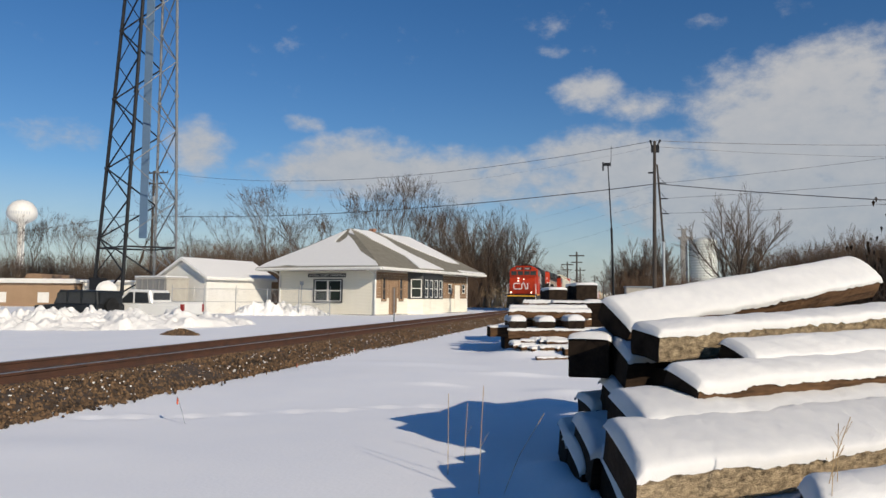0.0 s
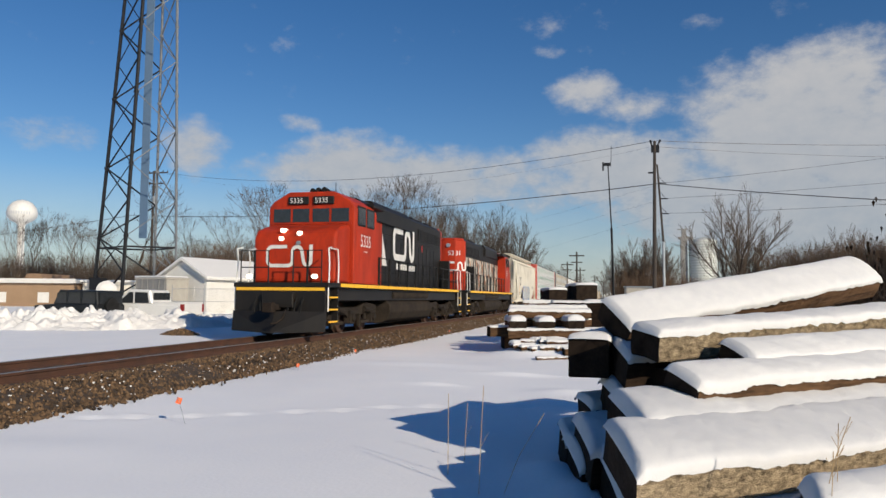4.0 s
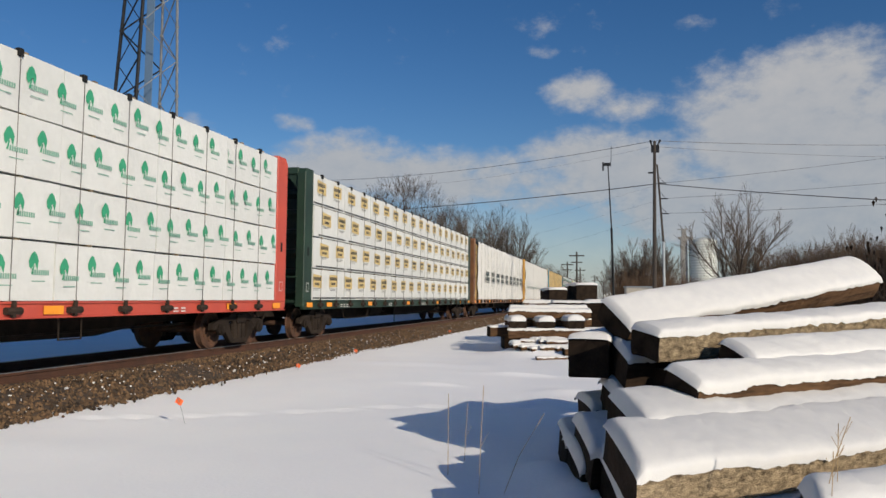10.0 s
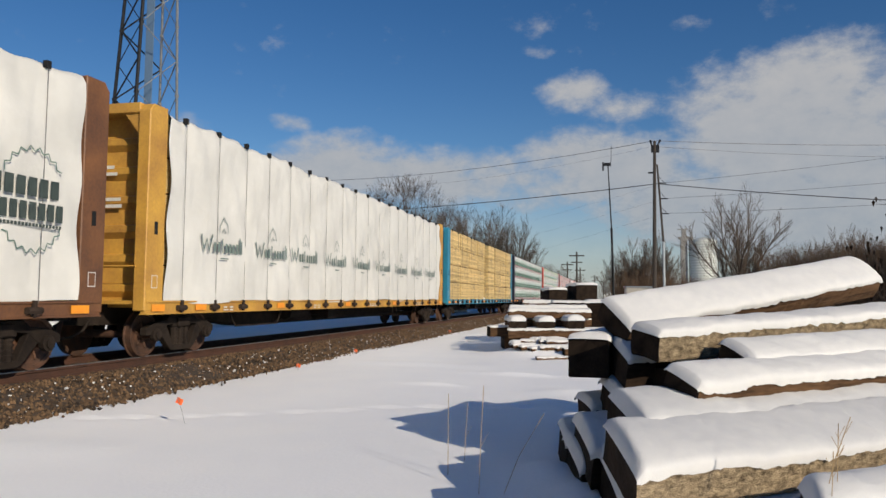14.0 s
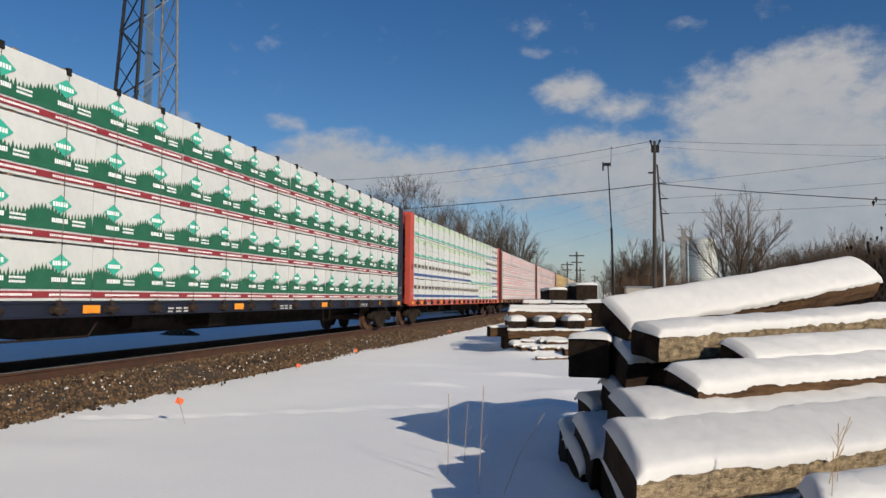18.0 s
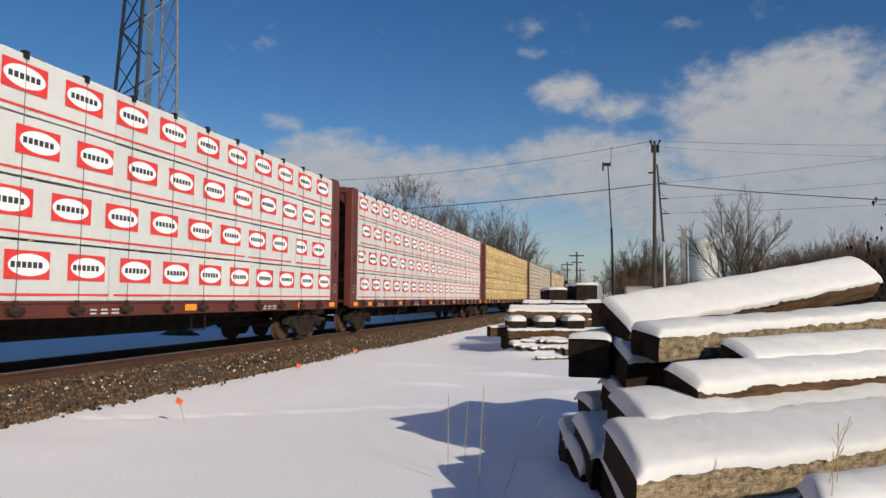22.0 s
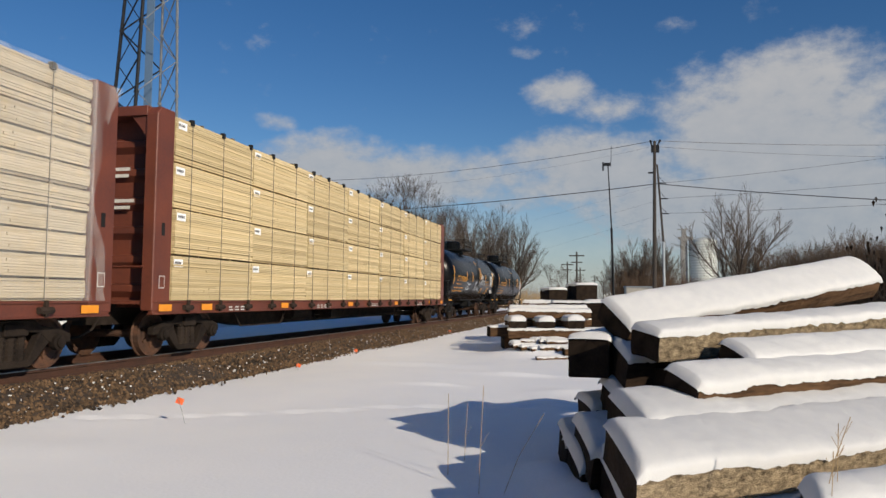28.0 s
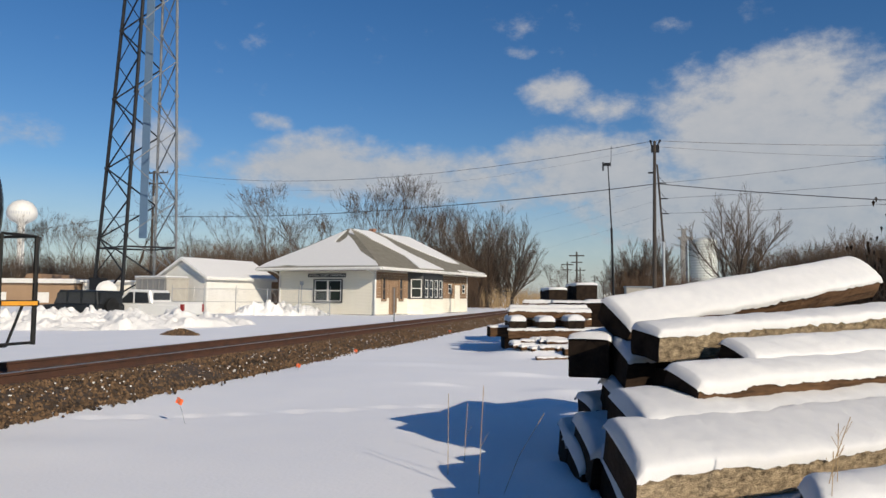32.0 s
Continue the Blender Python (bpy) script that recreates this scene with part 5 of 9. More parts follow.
        for sx in (-1, 1):
            for yo in (0.06, 0.80):
                bm = B()
                x = sx * 1.50
                y = ye + way * yo
                pipe(bm, [(x, y, 0.75), (x, y, 1.5), (x, y + way * 0.05, 1.75), (x - sx * 0.02, y + way * 0.10, 2.2), (x - sx * 0.02, y + way * 0.02, 2.62), (x - sx * (0.25 if yo > 0.5 else 0.05), y + way * (0.02 if yo > 0.5 else 0.3), 2.66)], 0.024, 6)
                part("grab_rail", bm, "white_paint", lo, "white painted grab rail")
        for half in (-1, 1):
            bm = B()
            pipe(bm, [(half * 1.3, ye, 1.58), (half * 1.3, ye, 2.55), (half * 0.4, ye, 2.55), (half * 0.4, ye, 1.58)], 0.022)
            rail_end = part("end_railing", bm, "black_part", lo)
            bm = B()
            pipe(bm, [(half * 1.3, ye, 2.05), (half * 0.4, ye, 2.05)], 0.018)
            part("middle_rail", bm, "black_part", rail_end)
            bm = B()
            bx(bm, half * 0.85 - 0.025, half * 0.85 + 0.025, ye - 0.02, ye + 0.02, 1.58, 2.55)
            part("railing_post", bm, "black_part", rail_end)
        coupler(lo, 0 if way > 0 else LOCO_LEN, way)
        bm = B()
        for sx in (-1, 1):
            for k in (0.35, 0.55, 0.75):
                pipe(bm, [(sx * k, ye - way * 0.02, 1.15), (sx * k, ye - way * 0.18, 0.95), (sx * k * 0.95, ye - way * 0.22, 0.6)], 0.025, 5)
        part("brake_hoses", bm, "black_part", pil)
    for sx in (-1, 1):
        pm = B()
        bx(pm, -0.03, 0.03, -0.04, 0.04, 0, 1.0)
        pme = as_mesh("railing_post", pm, "black_part")
        for k in range(11):
            part("railing_post", pme, None, lo, at=pose(1.48 * sx, 5.6 + k * 1.22, 1.60))
        bm = B()
        pipe(bm, [(1.48 * sx, 5.6, 2.58), (1.48 * sx, 19.5, 2.58)], 0.022)
        pipe(bm, [(1.48 * sx, 5.6, 2.08), (1.48 * sx, 19.5, 2.08)], 0.016)
        part("handrail", bm, "black_part", lo)
    # fuel tank, air tanks, bogies
    bm = B()
    prof = [(-1.05, 0.20), (1.05, 0.20), (1.32, 0.34), (1.45, 0.62), (1.42, 0.90), (1.25, 1.06), (-1.25, 1.06), (-1.42, 0.90), (-1.45, 0.62), (-1.32, 0.34)]
    ext(bm, prof, "y", 7.1, 13.4)
    part("fuel_tank", bm, "loco_grime", lo, bevel=0.03)
    for sx in (-1, 1):
        bm = B()
        cy(bm, (sx * 1.25, 7.6, 1.26), (sx * 1.25, 12.9, 1.26), 0.17, n=12)
        part("air_tank", bm, "loco_grime", lo, smooth=False)
    loco_bogie(lo, 3.6, turn > 90)
    loco_bogie(lo, LOCO_LEN - 3.6, turn > 90)
    bm = B()
    for k in range(3):
        cy(bm, (0.25 * k - 0.25, 4.0, 4.75), (0.25 * k - 0.25, 3.6 - 0.1 * k, 4.75), 0.04, 0.10, 8)
    bx(bm, -0.35, 0.35, 3.9, 4.0, 4.56, 4.78)
    part("horn", bm, "black_part", cab)
    bm = B()
    for x, y in ((0.7, 3.3), (-0.6, 4.6), (0.1, 4.9)):
        cy(bm, (x, y, 4.5), (x, y, 4.95), 0.012, n=5)
    part("antennas", bm, "black_part", cab)
    if hood_side_mark:
        for sx in (-1, 1):
            at = (Matrix.Translation((0.958, 8.9, 2.66)) @ SIDE) if sx > 0 else (Matrix.Translation((-0.958, 12.5, 2.66)) @ BACK)
            part("side_mark", rail_mark(1.42, 0.29), "text_white", low, "white bent-stroke mark", at=at)
            bm = B()
            letters(bm, 0, 0, 2.9, 0.24, 9)
            tagged(part("web_address", bm, "text_white", low, at=(Matrix.Translation((0.958, 9.4, 2.32)) @ SIDE) if sx > 0 else (Matrix.Translation((-0.958, 12.2, 2.32)) @ BACK)), kind="stuff")
            bm = B()
            bx(bm, 0.935, 0.955, 5.2, 7.45, 1.62, 4.5)
            part("red_hood_panel", bm, "loco_red", low, "red painted hood section", at=pose(0, 0, 0) if sx > 0 else pose(0, 12.65, 0, 0, 0, 180))
            bm = B()
            bm.faces.new([bm.verts.new(p) for p in ((0, 0, 0), (0.62, 0, 0), (0.0, 1.25, 0))])
            part("white_wedge", bm, "text_white", low, at=(Matrix.Translation((0.9585, 7.5, 2.4)) @ SIDE) if sx > 0 else (Matrix.Translation((-0.9585, 8.1, 2.4)) @ BACK))
            bm = B()
            rect(bm, 0, 0, 0.14, 0.3)
            part("notice", bm, "ink_red", low, at=(Matrix.Translation((0.958, 13.35, 3.25)) @ SIDE) if sx > 0 else (Matrix.Translation((-0.958, 13.5, 3.25)) @ BACK))
    else:
        # the mark and number run from the end face on to the angled corner beside it
        face = Matrix.Translation((0.0, 17.907, 0)) @ Matrix.Rotation(math.pi, 4, "Z") @ FRONT
        slant = Matrix.Translation((-0.425, 17.902, 0)) @ Matrix(((-0.725, 0, -0.689, 0), (-0.689, 0, 0.725, 0), (0, 1, 0, 0), (0, 0, 0, 1)))
        lettering(cab_number[:2], 0.40, "text_white", lo, face @ Matrix.Translation((-0.03, 3.68, 0)), "number")
        lettering(cab_number[2:], 0.40, "text_white", lo, slant @ Matrix.Translation((0.0, 3.68, 0.006)), "number")
        loop, bent = rail_strokes(0.58, 0.11)
        part("end_mark", flat_mark([loop], 0.11), "text_white", lo, "white bent-stroke mark", at=face @ Matrix.Translation((-0.20, 2.74, 0)))
        part("end_mark", flat_mark([bent], 0.11), "text_white", lo, "white bent-stroke mark", at=slant @ Matrix.Translation((-0.54, 2.74, 0.006)))
        bm = B()
        lathe(bm, [(0.02, 0.05), (0.12, 0.05), (0.13, -0.08)], 14, "y")
        part("rear_lamp", bm, "galvanised", lo, at=pose(0.0, 17.94, 4.28))
    return lo


locomotive(75.3, 0.0, "red-nosed black diesel road locomotive, clean, at the head", "loco_black", True, True, "5335")
locomotive(95.75 + LOCO_LEN, 180.0, "weathered red diesel locomotive with peeling striped hood, running backwards", "peeling_paint", False, False, "5331")

# ---- covered hopper ----
M["hopper_cream"] = mat("hopper_cream", (0.70, 0.66, 0.55), (0.60, 0.545, 0.43), 0.55, scale=0.7, fine=9, bump=0.08, dist=0.01, stretch=(1, 1, 0.4))
M["worn_patch"] = mat("worn_patch", (0.67, 0.625, 0.525), (0.58, 0.54, 0.45), 0.7, scale=4, fine=25, bump=0)
M["faded_paint"] = mat("faded_paint", (0.47, 0.43, 0.35), (0.67, 0.62, 0.51), 0.7, scale=2.2, fine=9, bump=0.05)
M["spray_white"] = mat("spray_white", (0.62, 0.66, 0.70), (0.5, 0.54, 0.58), 0.6, bump=0)
# brown discharge hoppers; the shadow under the wagon is put into this colour
M["hopper_grime"] = mat("hopper_grime", (0.16, 0.115, 0.07), (0.07, 0.05, 0.035), 0.9, scale=2, fine=14, spec=0.2)
M["spray_blue"] = mat("spray_blue", (0.10, 0.24, 0.52), (0.07, 0.18, 0.42), 0.6, bump=0)
M["spray_grey"] = mat("spray_grey", (0.46, 0.46, 0.45), (0.36, 0.37, 0.37), 0.6, scale=3, fine=14, bump=0)


def covered_hopper(u):
    n = 17.28
    ho = consist(thing("covered_hopper", pose(0, 0, 0), "cream covered hopper wagon with worn patches and graffiti", "rail car", "freight cars of the train"), u)
    bm = B()
    # rounded sides: the body is built as strips up the side
    sec = [(1.30, 1.08), (1.42, 1.7), (1.47, 2.6), (1.46, 3.5), (1.36, 4.15), (1.20, 4.42), (0.6, 4.52), (0.0, 4.54)]
    sec = sec + [(-x, z) for x, z in reversed(sec[:-1])]
    rows = []
    for x, z in sec:
        slope = max(0.0, (3.35 - z)) * 0.95
        y0 = 1.15 + slope
        rows.append([bm.verts.new((x, y0, z))] + [bm.verts.new((x, 1.15 + 2.4 + k * (n - 2.3 - 4.8) / 12, z)) for k in range(13)] + [bm.verts.new((x, n - y0, z))])
    for a, b in zip(rows, rows[1:]):
        for i in range(len(a) - 1):
            bm.faces.new((a[i], a[i + 1], b[i + 1], b[i]))
    bm.faces.new([r[0] for r in rows])
    bm.faces.new([r[-1] for r in rows])
    body = part("body", bm, "hopper_cream", ho)
    for sx in (-1, 1):
        bm = B()
        bx(bm, sx * 1.30, sx * 1.48, 0.6, n - 0.6, 0.88, 1.14)
        part("side_sill", bm, "hopper_cream", ho, bevel=0.015)
        bm = B()
        bx(bm, sx * 1.32, sx * 1.46, 1.0, n - 1.0, 4.16, 4.25)
        part("roof_rail", bm, "hopper_cream", ho)
    for k in range(3):
        bm = B()
        yc = n / 2 + (k - 1) * 3.6
        vs = [bm.verts.new((sx * a, yc + sy * b, z)) for z, a, b in ((1.1, 1.2, 1.75), (0.35, 0.45, 0.40)) for sx in (-1, 1) for sy in (-1, 1)]
        for f in ((0, 1, 5, 4), (1, 3, 7, 5), (3, 2, 6, 7), (2, 0, 4, 6), (4, 5, 7, 6), (0, 2, 3, 1)):
            bm.faces.new([vs[i] for i in f])
        bx(bm, -0.75, 0.75, yc - 0.45, yc + 0.45, 0.28, 0.36)
        part("discharge_hopper", bm, "hopper_grime", ho)
    bm = B()
    for k in range(12):
        y = 1.5 + k * (n - 3.0) / 11
        bx(bm, 0.96, 1.02, y - 0.03, y + 0.03, 4.36, 4.88)
        bx(bm, -1.02, -0.96, y - 0.03, y + 0.03, 4.36, 4.88)
    tagged(part("walkway_bracket", bm, "hopper_cream", ho), kind="stuff")
    for sx in (-1, 1):
        bm = B()
        bx(bm, sx * 0.55, sx * 1.04, 0.9, n - 0.9, 4.86, 4.91)
        part("roof_walkway", bm, "hopper_cream", ho)
    for k in range(8):
        bm = B()
        cy(bm, (0, 2.4 + k * 1.78, 4.5), (0, 2.4 + k * 1.78, 4.66), 0.42, 0.38, 14)
        part("hatch", bm, "hopper_cream", ho, bevel=0.01)
    for way, ye in ((1, 0.6), (-1, n - 0.6)):
        bm = B()
        bx(bm, -1.48, 1.48, min(ye, ye + way * 1.6), max(ye, ye + way * 1.6), 1.00, 1.10)
        bx(bm, -0.28, 0.28, min(ye, ye + way * 3.4), max(ye, ye + way * 3.4), 0.62, 1.02)
        pl = part("end_platform", bm, "hopper_cream", ho, bevel=0.01)
        for sx in (-1, 1):
            bm = B()
            ext(bm, [(ye + way * 0.30, 1.1), (ye + way * 0.48, 1.1), (ye + way * 0.72, 4.3), (ye + way * 0.55, 4.3)], "x", sx * 1.30, sx * 1.46)
            part("corner_post", bm, "hopper_cream", pl)
            bm = B()
            ext(bm, [(ye + way * 1.2, 1.1), (ye + way * 1.4, 1.1), (ye + way * 0.75, 3.4), (ye + way * 0.6, 3.4)], "x", sx * 0.75, sx * 0.85)
            part("end_brace", bm, "hopper_cream", pl)
            bm = B()
            for k in range(8):
                z = 0.62 + k * 0.44
                pipe(bm, [(sx * 1.50, ye + way * 0.45 + way * 0.06 * k * 0.5, z), (sx * 1.50, ye + way * 0.95 + way * 0.06 * k * 0.5, z)], 0.016, 5)
            pipe(bm, [(sx * 1.50, ye + way * 0.95, 0.5), (sx * 1.50, ye + way * 1.16, 4.3)], 0.02, 5)
            part("ladder", bm, "hopper_cream", pl)
        bm = B()
        pipe(bm, [(-1.2, ye + way * 0.05, 1.1), (-1.2, ye + way * 0.05, 2.1), (1.2, ye + way * 0.05, 2.1), (1.2, ye + way * 0.05, 1.1)], 0.02, 5)
        for k in (-0.5, 0.3):
            pipe(bm, [(k, ye + way * 0.05, 1.1), (k, ye + way * 0.05, 2.1)], 0.02, 5)
        part("end_rail", bm, "hopper_cream", pl)
        coupler(ho, 0 if way > 0 else n, way)
    bogie(ho, 2.5)
    bogie(ho, n - 2.5)
    lettering("ACFX", 0.36, "text_dark", body, Matrix.Translation((1.475, 3.9, 2.78)) @ SIDE, "reporting_mark")
    lettering("49826", 0.36, "text_dark", body, Matrix.Translation((1.472, 3.75, 2.28)) @ SIDE, "reporting_mark")
    lettering("ACFX", 0.22, "text_dark", body, Matrix.Translation((0.35, 1.145, 3.86)) @ FRONT, "reporting_mark")
    lettering("49826", 0.22, "text_dark", body, Matrix.Translation((0.35, 1.145, 3.60)) @ FRONT, "reporting_mark")
    rr = random.Random(8)
    bm = B()
    bars(bm, 3.4, 1.66, 1.2, 0.16, 2, rr, 0.36)
    bars(bm, 12.8, 2.3, 1.2, 0.09, 3, rr)
    bars(bm, 15.0, 1.55, 0.5, 0.09, 2, rr)
    bars(bm, 5.6, 1.25, 1.4, 0.07, 1, rr)
    tagged(part("stencil_print", bm, "text_dark", body, "rows of small dark stencilling", at=Matrix.Translation((1.478, 0, 0)) @ SIDE), kind="stuff")
    bm = B()
    bars(bm, -0.6, 3.2, 0.9, 0.10, 5, rr)
    tagged(part("stencil_print", bm, "text_dark", body, at=Matrix.Translation((0, 1.16, 0.0)) @ FRONT), kind="stuff")
    bm = B()
    side_z, side_x = [z for x, z in sec[:8]], [x for x, z in sec[:8]]
    for y0, y1, low in ((2.3, 3.1, 3.2), (3.2, 3.5, 3.35), (4.3, 4.75, 3.15), (6.9, 7.7, 3.3), (7.6, 8.3, 2.95), (8.7, 9.1, 3.4), (9.0, 9.9, 2.9), (10.2, 10.9, 3.05), (11.2, 12.2, 3.3), (12.6, 13.4, 3.45)):
        y = y0
        while y < y1:
            wide, foot = rr.uniform(0.08, 0.26), low + rr.uniform(-0.10, 0.30)
            steps = [foot + (4.12 - rr.uniform(0, 0.12) - foot) * q / 4 for q in range(5)]
            cols = [[bm.verts.new((float(np.interp(z, side_z, side_x)) + 0.005 + (0.002 if cc else 0.0), y + cc * wide, z)) for z in steps] for cc in (0, 1)]
            for q in range(4):
                bm.faces.new((cols[0][q], cols[1][q], cols[1][q + 1], cols[0][q + 1]))
            y += wide * rr.uniform(0.85, 1.08)
    tagged(part("faded_paint", bm, "faded_paint", body, "streaks of worn grey-beige paint"), kind="stuff")
    # a sprayed panel: grey fill, pale strokes, a fringe of blue tongues
    edge = [(8.1 + 2.6 * math.copysign(abs(math.cos(q)) ** 0.45, math.cos(q)), 1.62 + 0.60 * math.copysign(abs(math.sin(q)) ** 0.6, math.sin(q))) for q in np.linspace(0, 2 * math.pi, 73)[:-1]]
    bm = B()
    bm.faces.new([bm.verts.new((x + rr.uniform(-0.05, 0.05), y + rr.uniform(-0.04, 0.04), 0)) for x, y in edge])
    gr = part("graffiti", bm, "spray_grey", body, "grey and blue spray-painted graffiti", at=Matrix.Translation((1.496, 0, 0)) @ SIDE)
    bm = B()
    for x, y in edge:
        d = Vector((x - 8.1, (y - 1.70) * 3.2)).normalized()
        x0, y0, reach = x - d.x * 0.06 + rr.uniform(-0.05, 0.05), y - d.y * 0.06, rr.uniform(0.10, 0.26)
        side = Vector((-d.y, d.x)) * rr.uniform(0.05, 0.09)
        lean = rr.uniform(-0.06, 0.10)
        bm.faces.new([bm.verts.new(p) for p in ((x0 - side.x, y0 - side.y, 0), (x0 + side.x, y0 + side.y, 0), (x0 + side.x * 0.8 + d.x * reach * 0.6 + lean * 0.5, y0 + side.y * 0.8 + d.y * reach * 0.6, 0), (x0 + d.x * reach + lean, y0 + d.y * reach, 0), (x0 - side.x * 0.6 + d.x * reach * 0.5, y0 - side.y * 0.6 + d.y * reach * 0.5, 0))])
    tagged(part("graffiti_fringe", bm, "spray_blue", gr, "blue painted tongues", at=pose(0, 0, 0.003)), kind="stuff")
    bm = B()
    for k in range(84):
        x, y, q = rr.uniform(5.7, 10.5), rr.uniform(1.30, 2.08), rr.uniform(0, 6.28)
        r = rr.uniform(0.08, 0.24)
        ribbon(bm, [(x + r * math.cos(q + 0.5 * j) * (1 + 0.12 * j), y + 0.8 * r * math.sin(q + 0.5 * j), ) for j in range(rr.randint(4, 7))], rr.uniform(0.02, 0.045), 0.0004 * k)
    tagged(part("graffiti_stroke", bm, "spray_white", gr, "pale sprayed strokes", at=pose(0, 0, 0.006)), kind="stuff")
    bm = B()
    for x, y, tall in ((5.75, 1.75, 0.36), (8.0, 1.72, 0.36), (10.9, 1.6, 0.36), (2.95, 1.45, 0.85), (13.4, 1.6, 0.36)):
        quad(bm, [(x, y, 0), (x + 0.09, y, 0), (x + 0.09 + tall * 0.14, y + tall, 0), (x + tall * 0.14, y + tall, 0)])
    part("reflector_strip", bm, "text_amber", body, "amber reflective strips", at=Matrix.Translation((1.535, 0, 0)) @ SIDE)
    return ho


covered_hopper(115.95)

# ---- tank cars ----
M["tank_black"] = mat("tank_black", (0.0025, 0.0025, 0.0035), (0.006, 0.006, 0.006), 0.24, scale=0.8, fine=12, bump=0.06, dist=0.01, spec=0.10)
TANK_LEN, TANK_R, TANK_Z = 14.92, 1.53, 2.37


def on_tank(z):
    """Distance of the tank's side from its middle, at a height above the rail."""
    return math.sqrt(max(0.01, TANK_R ** 2 - (z - TANK_Z) ** 2)) + 0.004


def wrap_mesh(bm, y, z, material, name="print"):
    """Bends flat work onto the tank's side: flat x runs along the car, flat y up the side."""
    for v in bm.verts:
        zz = z + v.co.y
        v.co = Vector((on_tank(zz) + v.co.z, y + v.co.x, zz))
    return as_mesh(name, bm, material)


def tank_lettering(text, size, y, z, material, parent, squeeze=0.95):
    cu = bpy.data.curves.new("lettering", "FONT")
    cu.body, cu.size, cu.resolution_u = text, size, 2
    tmp = bpy.data.objects.new("lettering", cu)
    me = bpy.data.meshes.new_from_object(tmp)
    bpy.data.objects.remove(tmp)
    for v in me.vertices:
        zz = z + v.co.y
        v.co = Vector((on_tank(zz), y + v.co.x * squeeze, zz))
    me.materials.clear()
    me.materials.append(M[material])
    return part("lettering", me, None, parent)


def tank_car(u, mark, label, sprayed):
    n = TANK_LEN
    ta = consist(thing("tank_car", pose(0, 0, 0), label, "tank car", "tank cars at the tail of the train"), u)
    bm = B()
    prof = [(0.02, 0.56), (0.60, 0.59), (1.02, 0.68), (1.34, 0.84), (1.48, 1.02), (TANK_R, 1.25), (TANK_R, 4.4), (TANK_R, n / 2), (TANK_R, n - 4.4), (TANK_R, n - 1.65), (1.48, n - 1.42), (1.34, n - 1.24), (1.02, n - 1.08), (0.60, n - 0.99), (0.02, n - 0.96)]
    lathe(bm, prof, 48, "y", (0, 0, TANK_Z))
    tank = part("tank", bm, "tank_black", ta, smooth=True)
    bm = B()
    lathe(bm, [(0.48, 3.8), (0.48, 4.46), (0.45, 4.52), (0.38, 4.57), (0.1, 4.60)], 18)
    lathe(bm, [(0.66, 3.75), (0.66, 4.0), (0.2, 4.02)], 18)
    part("valve_housing", bm, "tank_black", tank, at=pose(0, n / 2, 0))
    bm = B()
    bx(bm, -1.0, 1.0, n / 2 - 1.05, n / 2 + 1.05, 4.02, 4.07)
    pf = part("top_platform", bm, "black_part", ta, at=pose(0, 0, 0))
    for sx in (-1, 1):
        bm = B()
        x = sx * 0.98
        a, b = n / 2 - 1.0, n / 2 + 1.0
        pipe(bm, [(x, a, 4.05), (x, a, 4.64), (x, a + 0.06, 4.72), (x, b - 0.06, 4.72), (x, b, 4.64), (x, b, 4.05)], 0.025, 6)
        pipe(bm, [(x, a, 4.32), (x, b, 4.32)], 0.028, 5)
        bx(bm, x - 0.01, x + 0.01, a, b, 4.07, 4.18)
        part("platform_rail", bm, "black_part", pf)
    bm = B()
    for sy in (-1, 1):
        pipe(bm, [(-0.98, n / 2 + sy, 4.6), (-0.4, n / 2 + sy, 4.6)], 0.022, 5)
        pipe(bm, [(0.4, n / 2 + sy, 4.6), (0.98, n / 2 + sy, 4.6)], 0.022, 5)
        pipe(bm, [(0.98, n / 2 + sy * 0.5, 4.05), (0.98, n / 2 + sy * 0.5, 4.6)], 0.02, 5)
    part("platform_end_rail", bm, "black_part", pf)
    bm = B()
    pts = [(1.02, 4.05), (1.36, 3.4), (1.56, 2.5), (1.50, 1.1), (1.50, 0.40)]
    for yy in (n / 2 + 0.55, n / 2 + 0.95):
        pipe(bm, [(x, yy, z) for x, z in pts], 0.016, 5)
    for k in range(12):
        z = 0.45 + k * 0.31
        x = np.interp(z, [1.1, 2.5, 3.4, 4.05], [1.50, 1.56, 1.36, 1.02])
        pipe(bm, [(x, n / 2 + 0.55, z), (x, n / 2 + 0.95, z)], 0.014, 5)
    part("ladder", bm, "black_part", ta)
    for way, ye in ((1, 0.55), (-1, n - 0.55)):
        bm = B()
        bx(bm, -0.30, 0.30, min(ye, ye + way * 3.2), max(ye, ye + way * 3.2), 0.70, 1.12)
        bx(bm, -1.38, 1.38, min(ye, ye + way * 0.75), max(ye, ye + way * 0.75), 1.02, 1.10)
        ext(bm, [(-1.0, 1.10), (1.0, 1.10), (1.25, 2.0), (0.9, 1.62), (0, 1.36), (-0.9, 1.62), (-1.25, 2.0)], "y", ye + way * 1.55, ye + way * 2.35)
        st = part("stub_sill", bm, "black_part", ta)
        bm = B()
        for sx in (-1, 1):
            for yo in (0.05, 0.70):
                pipe(bm, [(sx * 1.34, ye + way * yo, 0.45), (sx * 1.34, ye + way * yo, 2.05)], 0.024 if yo > 0.5 else 0.035, 6)
            pipe(bm, [(sx * 1.34, ye + way * 0.05, 2.05), (sx * 1.34, ye + way * 0.70, 2.05)], 0.022, 6)
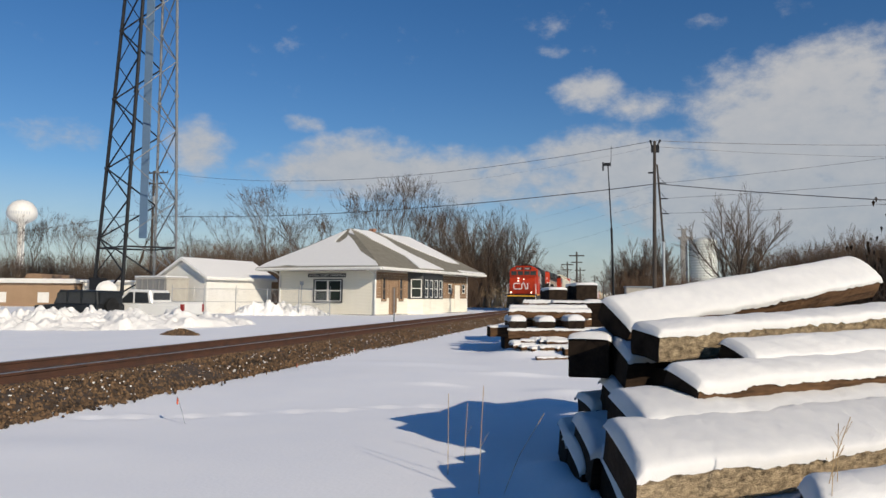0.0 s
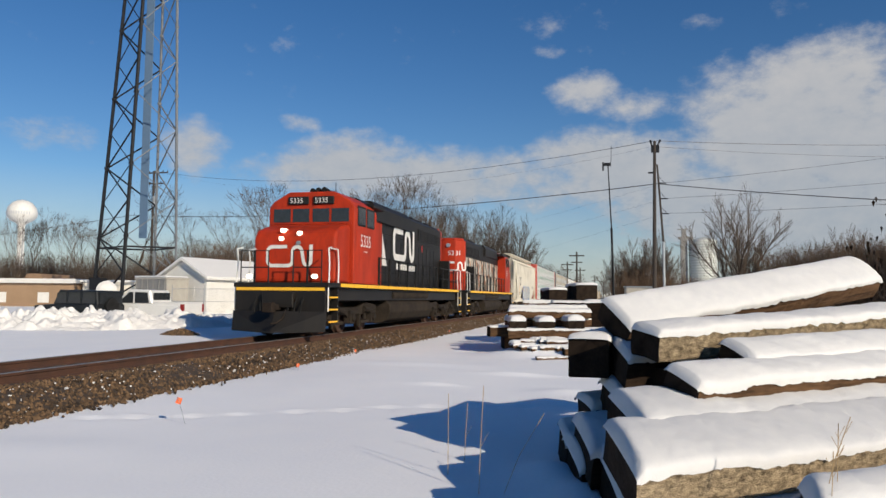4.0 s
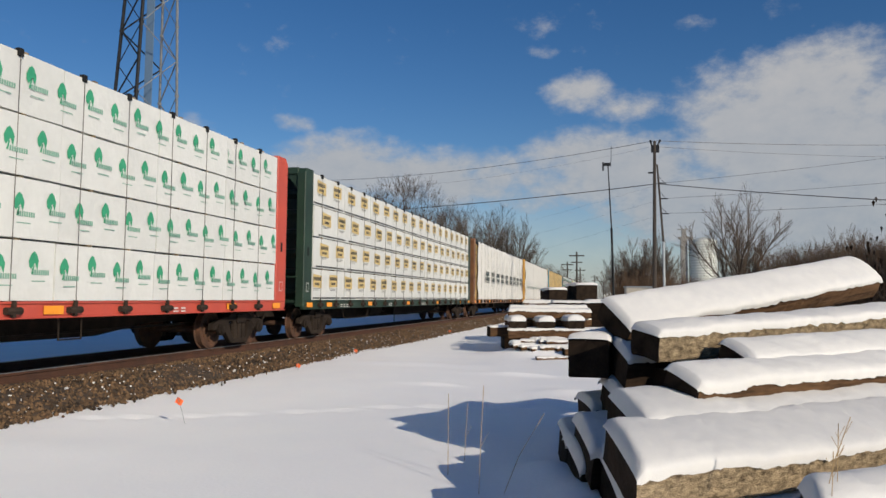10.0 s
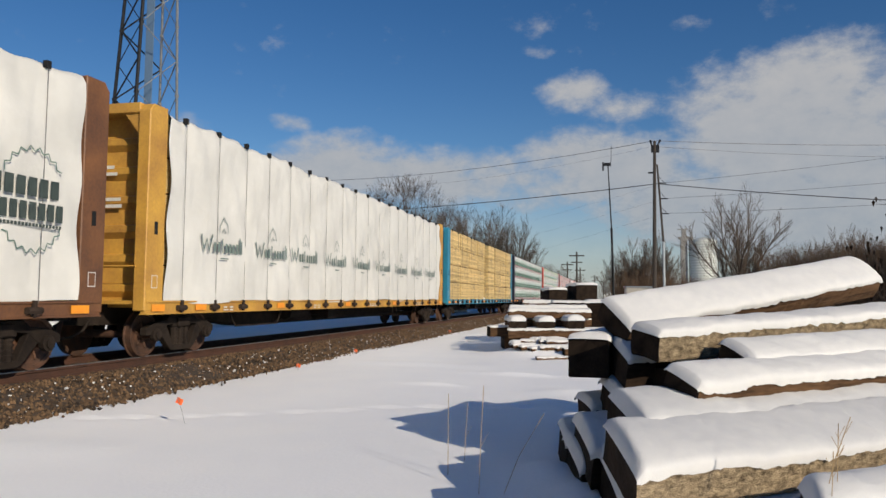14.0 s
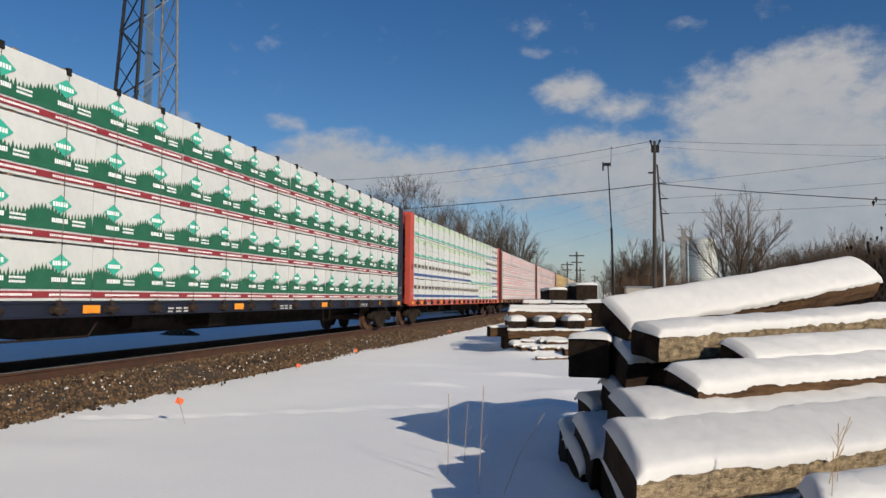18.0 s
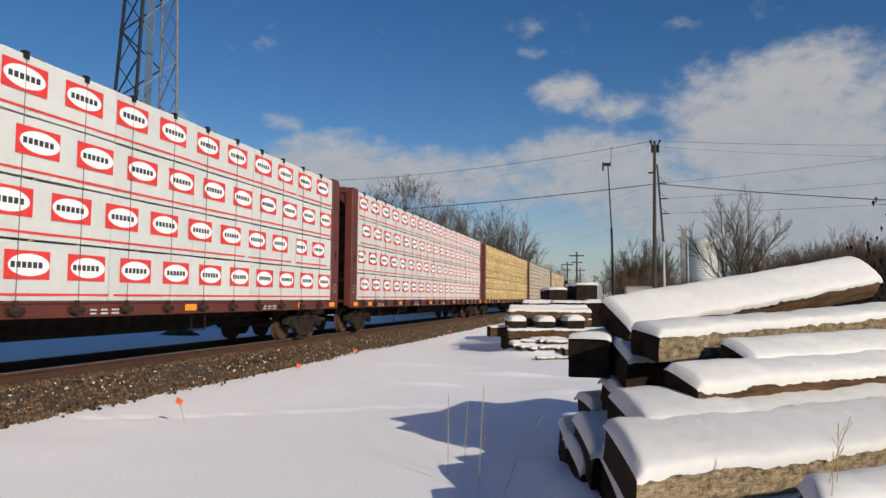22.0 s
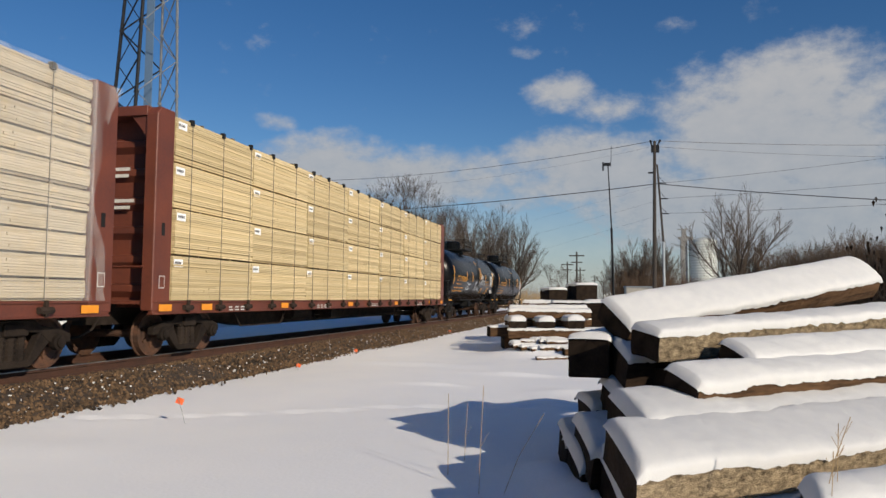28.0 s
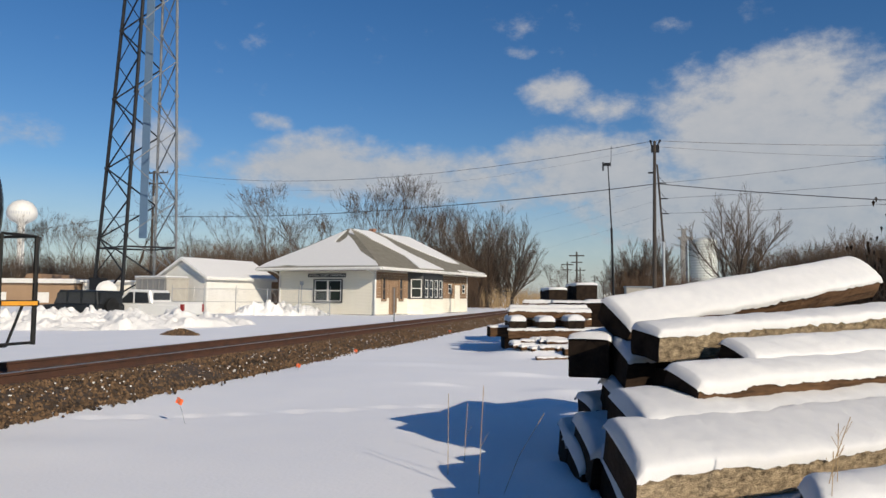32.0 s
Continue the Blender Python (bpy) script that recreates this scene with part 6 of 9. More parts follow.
            pipe(bm, [(sx * 1.34, ye + way * 0.05, 0.48), (sx * 1.34, ye + way * 0.70, 0.48)], 0.022, 6)
        pipe(bm, [(-1.34, ye + way * 0.05, 2.05), (1.34, ye + way * 0.05, 2.05)], 0.022, 6)
        part("end_handrail", bm, "black_part", st)
        bm = B()
        for sx in (-1, 1):
            bx(bm, sx * 1.385, sx * 1.395, ye + way * 0.05 if way > 0 else ye - 0.7, ye + 0.7 if way > 0 else ye - 0.05, 1.03, 1.09)
        part("sill_stripe", bm, "text_amber", st)
        bm = B()
        pipe(bm, [(1.36, ye + way * 0.3, 1.02), (1.30, ye + way * 0.5, 0.45), (1.30, ye + way * 0.9, 0.45), (1.36, ye + way * 1.0, 1.02)], 0.022, 5)
        part("step", bm, "black_part", st)
        coupler(ta, 0 if way > 0 else n, way)
    for sx in (-1, 1):
        bm = B()
        pipe(bm, [(sx * 1.32, 3.6, 1.06), (sx * 1.32, n - 3.6, 1.06)], 0.03, 6)
        for k in range(5):
            pipe(bm, [(sx * 1.32, 4.0 + k * 1.75, 1.06), (sx * 1.05, 4.0 + k * 1.75, 1.55)], 0.02, 5)
        part("running_rail", bm, "black_part", ta)
    bm = B()
    cy(bm, (0.2, 6.0, 0.84), (0.2, 7.2, 0.84), 0.12, n=10)
    bx(bm, 0.3, 0.8, 8.6, 9.1, 0.66, 1.0)
    pipe(bm, [(0.4, 3.8, 0.85), (0.4, n - 3.8, 0.85)], 0.025, 5)
    part("brake_gear", bm, "black_part", ta)
    bogie(ta, 2.4)
    bogie(ta, n - 2.4)
    # amber reflective marks, lettering, notices, diamonds
    for k, (y, z, h) in enumerate(((1.28, 1.90, 0.95), (4.6, 2.12, 0.55), (6.3, 2.12, 0.55), (8.4, 2.12, 0.6), (10.5, 2.10, 0.6), (13.2, 1.90, 0.95))):
        bm = B()
        for j in range(5):
            rect(bm, 0, j * h / 5, 0.11, h / 5)
        bmesh.ops.remove_doubles(bm, verts=bm.verts[:], dist=0.001)
        part("reflective_mark", wrap_mesh(bm, y, z, "text_amber"), None, tank, "amber reflective strip")
    tank_lettering(mark, 0.43, 2.1, 2.07, "text_amber", tank)
    rr = random.Random(int(u))
    for y, z, w, h, rows, m in ((8.35, 3.35, 0.45, 0.09, 3, "text_amber"), (11.0, 1.55, 0.35, 0.09, 2, "text_amber")) + (((8.55, 2.95, 0.95, 0.12, 6, "text_amber"), (9.3, 1.75, 0.8, 0.08, 4, "text_amber")) if sprayed else ()):
        bm = B()
        bars(bm, 0, 0, w * 0.85, h, rows, rr, 0.42)
        tagged(part("small_print", wrap_mesh(bm, y, z, m), None, tank), kind="stuff")
    for y, z, w, k in ((2.05, 1.90, 1.15, 16), (1.75, 1.69, 0.42, 6), (2.30, 1.69, 0.62, 8), (3.05, 1.69, 0.36, 5), (3.55, 1.69, 0.5, 6), (1.70, 1.52, 0.42, 6), (2.25, 1.52, 0.62, 8), (3.00, 1.52, 0.36, 5), (3.50, 1.52, 0.5, 6)):
        bm = B()
        letters(bm, 0, 0, w, 0.062 if k < 16 else 0.045, k)
        tagged(part("small_print", wrap_mesh(bm, y, z, "text_amber"), None, tank), kind="stuff")
    tank_lettering("CHLORINE", 0.20, 10.85, 2.12, "text_amber", tank)
    tank_lettering("INHALATION HAZARD", 0.14, 10.7, 1.94, "text_amber", tank, 0.8)
    bm = B()
    for j in range(4):
        rect(bm, 0, j * 0.16, 0.80, 0.16)
    bmesh.ops.remove_doubles(bm, verts=bm.verts[:], dist=0.001)
    nb = part("notice_board", wrap_mesh(bm, 12.2, 1.95, "text_white"), None, tank, "white table of dark small print")
    bm = B()
    for j in range(6):
        for i in range(5):
            rect(bm, 0.04 + i * 0.15, 0.04 + j * 0.1, 0.11, 0.045, 0.004)
    tagged(part("small_print", wrap_mesh(bm, 12.2, 1.95, "text_dark"), None, nb), kind="stuff")
    if mark:
        bm = B()
        for j in range(2):
            rect(bm, 0, j * 0.18, 0.55, 0.18)
        bmesh.ops.remove_doubles(bm, verts=bm.verts[:], dist=0.001)
        pb = part("phone_board", wrap_mesh(bm, *((11.45, 1.45) if sprayed else (10.85, 2.38)), "text_amber"), None, tank, "amber board with dark bars")
        bm = B()
        rect(bm, 0.05, 0.05, 0.45, 0.10, 0.004)
        rect(bm, 0.05, 0.20, 0.45, 0.10, 0.004)
        part("small_print", wrap_mesh(bm, *((11.45, 1.45) if sprayed else (10.85, 2.38)), "text_dark"), None, pb)
    for y in (12.85, 13.35):
        bm = B()
        bm.faces.new([bm.verts.new((a, b, 0.0)) for a, b in ((-0.2, 0), (0, -0.2), (0.2, 0), (0, 0.2))])
        dp = part("hazard_diamond", bm, "white_paint", ta, "white hazard diamond", at=Matrix.Translation((1.39, y, 1.62)) @ SIDE)
        bm = B()
        rect(bm, -0.1, -0.03, 0.2, 0.06)
        part("small_print", bm, "text_dark", dp, at=pose(0, 0, 0.003))
    bm = B()
    rect(bm, -0.45, 0.55, 0.9, 0.10)
    rect(bm, -0.40, 0.35, 0.8, 0.12)
    rect(bm, -0.45, 0.12, 0.9, 0.14)
    part("end_print", bm, "text_amber", tank, at=Matrix.Translation((0.45, 0.70, TANK_Z)) @ FRONT)
    if sprayed:
        loop = [(0.5 + 0.42 * math.cos(a), 0.5 + 0.48 * math.sin(a)) for a in np.linspace(0.4, 6.4, 13)]
        hook = [(0.85, 0.95), (0.45, 1.0), (0.15, 0.78), (0.4, 0.52), (0.8, 0.36), (0.7, 0.06), (0.1, 0.0)]
        zag = [(0.05, 0.0), (0.15, 1.0), (0.55, 0.1), (0.85, 1.05)]
        bowl = [(0.1, 0.0), (0.2, 1.0), (0.7, 0.85), (0.25, 0.55), (0.9, 0.3), (0.1, 0.02)]
        tent = [(0.0, 0.0), (0.45, 1.1), (0.8, 0.0), (0.6, 0.4), (0.15, 0.38)]
        for y, z, cell, high, row, wide in ((7.2, 1.62, 0.36, 0.52, (bowl, tent, zag, loop, hook), 0.05), (8.75, 1.66, 0.50, 0.80, (hook,), 0.05), (9.2, 2.36, 0.15, 0.26, (zag, bowl, hook, tent), 0.028), (9.25, 1.96, 0.24, 0.32, (bowl, zag, hook, loop, zag), 0.035), (4.6, 1.6, 0.30, 0.40, (tent, loop, bowl, zag), 0.04)):
            bm = B()
            for c, glyph in enumerate(row):
                jog = rr.uniform(-0.06, 0.06)
                ribbon(bm, [((c + gx0) * cell * 1.02 + 0.25 * high * gy0, (gy0 + jog) * high) for gx0, gy0 in glyph], wide)
            for v in bm.verts:
                v.co.z = 0.003
            tagged(part("graffiti", wrap_mesh(bm, y, z, "spray_white"), None, tank, "white sprayed scrawl"), kind="stuff")
    bm = B()
    for i in range(13):
        a = radians(60 + i * 5)
        for s in (0, 1):
            bm.verts.new((math.cos(a) * (TANK_R + 0.015), 1.5 + s * 0.5, TANK_Z + math.sin(a) * (TANK_R + 0.015)))
    bm.verts.ensure_lookup_table()
    for i in range(12):
        bm.faces.new([bm.verts[j] for j in (2 * i, 2 * i + 1, 2 * i + 3, 2 * i + 2)])
    part("snow_dusting", bm, "snow_cap", tank)
    return ta


tank_car(427.48, "UTLX 920098", "black chlorine tank car with amber lettering and graffiti", True)
tank_car(442.40, "UTLX 940070", "glossy black chlorine tank car with amber lettering", False)

# ---- depot ----
M["siding"] = mat("siding", (0.72, 0.69, 0.60), (0.62, 0.585, 0.49), 0.65, scale=0.8, fine=10, bump=0.1, stretch=(1, 1, 6))
M["old_wood"] = mat("old_wood", (0.29, 0.19, 0.115), (0.17, 0.105, 0.062), 0.8, scale=1.5, fine=12, bump=0.2, stretch=(1, 1, 5))
M["shingle"] = mat("shingle", (0.20, 0.185, 0.145), (0.13, 0.12, 0.095), 0.9, scale=2.5, fine=18, bump=0.4, dist=0.03)
M["trim_white"] = mat("trim_white", (0.68, 0.67, 0.64), (0.58, 0.57, 0.53), 0.55, scale=2, fine=14, bump=0.05)
M["trim_black"] = mat("trim_black", (0.02, 0.022, 0.022), (0.03, 0.03, 0.03), 0.5, bump=0.05)
M["pane_green"] = mat("pane_green", (0.022, 0.030, 0.026), (0.014, 0.018, 0.016), 0.4, bump=0, spec=0.08)
M["brick"] = mat("brick", (0.36, 0.17, 0.10), (0.27, 0.12, 0.07), 0.85, scale=3, fine=20, bump=0.2)
M["tan_wall"] = mat("tan_wall", (0.30, 0.20, 0.12), (0.24, 0.155, 0.09), 0.8, scale=0.7, fine=8, bump=0.1)
DEPOT = pose(-17.58, 52.1, 0.24, 0, 0, -13.1)
DW, DL, OV = 8.85, 16.4, 1.35
EAVE, RIDGE, HIP = 3.60, 6.95, 3.2
depot = thing("railway_depot", DEPOT, "old cream clapboard railway depot with snowy hipped roof", "depot")


def boards(parent, face, lo, hi, z0, z1, material, step=0.2):
    """Clapboards, one object a course: face is the wall's fixed x or y, boards run along the other."""
    axis, at, out = face
    bm = B()
    if axis == "y":
        ext(bm, [(at, 0), (at + out * 0.035, 0.0), (at + out * 0.012, step - 0.006), (at, step - 0.006)], "x", lo, hi)
    else:
        ext(bm, [(at, 0), (at + out * 0.035, 0.0), (at + out * 0.012, step - 0.006), (at, step - 0.006)], "y", lo, hi)
    me = as_mesh("clapboard", bm, material)
    for k in range(int(round((z1 - z0) / step))):
        part("clapboard", me, None, parent, at=pose(0, 0, z0 + k * step))


bm = B()
bx(bm, -DW, 0, 0, DL, -0.3, 3.42)
core = part("wall", bm, "siding", depot)
boards(core, ("y", 0.0, -1), -DW, 0, 0.05, 3.4, "siding", 0.24)
boards(core, ("x", 0.0, 1), 0, 5.0, 1.3, 3.4, "old_wood", 0.2)
boards(core, ("x", 0.0, 1), 10.4, DL, 1.3, 3.4, "old_wood", 0.2)
boards(core, ("x", 0.0, 1), 0, 5.0, 0.05, 1.3, "siding", 0.25)
boards(core, ("x", 0.0, 1), 10.4, DL, 0.05, 1.3, "siding", 0.25)
bm = B()
ext(bm, [(0, 4.9), (0.95, 5.9), (0.95, 9.5), (0, 10.5)], "z", -0.3, 1.25)
bay = part("bay_base", bm, "siding", depot, "cream bay front")
bm = B()
ext(bm, [(0, 4.92), (0.93, 5.91), (0.93, 9.49), (0, 10.48)], "z", 1.25, 3.42)
part("bay_front", bm, "trim_black", depot, "dark upper bay")
for x, y in ((0, 0), (0, DL), (-DW, 0)):
    bm = B()
    bx(bm, -0.09, 0.05, -0.05, 0.09, -0.2, 3.4)
    part("corner_board", bm, "trim_white", depot, at=pose(x, y if y == 0 else y - 0.05, 0))
bm = B()
bx(bm, -DW - 0.04, 0.06, -0.045, DL, -0.25, 0.06)
part("foundation", bm, "tie_dark", depot)


def sash(parent, at, w, h, frame_mat, panes=1, pane="glass_dark", inner="trim_white"):
    """A window in its own plane: x along the wall, y up, z out of the wall."""
    bm = B()
    t = 0.09
    for a in ((-t, w + t, -t, 0), (-t, w + t, h, h + t), (-t, 0, 0, h), (w, w + t, 0, h)):
        bx(bm, a[0], a[1], a[2], a[3], 0.0, 0.07)
    win = part("window", bm, frame_mat, parent, at=at)
    pw = w / panes
    for k in range(panes):
        bm = B()
        x0, x1 = k * pw + 0.02, (k + 1) * pw - 0.02
        for a in ((x0, x1, 0, 0.06), (x0, x1, h - 0.06, h), (x0, x0 + 0.06, 0.06, h - 0.06), (x1 - 0.06, x1, 0.06, h - 0.06), (x0 + 0.06, x1 - 0.06, h * 0.5 - 0.03, h * 0.5 + 0.03)):
            bx(bm, a[0], a[1], a[2], a[3], 0.0, 0.045)
        part("sash", bm, inner, win)
        for y0, y1 in ((0.06, h * 0.5 - 0.03), (h * 0.5 + 0.03, h - 0.06)):
            bm = B()
            bx(bm, x0 + 0.06, x1 - 0.06, y0, y1, 0.0, 0.015)
            part("pane", bm, pane, win)
    return win


EAST = Matrix(((0, 0, 1, 0), (1, 0, 0, 0), (0, 1, 0, 0), (0, 0, 0, 1)))
sash(depot, Matrix.Translation((-5.45, -0.04, 1.02)) @ FRONT, 2.5, 1.62, "trim_black", 2, "pane_green")
for y in (0.95, 3.55):
    sash(depot, Matrix.Translation((0.04, y, 1.15)) @ EAST, 0.5, 1.7, "old_wood", 1, "glass_dark", "old_wood")
for y in (12.2, 15.1):
    sash(depot, Matrix.Translation((0.04, y, 1.75)) @ EAST, 0.75, 0.85, "old_wood", 1, "glass_dark")
bm = B()
bx(bm, 0.0, 0.06, 0, 1.05, 0.05, 2.5)
dr = part("door", bm, "siding", depot, "cream plank door", bevel=0.01, at=pose(0, 13.7, 0))
bm = B()
bx(bm, 0.0, 0.05, 0, 0.95, 0.05, 2.35)
part("door", bm, "old_wood", depot, "brown wooden door", bevel=0.01, at=pose(0.02, 2.0, 0))
_lt = Matrix.Translation((0.12, 5.03, 1.35)) @ Matrix.Rotation(radians(-43.5), 4, "Z") @ EAST
sash(depot, _lt @ Matrix.Translation((0.1, 0, 0.02)), 0.95, 1.5, "trim_black", 1, "pane_green")
for k in range(4):
    sash(depot, Matrix.Translation((0.95, 6.05 + k * 0.86, 1.37)) @ EAST, 0.62, 1.45, "trim_black", 1, "glass_dark")
# roof
e0, e1, e2, e3 = (-DW - OV, -OV), (OV, -OV), (OV, DL + OV), (-DW - OV, DL + OV)
cx = -DW / 2
r0, r1 = (cx, HIP), (cx, DL - HIP)
bm = B()
v = [bm.verts.new((*p, EAVE)) for p in (e0, e1, e2, e3)] + [bm.verts.new((*p, RIDGE)) for p in (r0, r1)]
w = [bm.verts.new((*p, EAVE - 0.24)) for p in (e0, e1, e2, e3)]
for f in ((v[0], v[1], v[4]), (v[1], v[2], v[5], v[4]), (v[2], v[3], v[5]), (v[3], v[0], v[4], v[5]), (w[3], w[2], w[1], w[0])):
    bm.faces.new(f)
for i in range(4):
    bm.faces.new((v[i], w[i], w[(i + 1) % 4], v[(i + 1) % 4]))
roof = part("roof", bm, "shingle", depot, "grey shingled hipped roof")
bm = B()
for a, b in ((e0, e1), (e1, e2), (e2, e3), (e3, e0)):
    pa, pb = Vector((*a, EAVE - 0.13)), Vector((*b, EAVE - 0.13))
    cy(bm, pa, pb, 0.13, n=6)
part("gutter", bm, "trim_white", roof, "white eaves gutter")


def roof_snow(corner_a, corner_b, top_a, top_b, pts, parent, thick=0.07):
    """A sheet of snow on a roof slope; pts: share along the eaves, share up the slope."""
    A, Bv, C, D = (Vector((*p, z)) for p, z in ((corner_a, EAVE), (corner_b, EAVE), (top_a, RIDGE), (top_b, RIDGE)))
    nrm = (Bv - A).cross(C - A).normalized()
    if nrm.z < 0:
        nrm = -nrm
    bm = B()
    low, up = [], []
    for s, t in pts:
        p = (A.lerp(Bv, s)).lerp(C.lerp(D, s), t)
        low.append(bm.verts.new(p + nrm * 0.005))
        up.append(bm.verts.new(p + nrm * thick))
    k = len(pts)
    bm.faces.new(up)
    bm.faces.new(list(reversed(low)))
    for i in range(k):
        bm.faces.new((low[i], low[(i + 1) % k], up[(i + 1) % k], up[i]))
    return part("snow_sheet", bm, "snow_cap", parent, "sheet of settled snow")


roof_snow(e0, e1, r0, r0, [(0.02, 0.0), (0.18, 0.02), (0.24, 0.05), (0.34, 0.02), (0.98, 0.01), (0.985, 0.10), (0.90, 0.35), (0.86, 0.62), (0.70, 0.80), (0.66, 0.72), (0.55, 0.60), (0.44, 0.62), (0.42, 0.70), (0.40, 0.93), (0.2, 0.9), (0.06, 0.5), (0.0, 0.12)], roof)
roof_snow(e0, e1, r0, r0, [(0.7, 0.86), (0.95, 0.80), (0.97, 0.97), (0.75, 0.97)], roof)
roof_snow(e1, e2, r0, r1, [(0.31, 0.02), (0.33, 0.35), (0.22, 0.62), (0.16, 0.72), (0.12, 0.86), (0.02, 0.97), (0.30, 0.985), (0.40, 0.82), (0.40, 0.60), (0.46, 0.36), (0.53, 0.12), (0.55, 0.03)], roof)
roof_snow(e1, e2, r0, r1, [(0.78, 0.28), (0.70, 0.44), (0.62, 0.62), (0.52, 0.85), (0.44, 0.98), (0.97, 0.99), (0.96, 0.72), (0.93, 0.40), (0.90, 0.26)], roof)
roof_snow(e1, e2, r0, r1, [(0.72, 0.0), (0.71, 0.05), (0.985, 0.03), (0.99, 0.0)], roof)
roof_snow(e3, e0, r1, r0, [(0.02, 0.02), (0.98, 0.02), (0.98, 0.97), (0.02, 0.97)], roof)
bm = B()
bx(bm, -0.2, 0.2, -0.2, 0.2, 5.9, 7.3)
bx(bm, -0.25, 0.25, -0.25, 0.25, 7.16, 7.26)
part("chimney", bm, "brick", depot, "stub brick chimney", at=pose(cx - 0.6, 7.6, 0))
for at in ((0.06, -1.20, -0.02), (-DW + 0.05, -1.2, -0.02)):
    bm = B()
    x = at[0]
    pipe(bm, [(x, -1.25, 3.36), (x, -0.55, 3.22), (x, -0.09, 2.95), (x, -0.09, 0.1)], 0.05, 8)
    part("downspout", bm, "trim_white", depot)
bm = B()
bx(bm, -6.1, -2.55, -0.09, -0.045, 2.86, 3.16)
sg = part("station_sign", bm, "trim_black", depot, "black station name board", bevel=0.01)
lettering("SCHOOLCRAFT  MICHIGAN", 0.23, "text_white", sg, Matrix.Translation((-4.33, -0.095, 2.935)) @ FRONT, align="CENTER", squeeze=1.2)
bm = B()
bx(bm, -6.85, -6.55, -0.10, 0.0, 2.25, 2.55)
pipe(bm, [(-6.7, -0.06, 0.0), (-6.7, -0.06, 2.3)], 0.025)
part("meter_box", bm, "galvanised", depot)

# ---- white shed ----
shed = thing("storage_shed", pose(-29.84, 49.3, 0.22, 0, 0, 76.9), "small white gabled storage shed with snowy roof", "shed")
bm = B()
SW, SL = 4.7, 7.4
ext(bm, [(0, -0.2), (SW, -0.2), (SW, 2.75), (SW / 2, 4.05), (0, 2.75)], "x", 0, SL)
part("wall", bm, "white_paint", shed)
bm = B()
for sy in (-1, 1):
    a, b = (-0.35, 2.58) if sy < 0 else (SW + 0.35, 2.58)
    ext(bm, [(a, b), (SW / 2, 4.08), (SW / 2, 4.20), (a, b + 0.13)], "x", -0.35, SL + 0.35)
part("roof", bm, "trim_white", shed)
bm = B()
for sy in (-1, 1):
    a, b = (-0.33, 2.72) if sy < 0 else (SW + 0.33, 2.72)
    ext(bm, [(a, b), (SW / 2, 4.21), (SW / 2, 4.32), (a, b + 0.10)], "x", -0.33, SL + 0.33)
part("roof_snow", bm, "snow_cap", shed)
bm = B()
bx(bm, 0, 0.02, 1.2, 2.3, 0, 2.1)
part("door", bm, "trim_white", shed, at=pose(-0.02, 0, 0))

# ---- equipment cabinet and yard behind the snow bank ----
cab2 = thing("equipment_cabinet", pose(-31.44, 46.6, 0.22, 0, 0, -13.1), "grey ribbed metal equipment cabinet with snow on top", "cabinet")
M["cabinet_pale"] = mat("cabinet_pale", (0.40, 0.375, 0.32), (0.32, 0.30, 0.26), 0.6, scale=2, fine=14)
CW, CD, CH = 3.1, 2.15, 2.64
bm = B()
M["cabinet_grey"] = mat("cabinet_grey", (0.24, 0.235, 0.22), (0.18, 0.175, 0.165), 0.6, scale=2, fine=14)
bx(bm, -CW, 0, 0, CD, 0, CH)
part("body", bm, "cabinet_grey", cab2, bevel=0.03)
rib = B()
bx(rib, 0, 0.06, -0.04, 0, 0.1, CH - 0.12)
_rib = as_mesh("rib", rib, "cabinet_grey")
for k in range(6):
    part("rib", _rib, None, cab2, at=pose(-CW + 0.08 + k * 0.57, 0, 0))
bm = B()
bx(bm, -CW - 0.04, 0.06, -0.05, 0.004, CH - 0.10, CH + 0.02)
bx(bm, 0.004, 0.06, 0.0, CD + 0.04, CH - 0.10, CH + 0.02)
part("edge_trim", bm, "cabinet_pale", cab2)
bm = B()
bx(bm, 0.004, 0.03, 0.05, CD - 0.05, 0.1, CH - 0.12)
dr2 = part("end_panel", bm, "cabinet_pale", cab2, "pale metal end panel")
bm = B()
bx(bm, 0.03, 0.06, 0.55, CD - 0.35, 0.12, CH - 0.35)
part("door", bm, "cabinet_pale", dr2, bevel=0.012)
bm = B()
bx(bm, -CW - 0.06, 0.02, -0.06, CD, CH + 0.022, CH + 0.16)
part("snow_cap", bm, "snow_cap", cab2, bevel=0.06)
dish = thing("satellite_dish", pose(-28.42, 36.48, 0.2, 0, 0, 20), "white round dish on a short mast", "dish")
bm = B()
lathe(bm, [(0.05, 0.0), (0.36, 0.06), (0.54, 0.17), (0.56, 0.19), (0.36, 0.10), (0.05, 0.04)], 20, "y")
part("reflector", bm, "white_paint", dish, at=pose(0, 0, 1.72, -12, 0, 20))
bm = B()
cy(bm, (0, 0.1, 0), (0, 0.1, 1.72), 0.05)
part("mast", bm, "galvanised", dish)
yard = thing("low_workshop", pose(-66, 66, 0.1, 0, 0, 14), "low tan brick workshop with a snowy flat roof", "building")
bm = B()
bx(bm, -14, 9.0, 0, 10, 0, 2.7)
part("wall", bm, "tan_wall", yard)
bm = B()
bx(bm, -14.3, 9.3, -0.4, 10.3, 2.7, 3.05)
part("roof", bm, "trim_white", yard)
bm = B()
bx(bm, -14.2, 9.2, -0.3, 10.2, 3.06, 3.18)
part("roof_snow", bm, "snow_cap", yard)
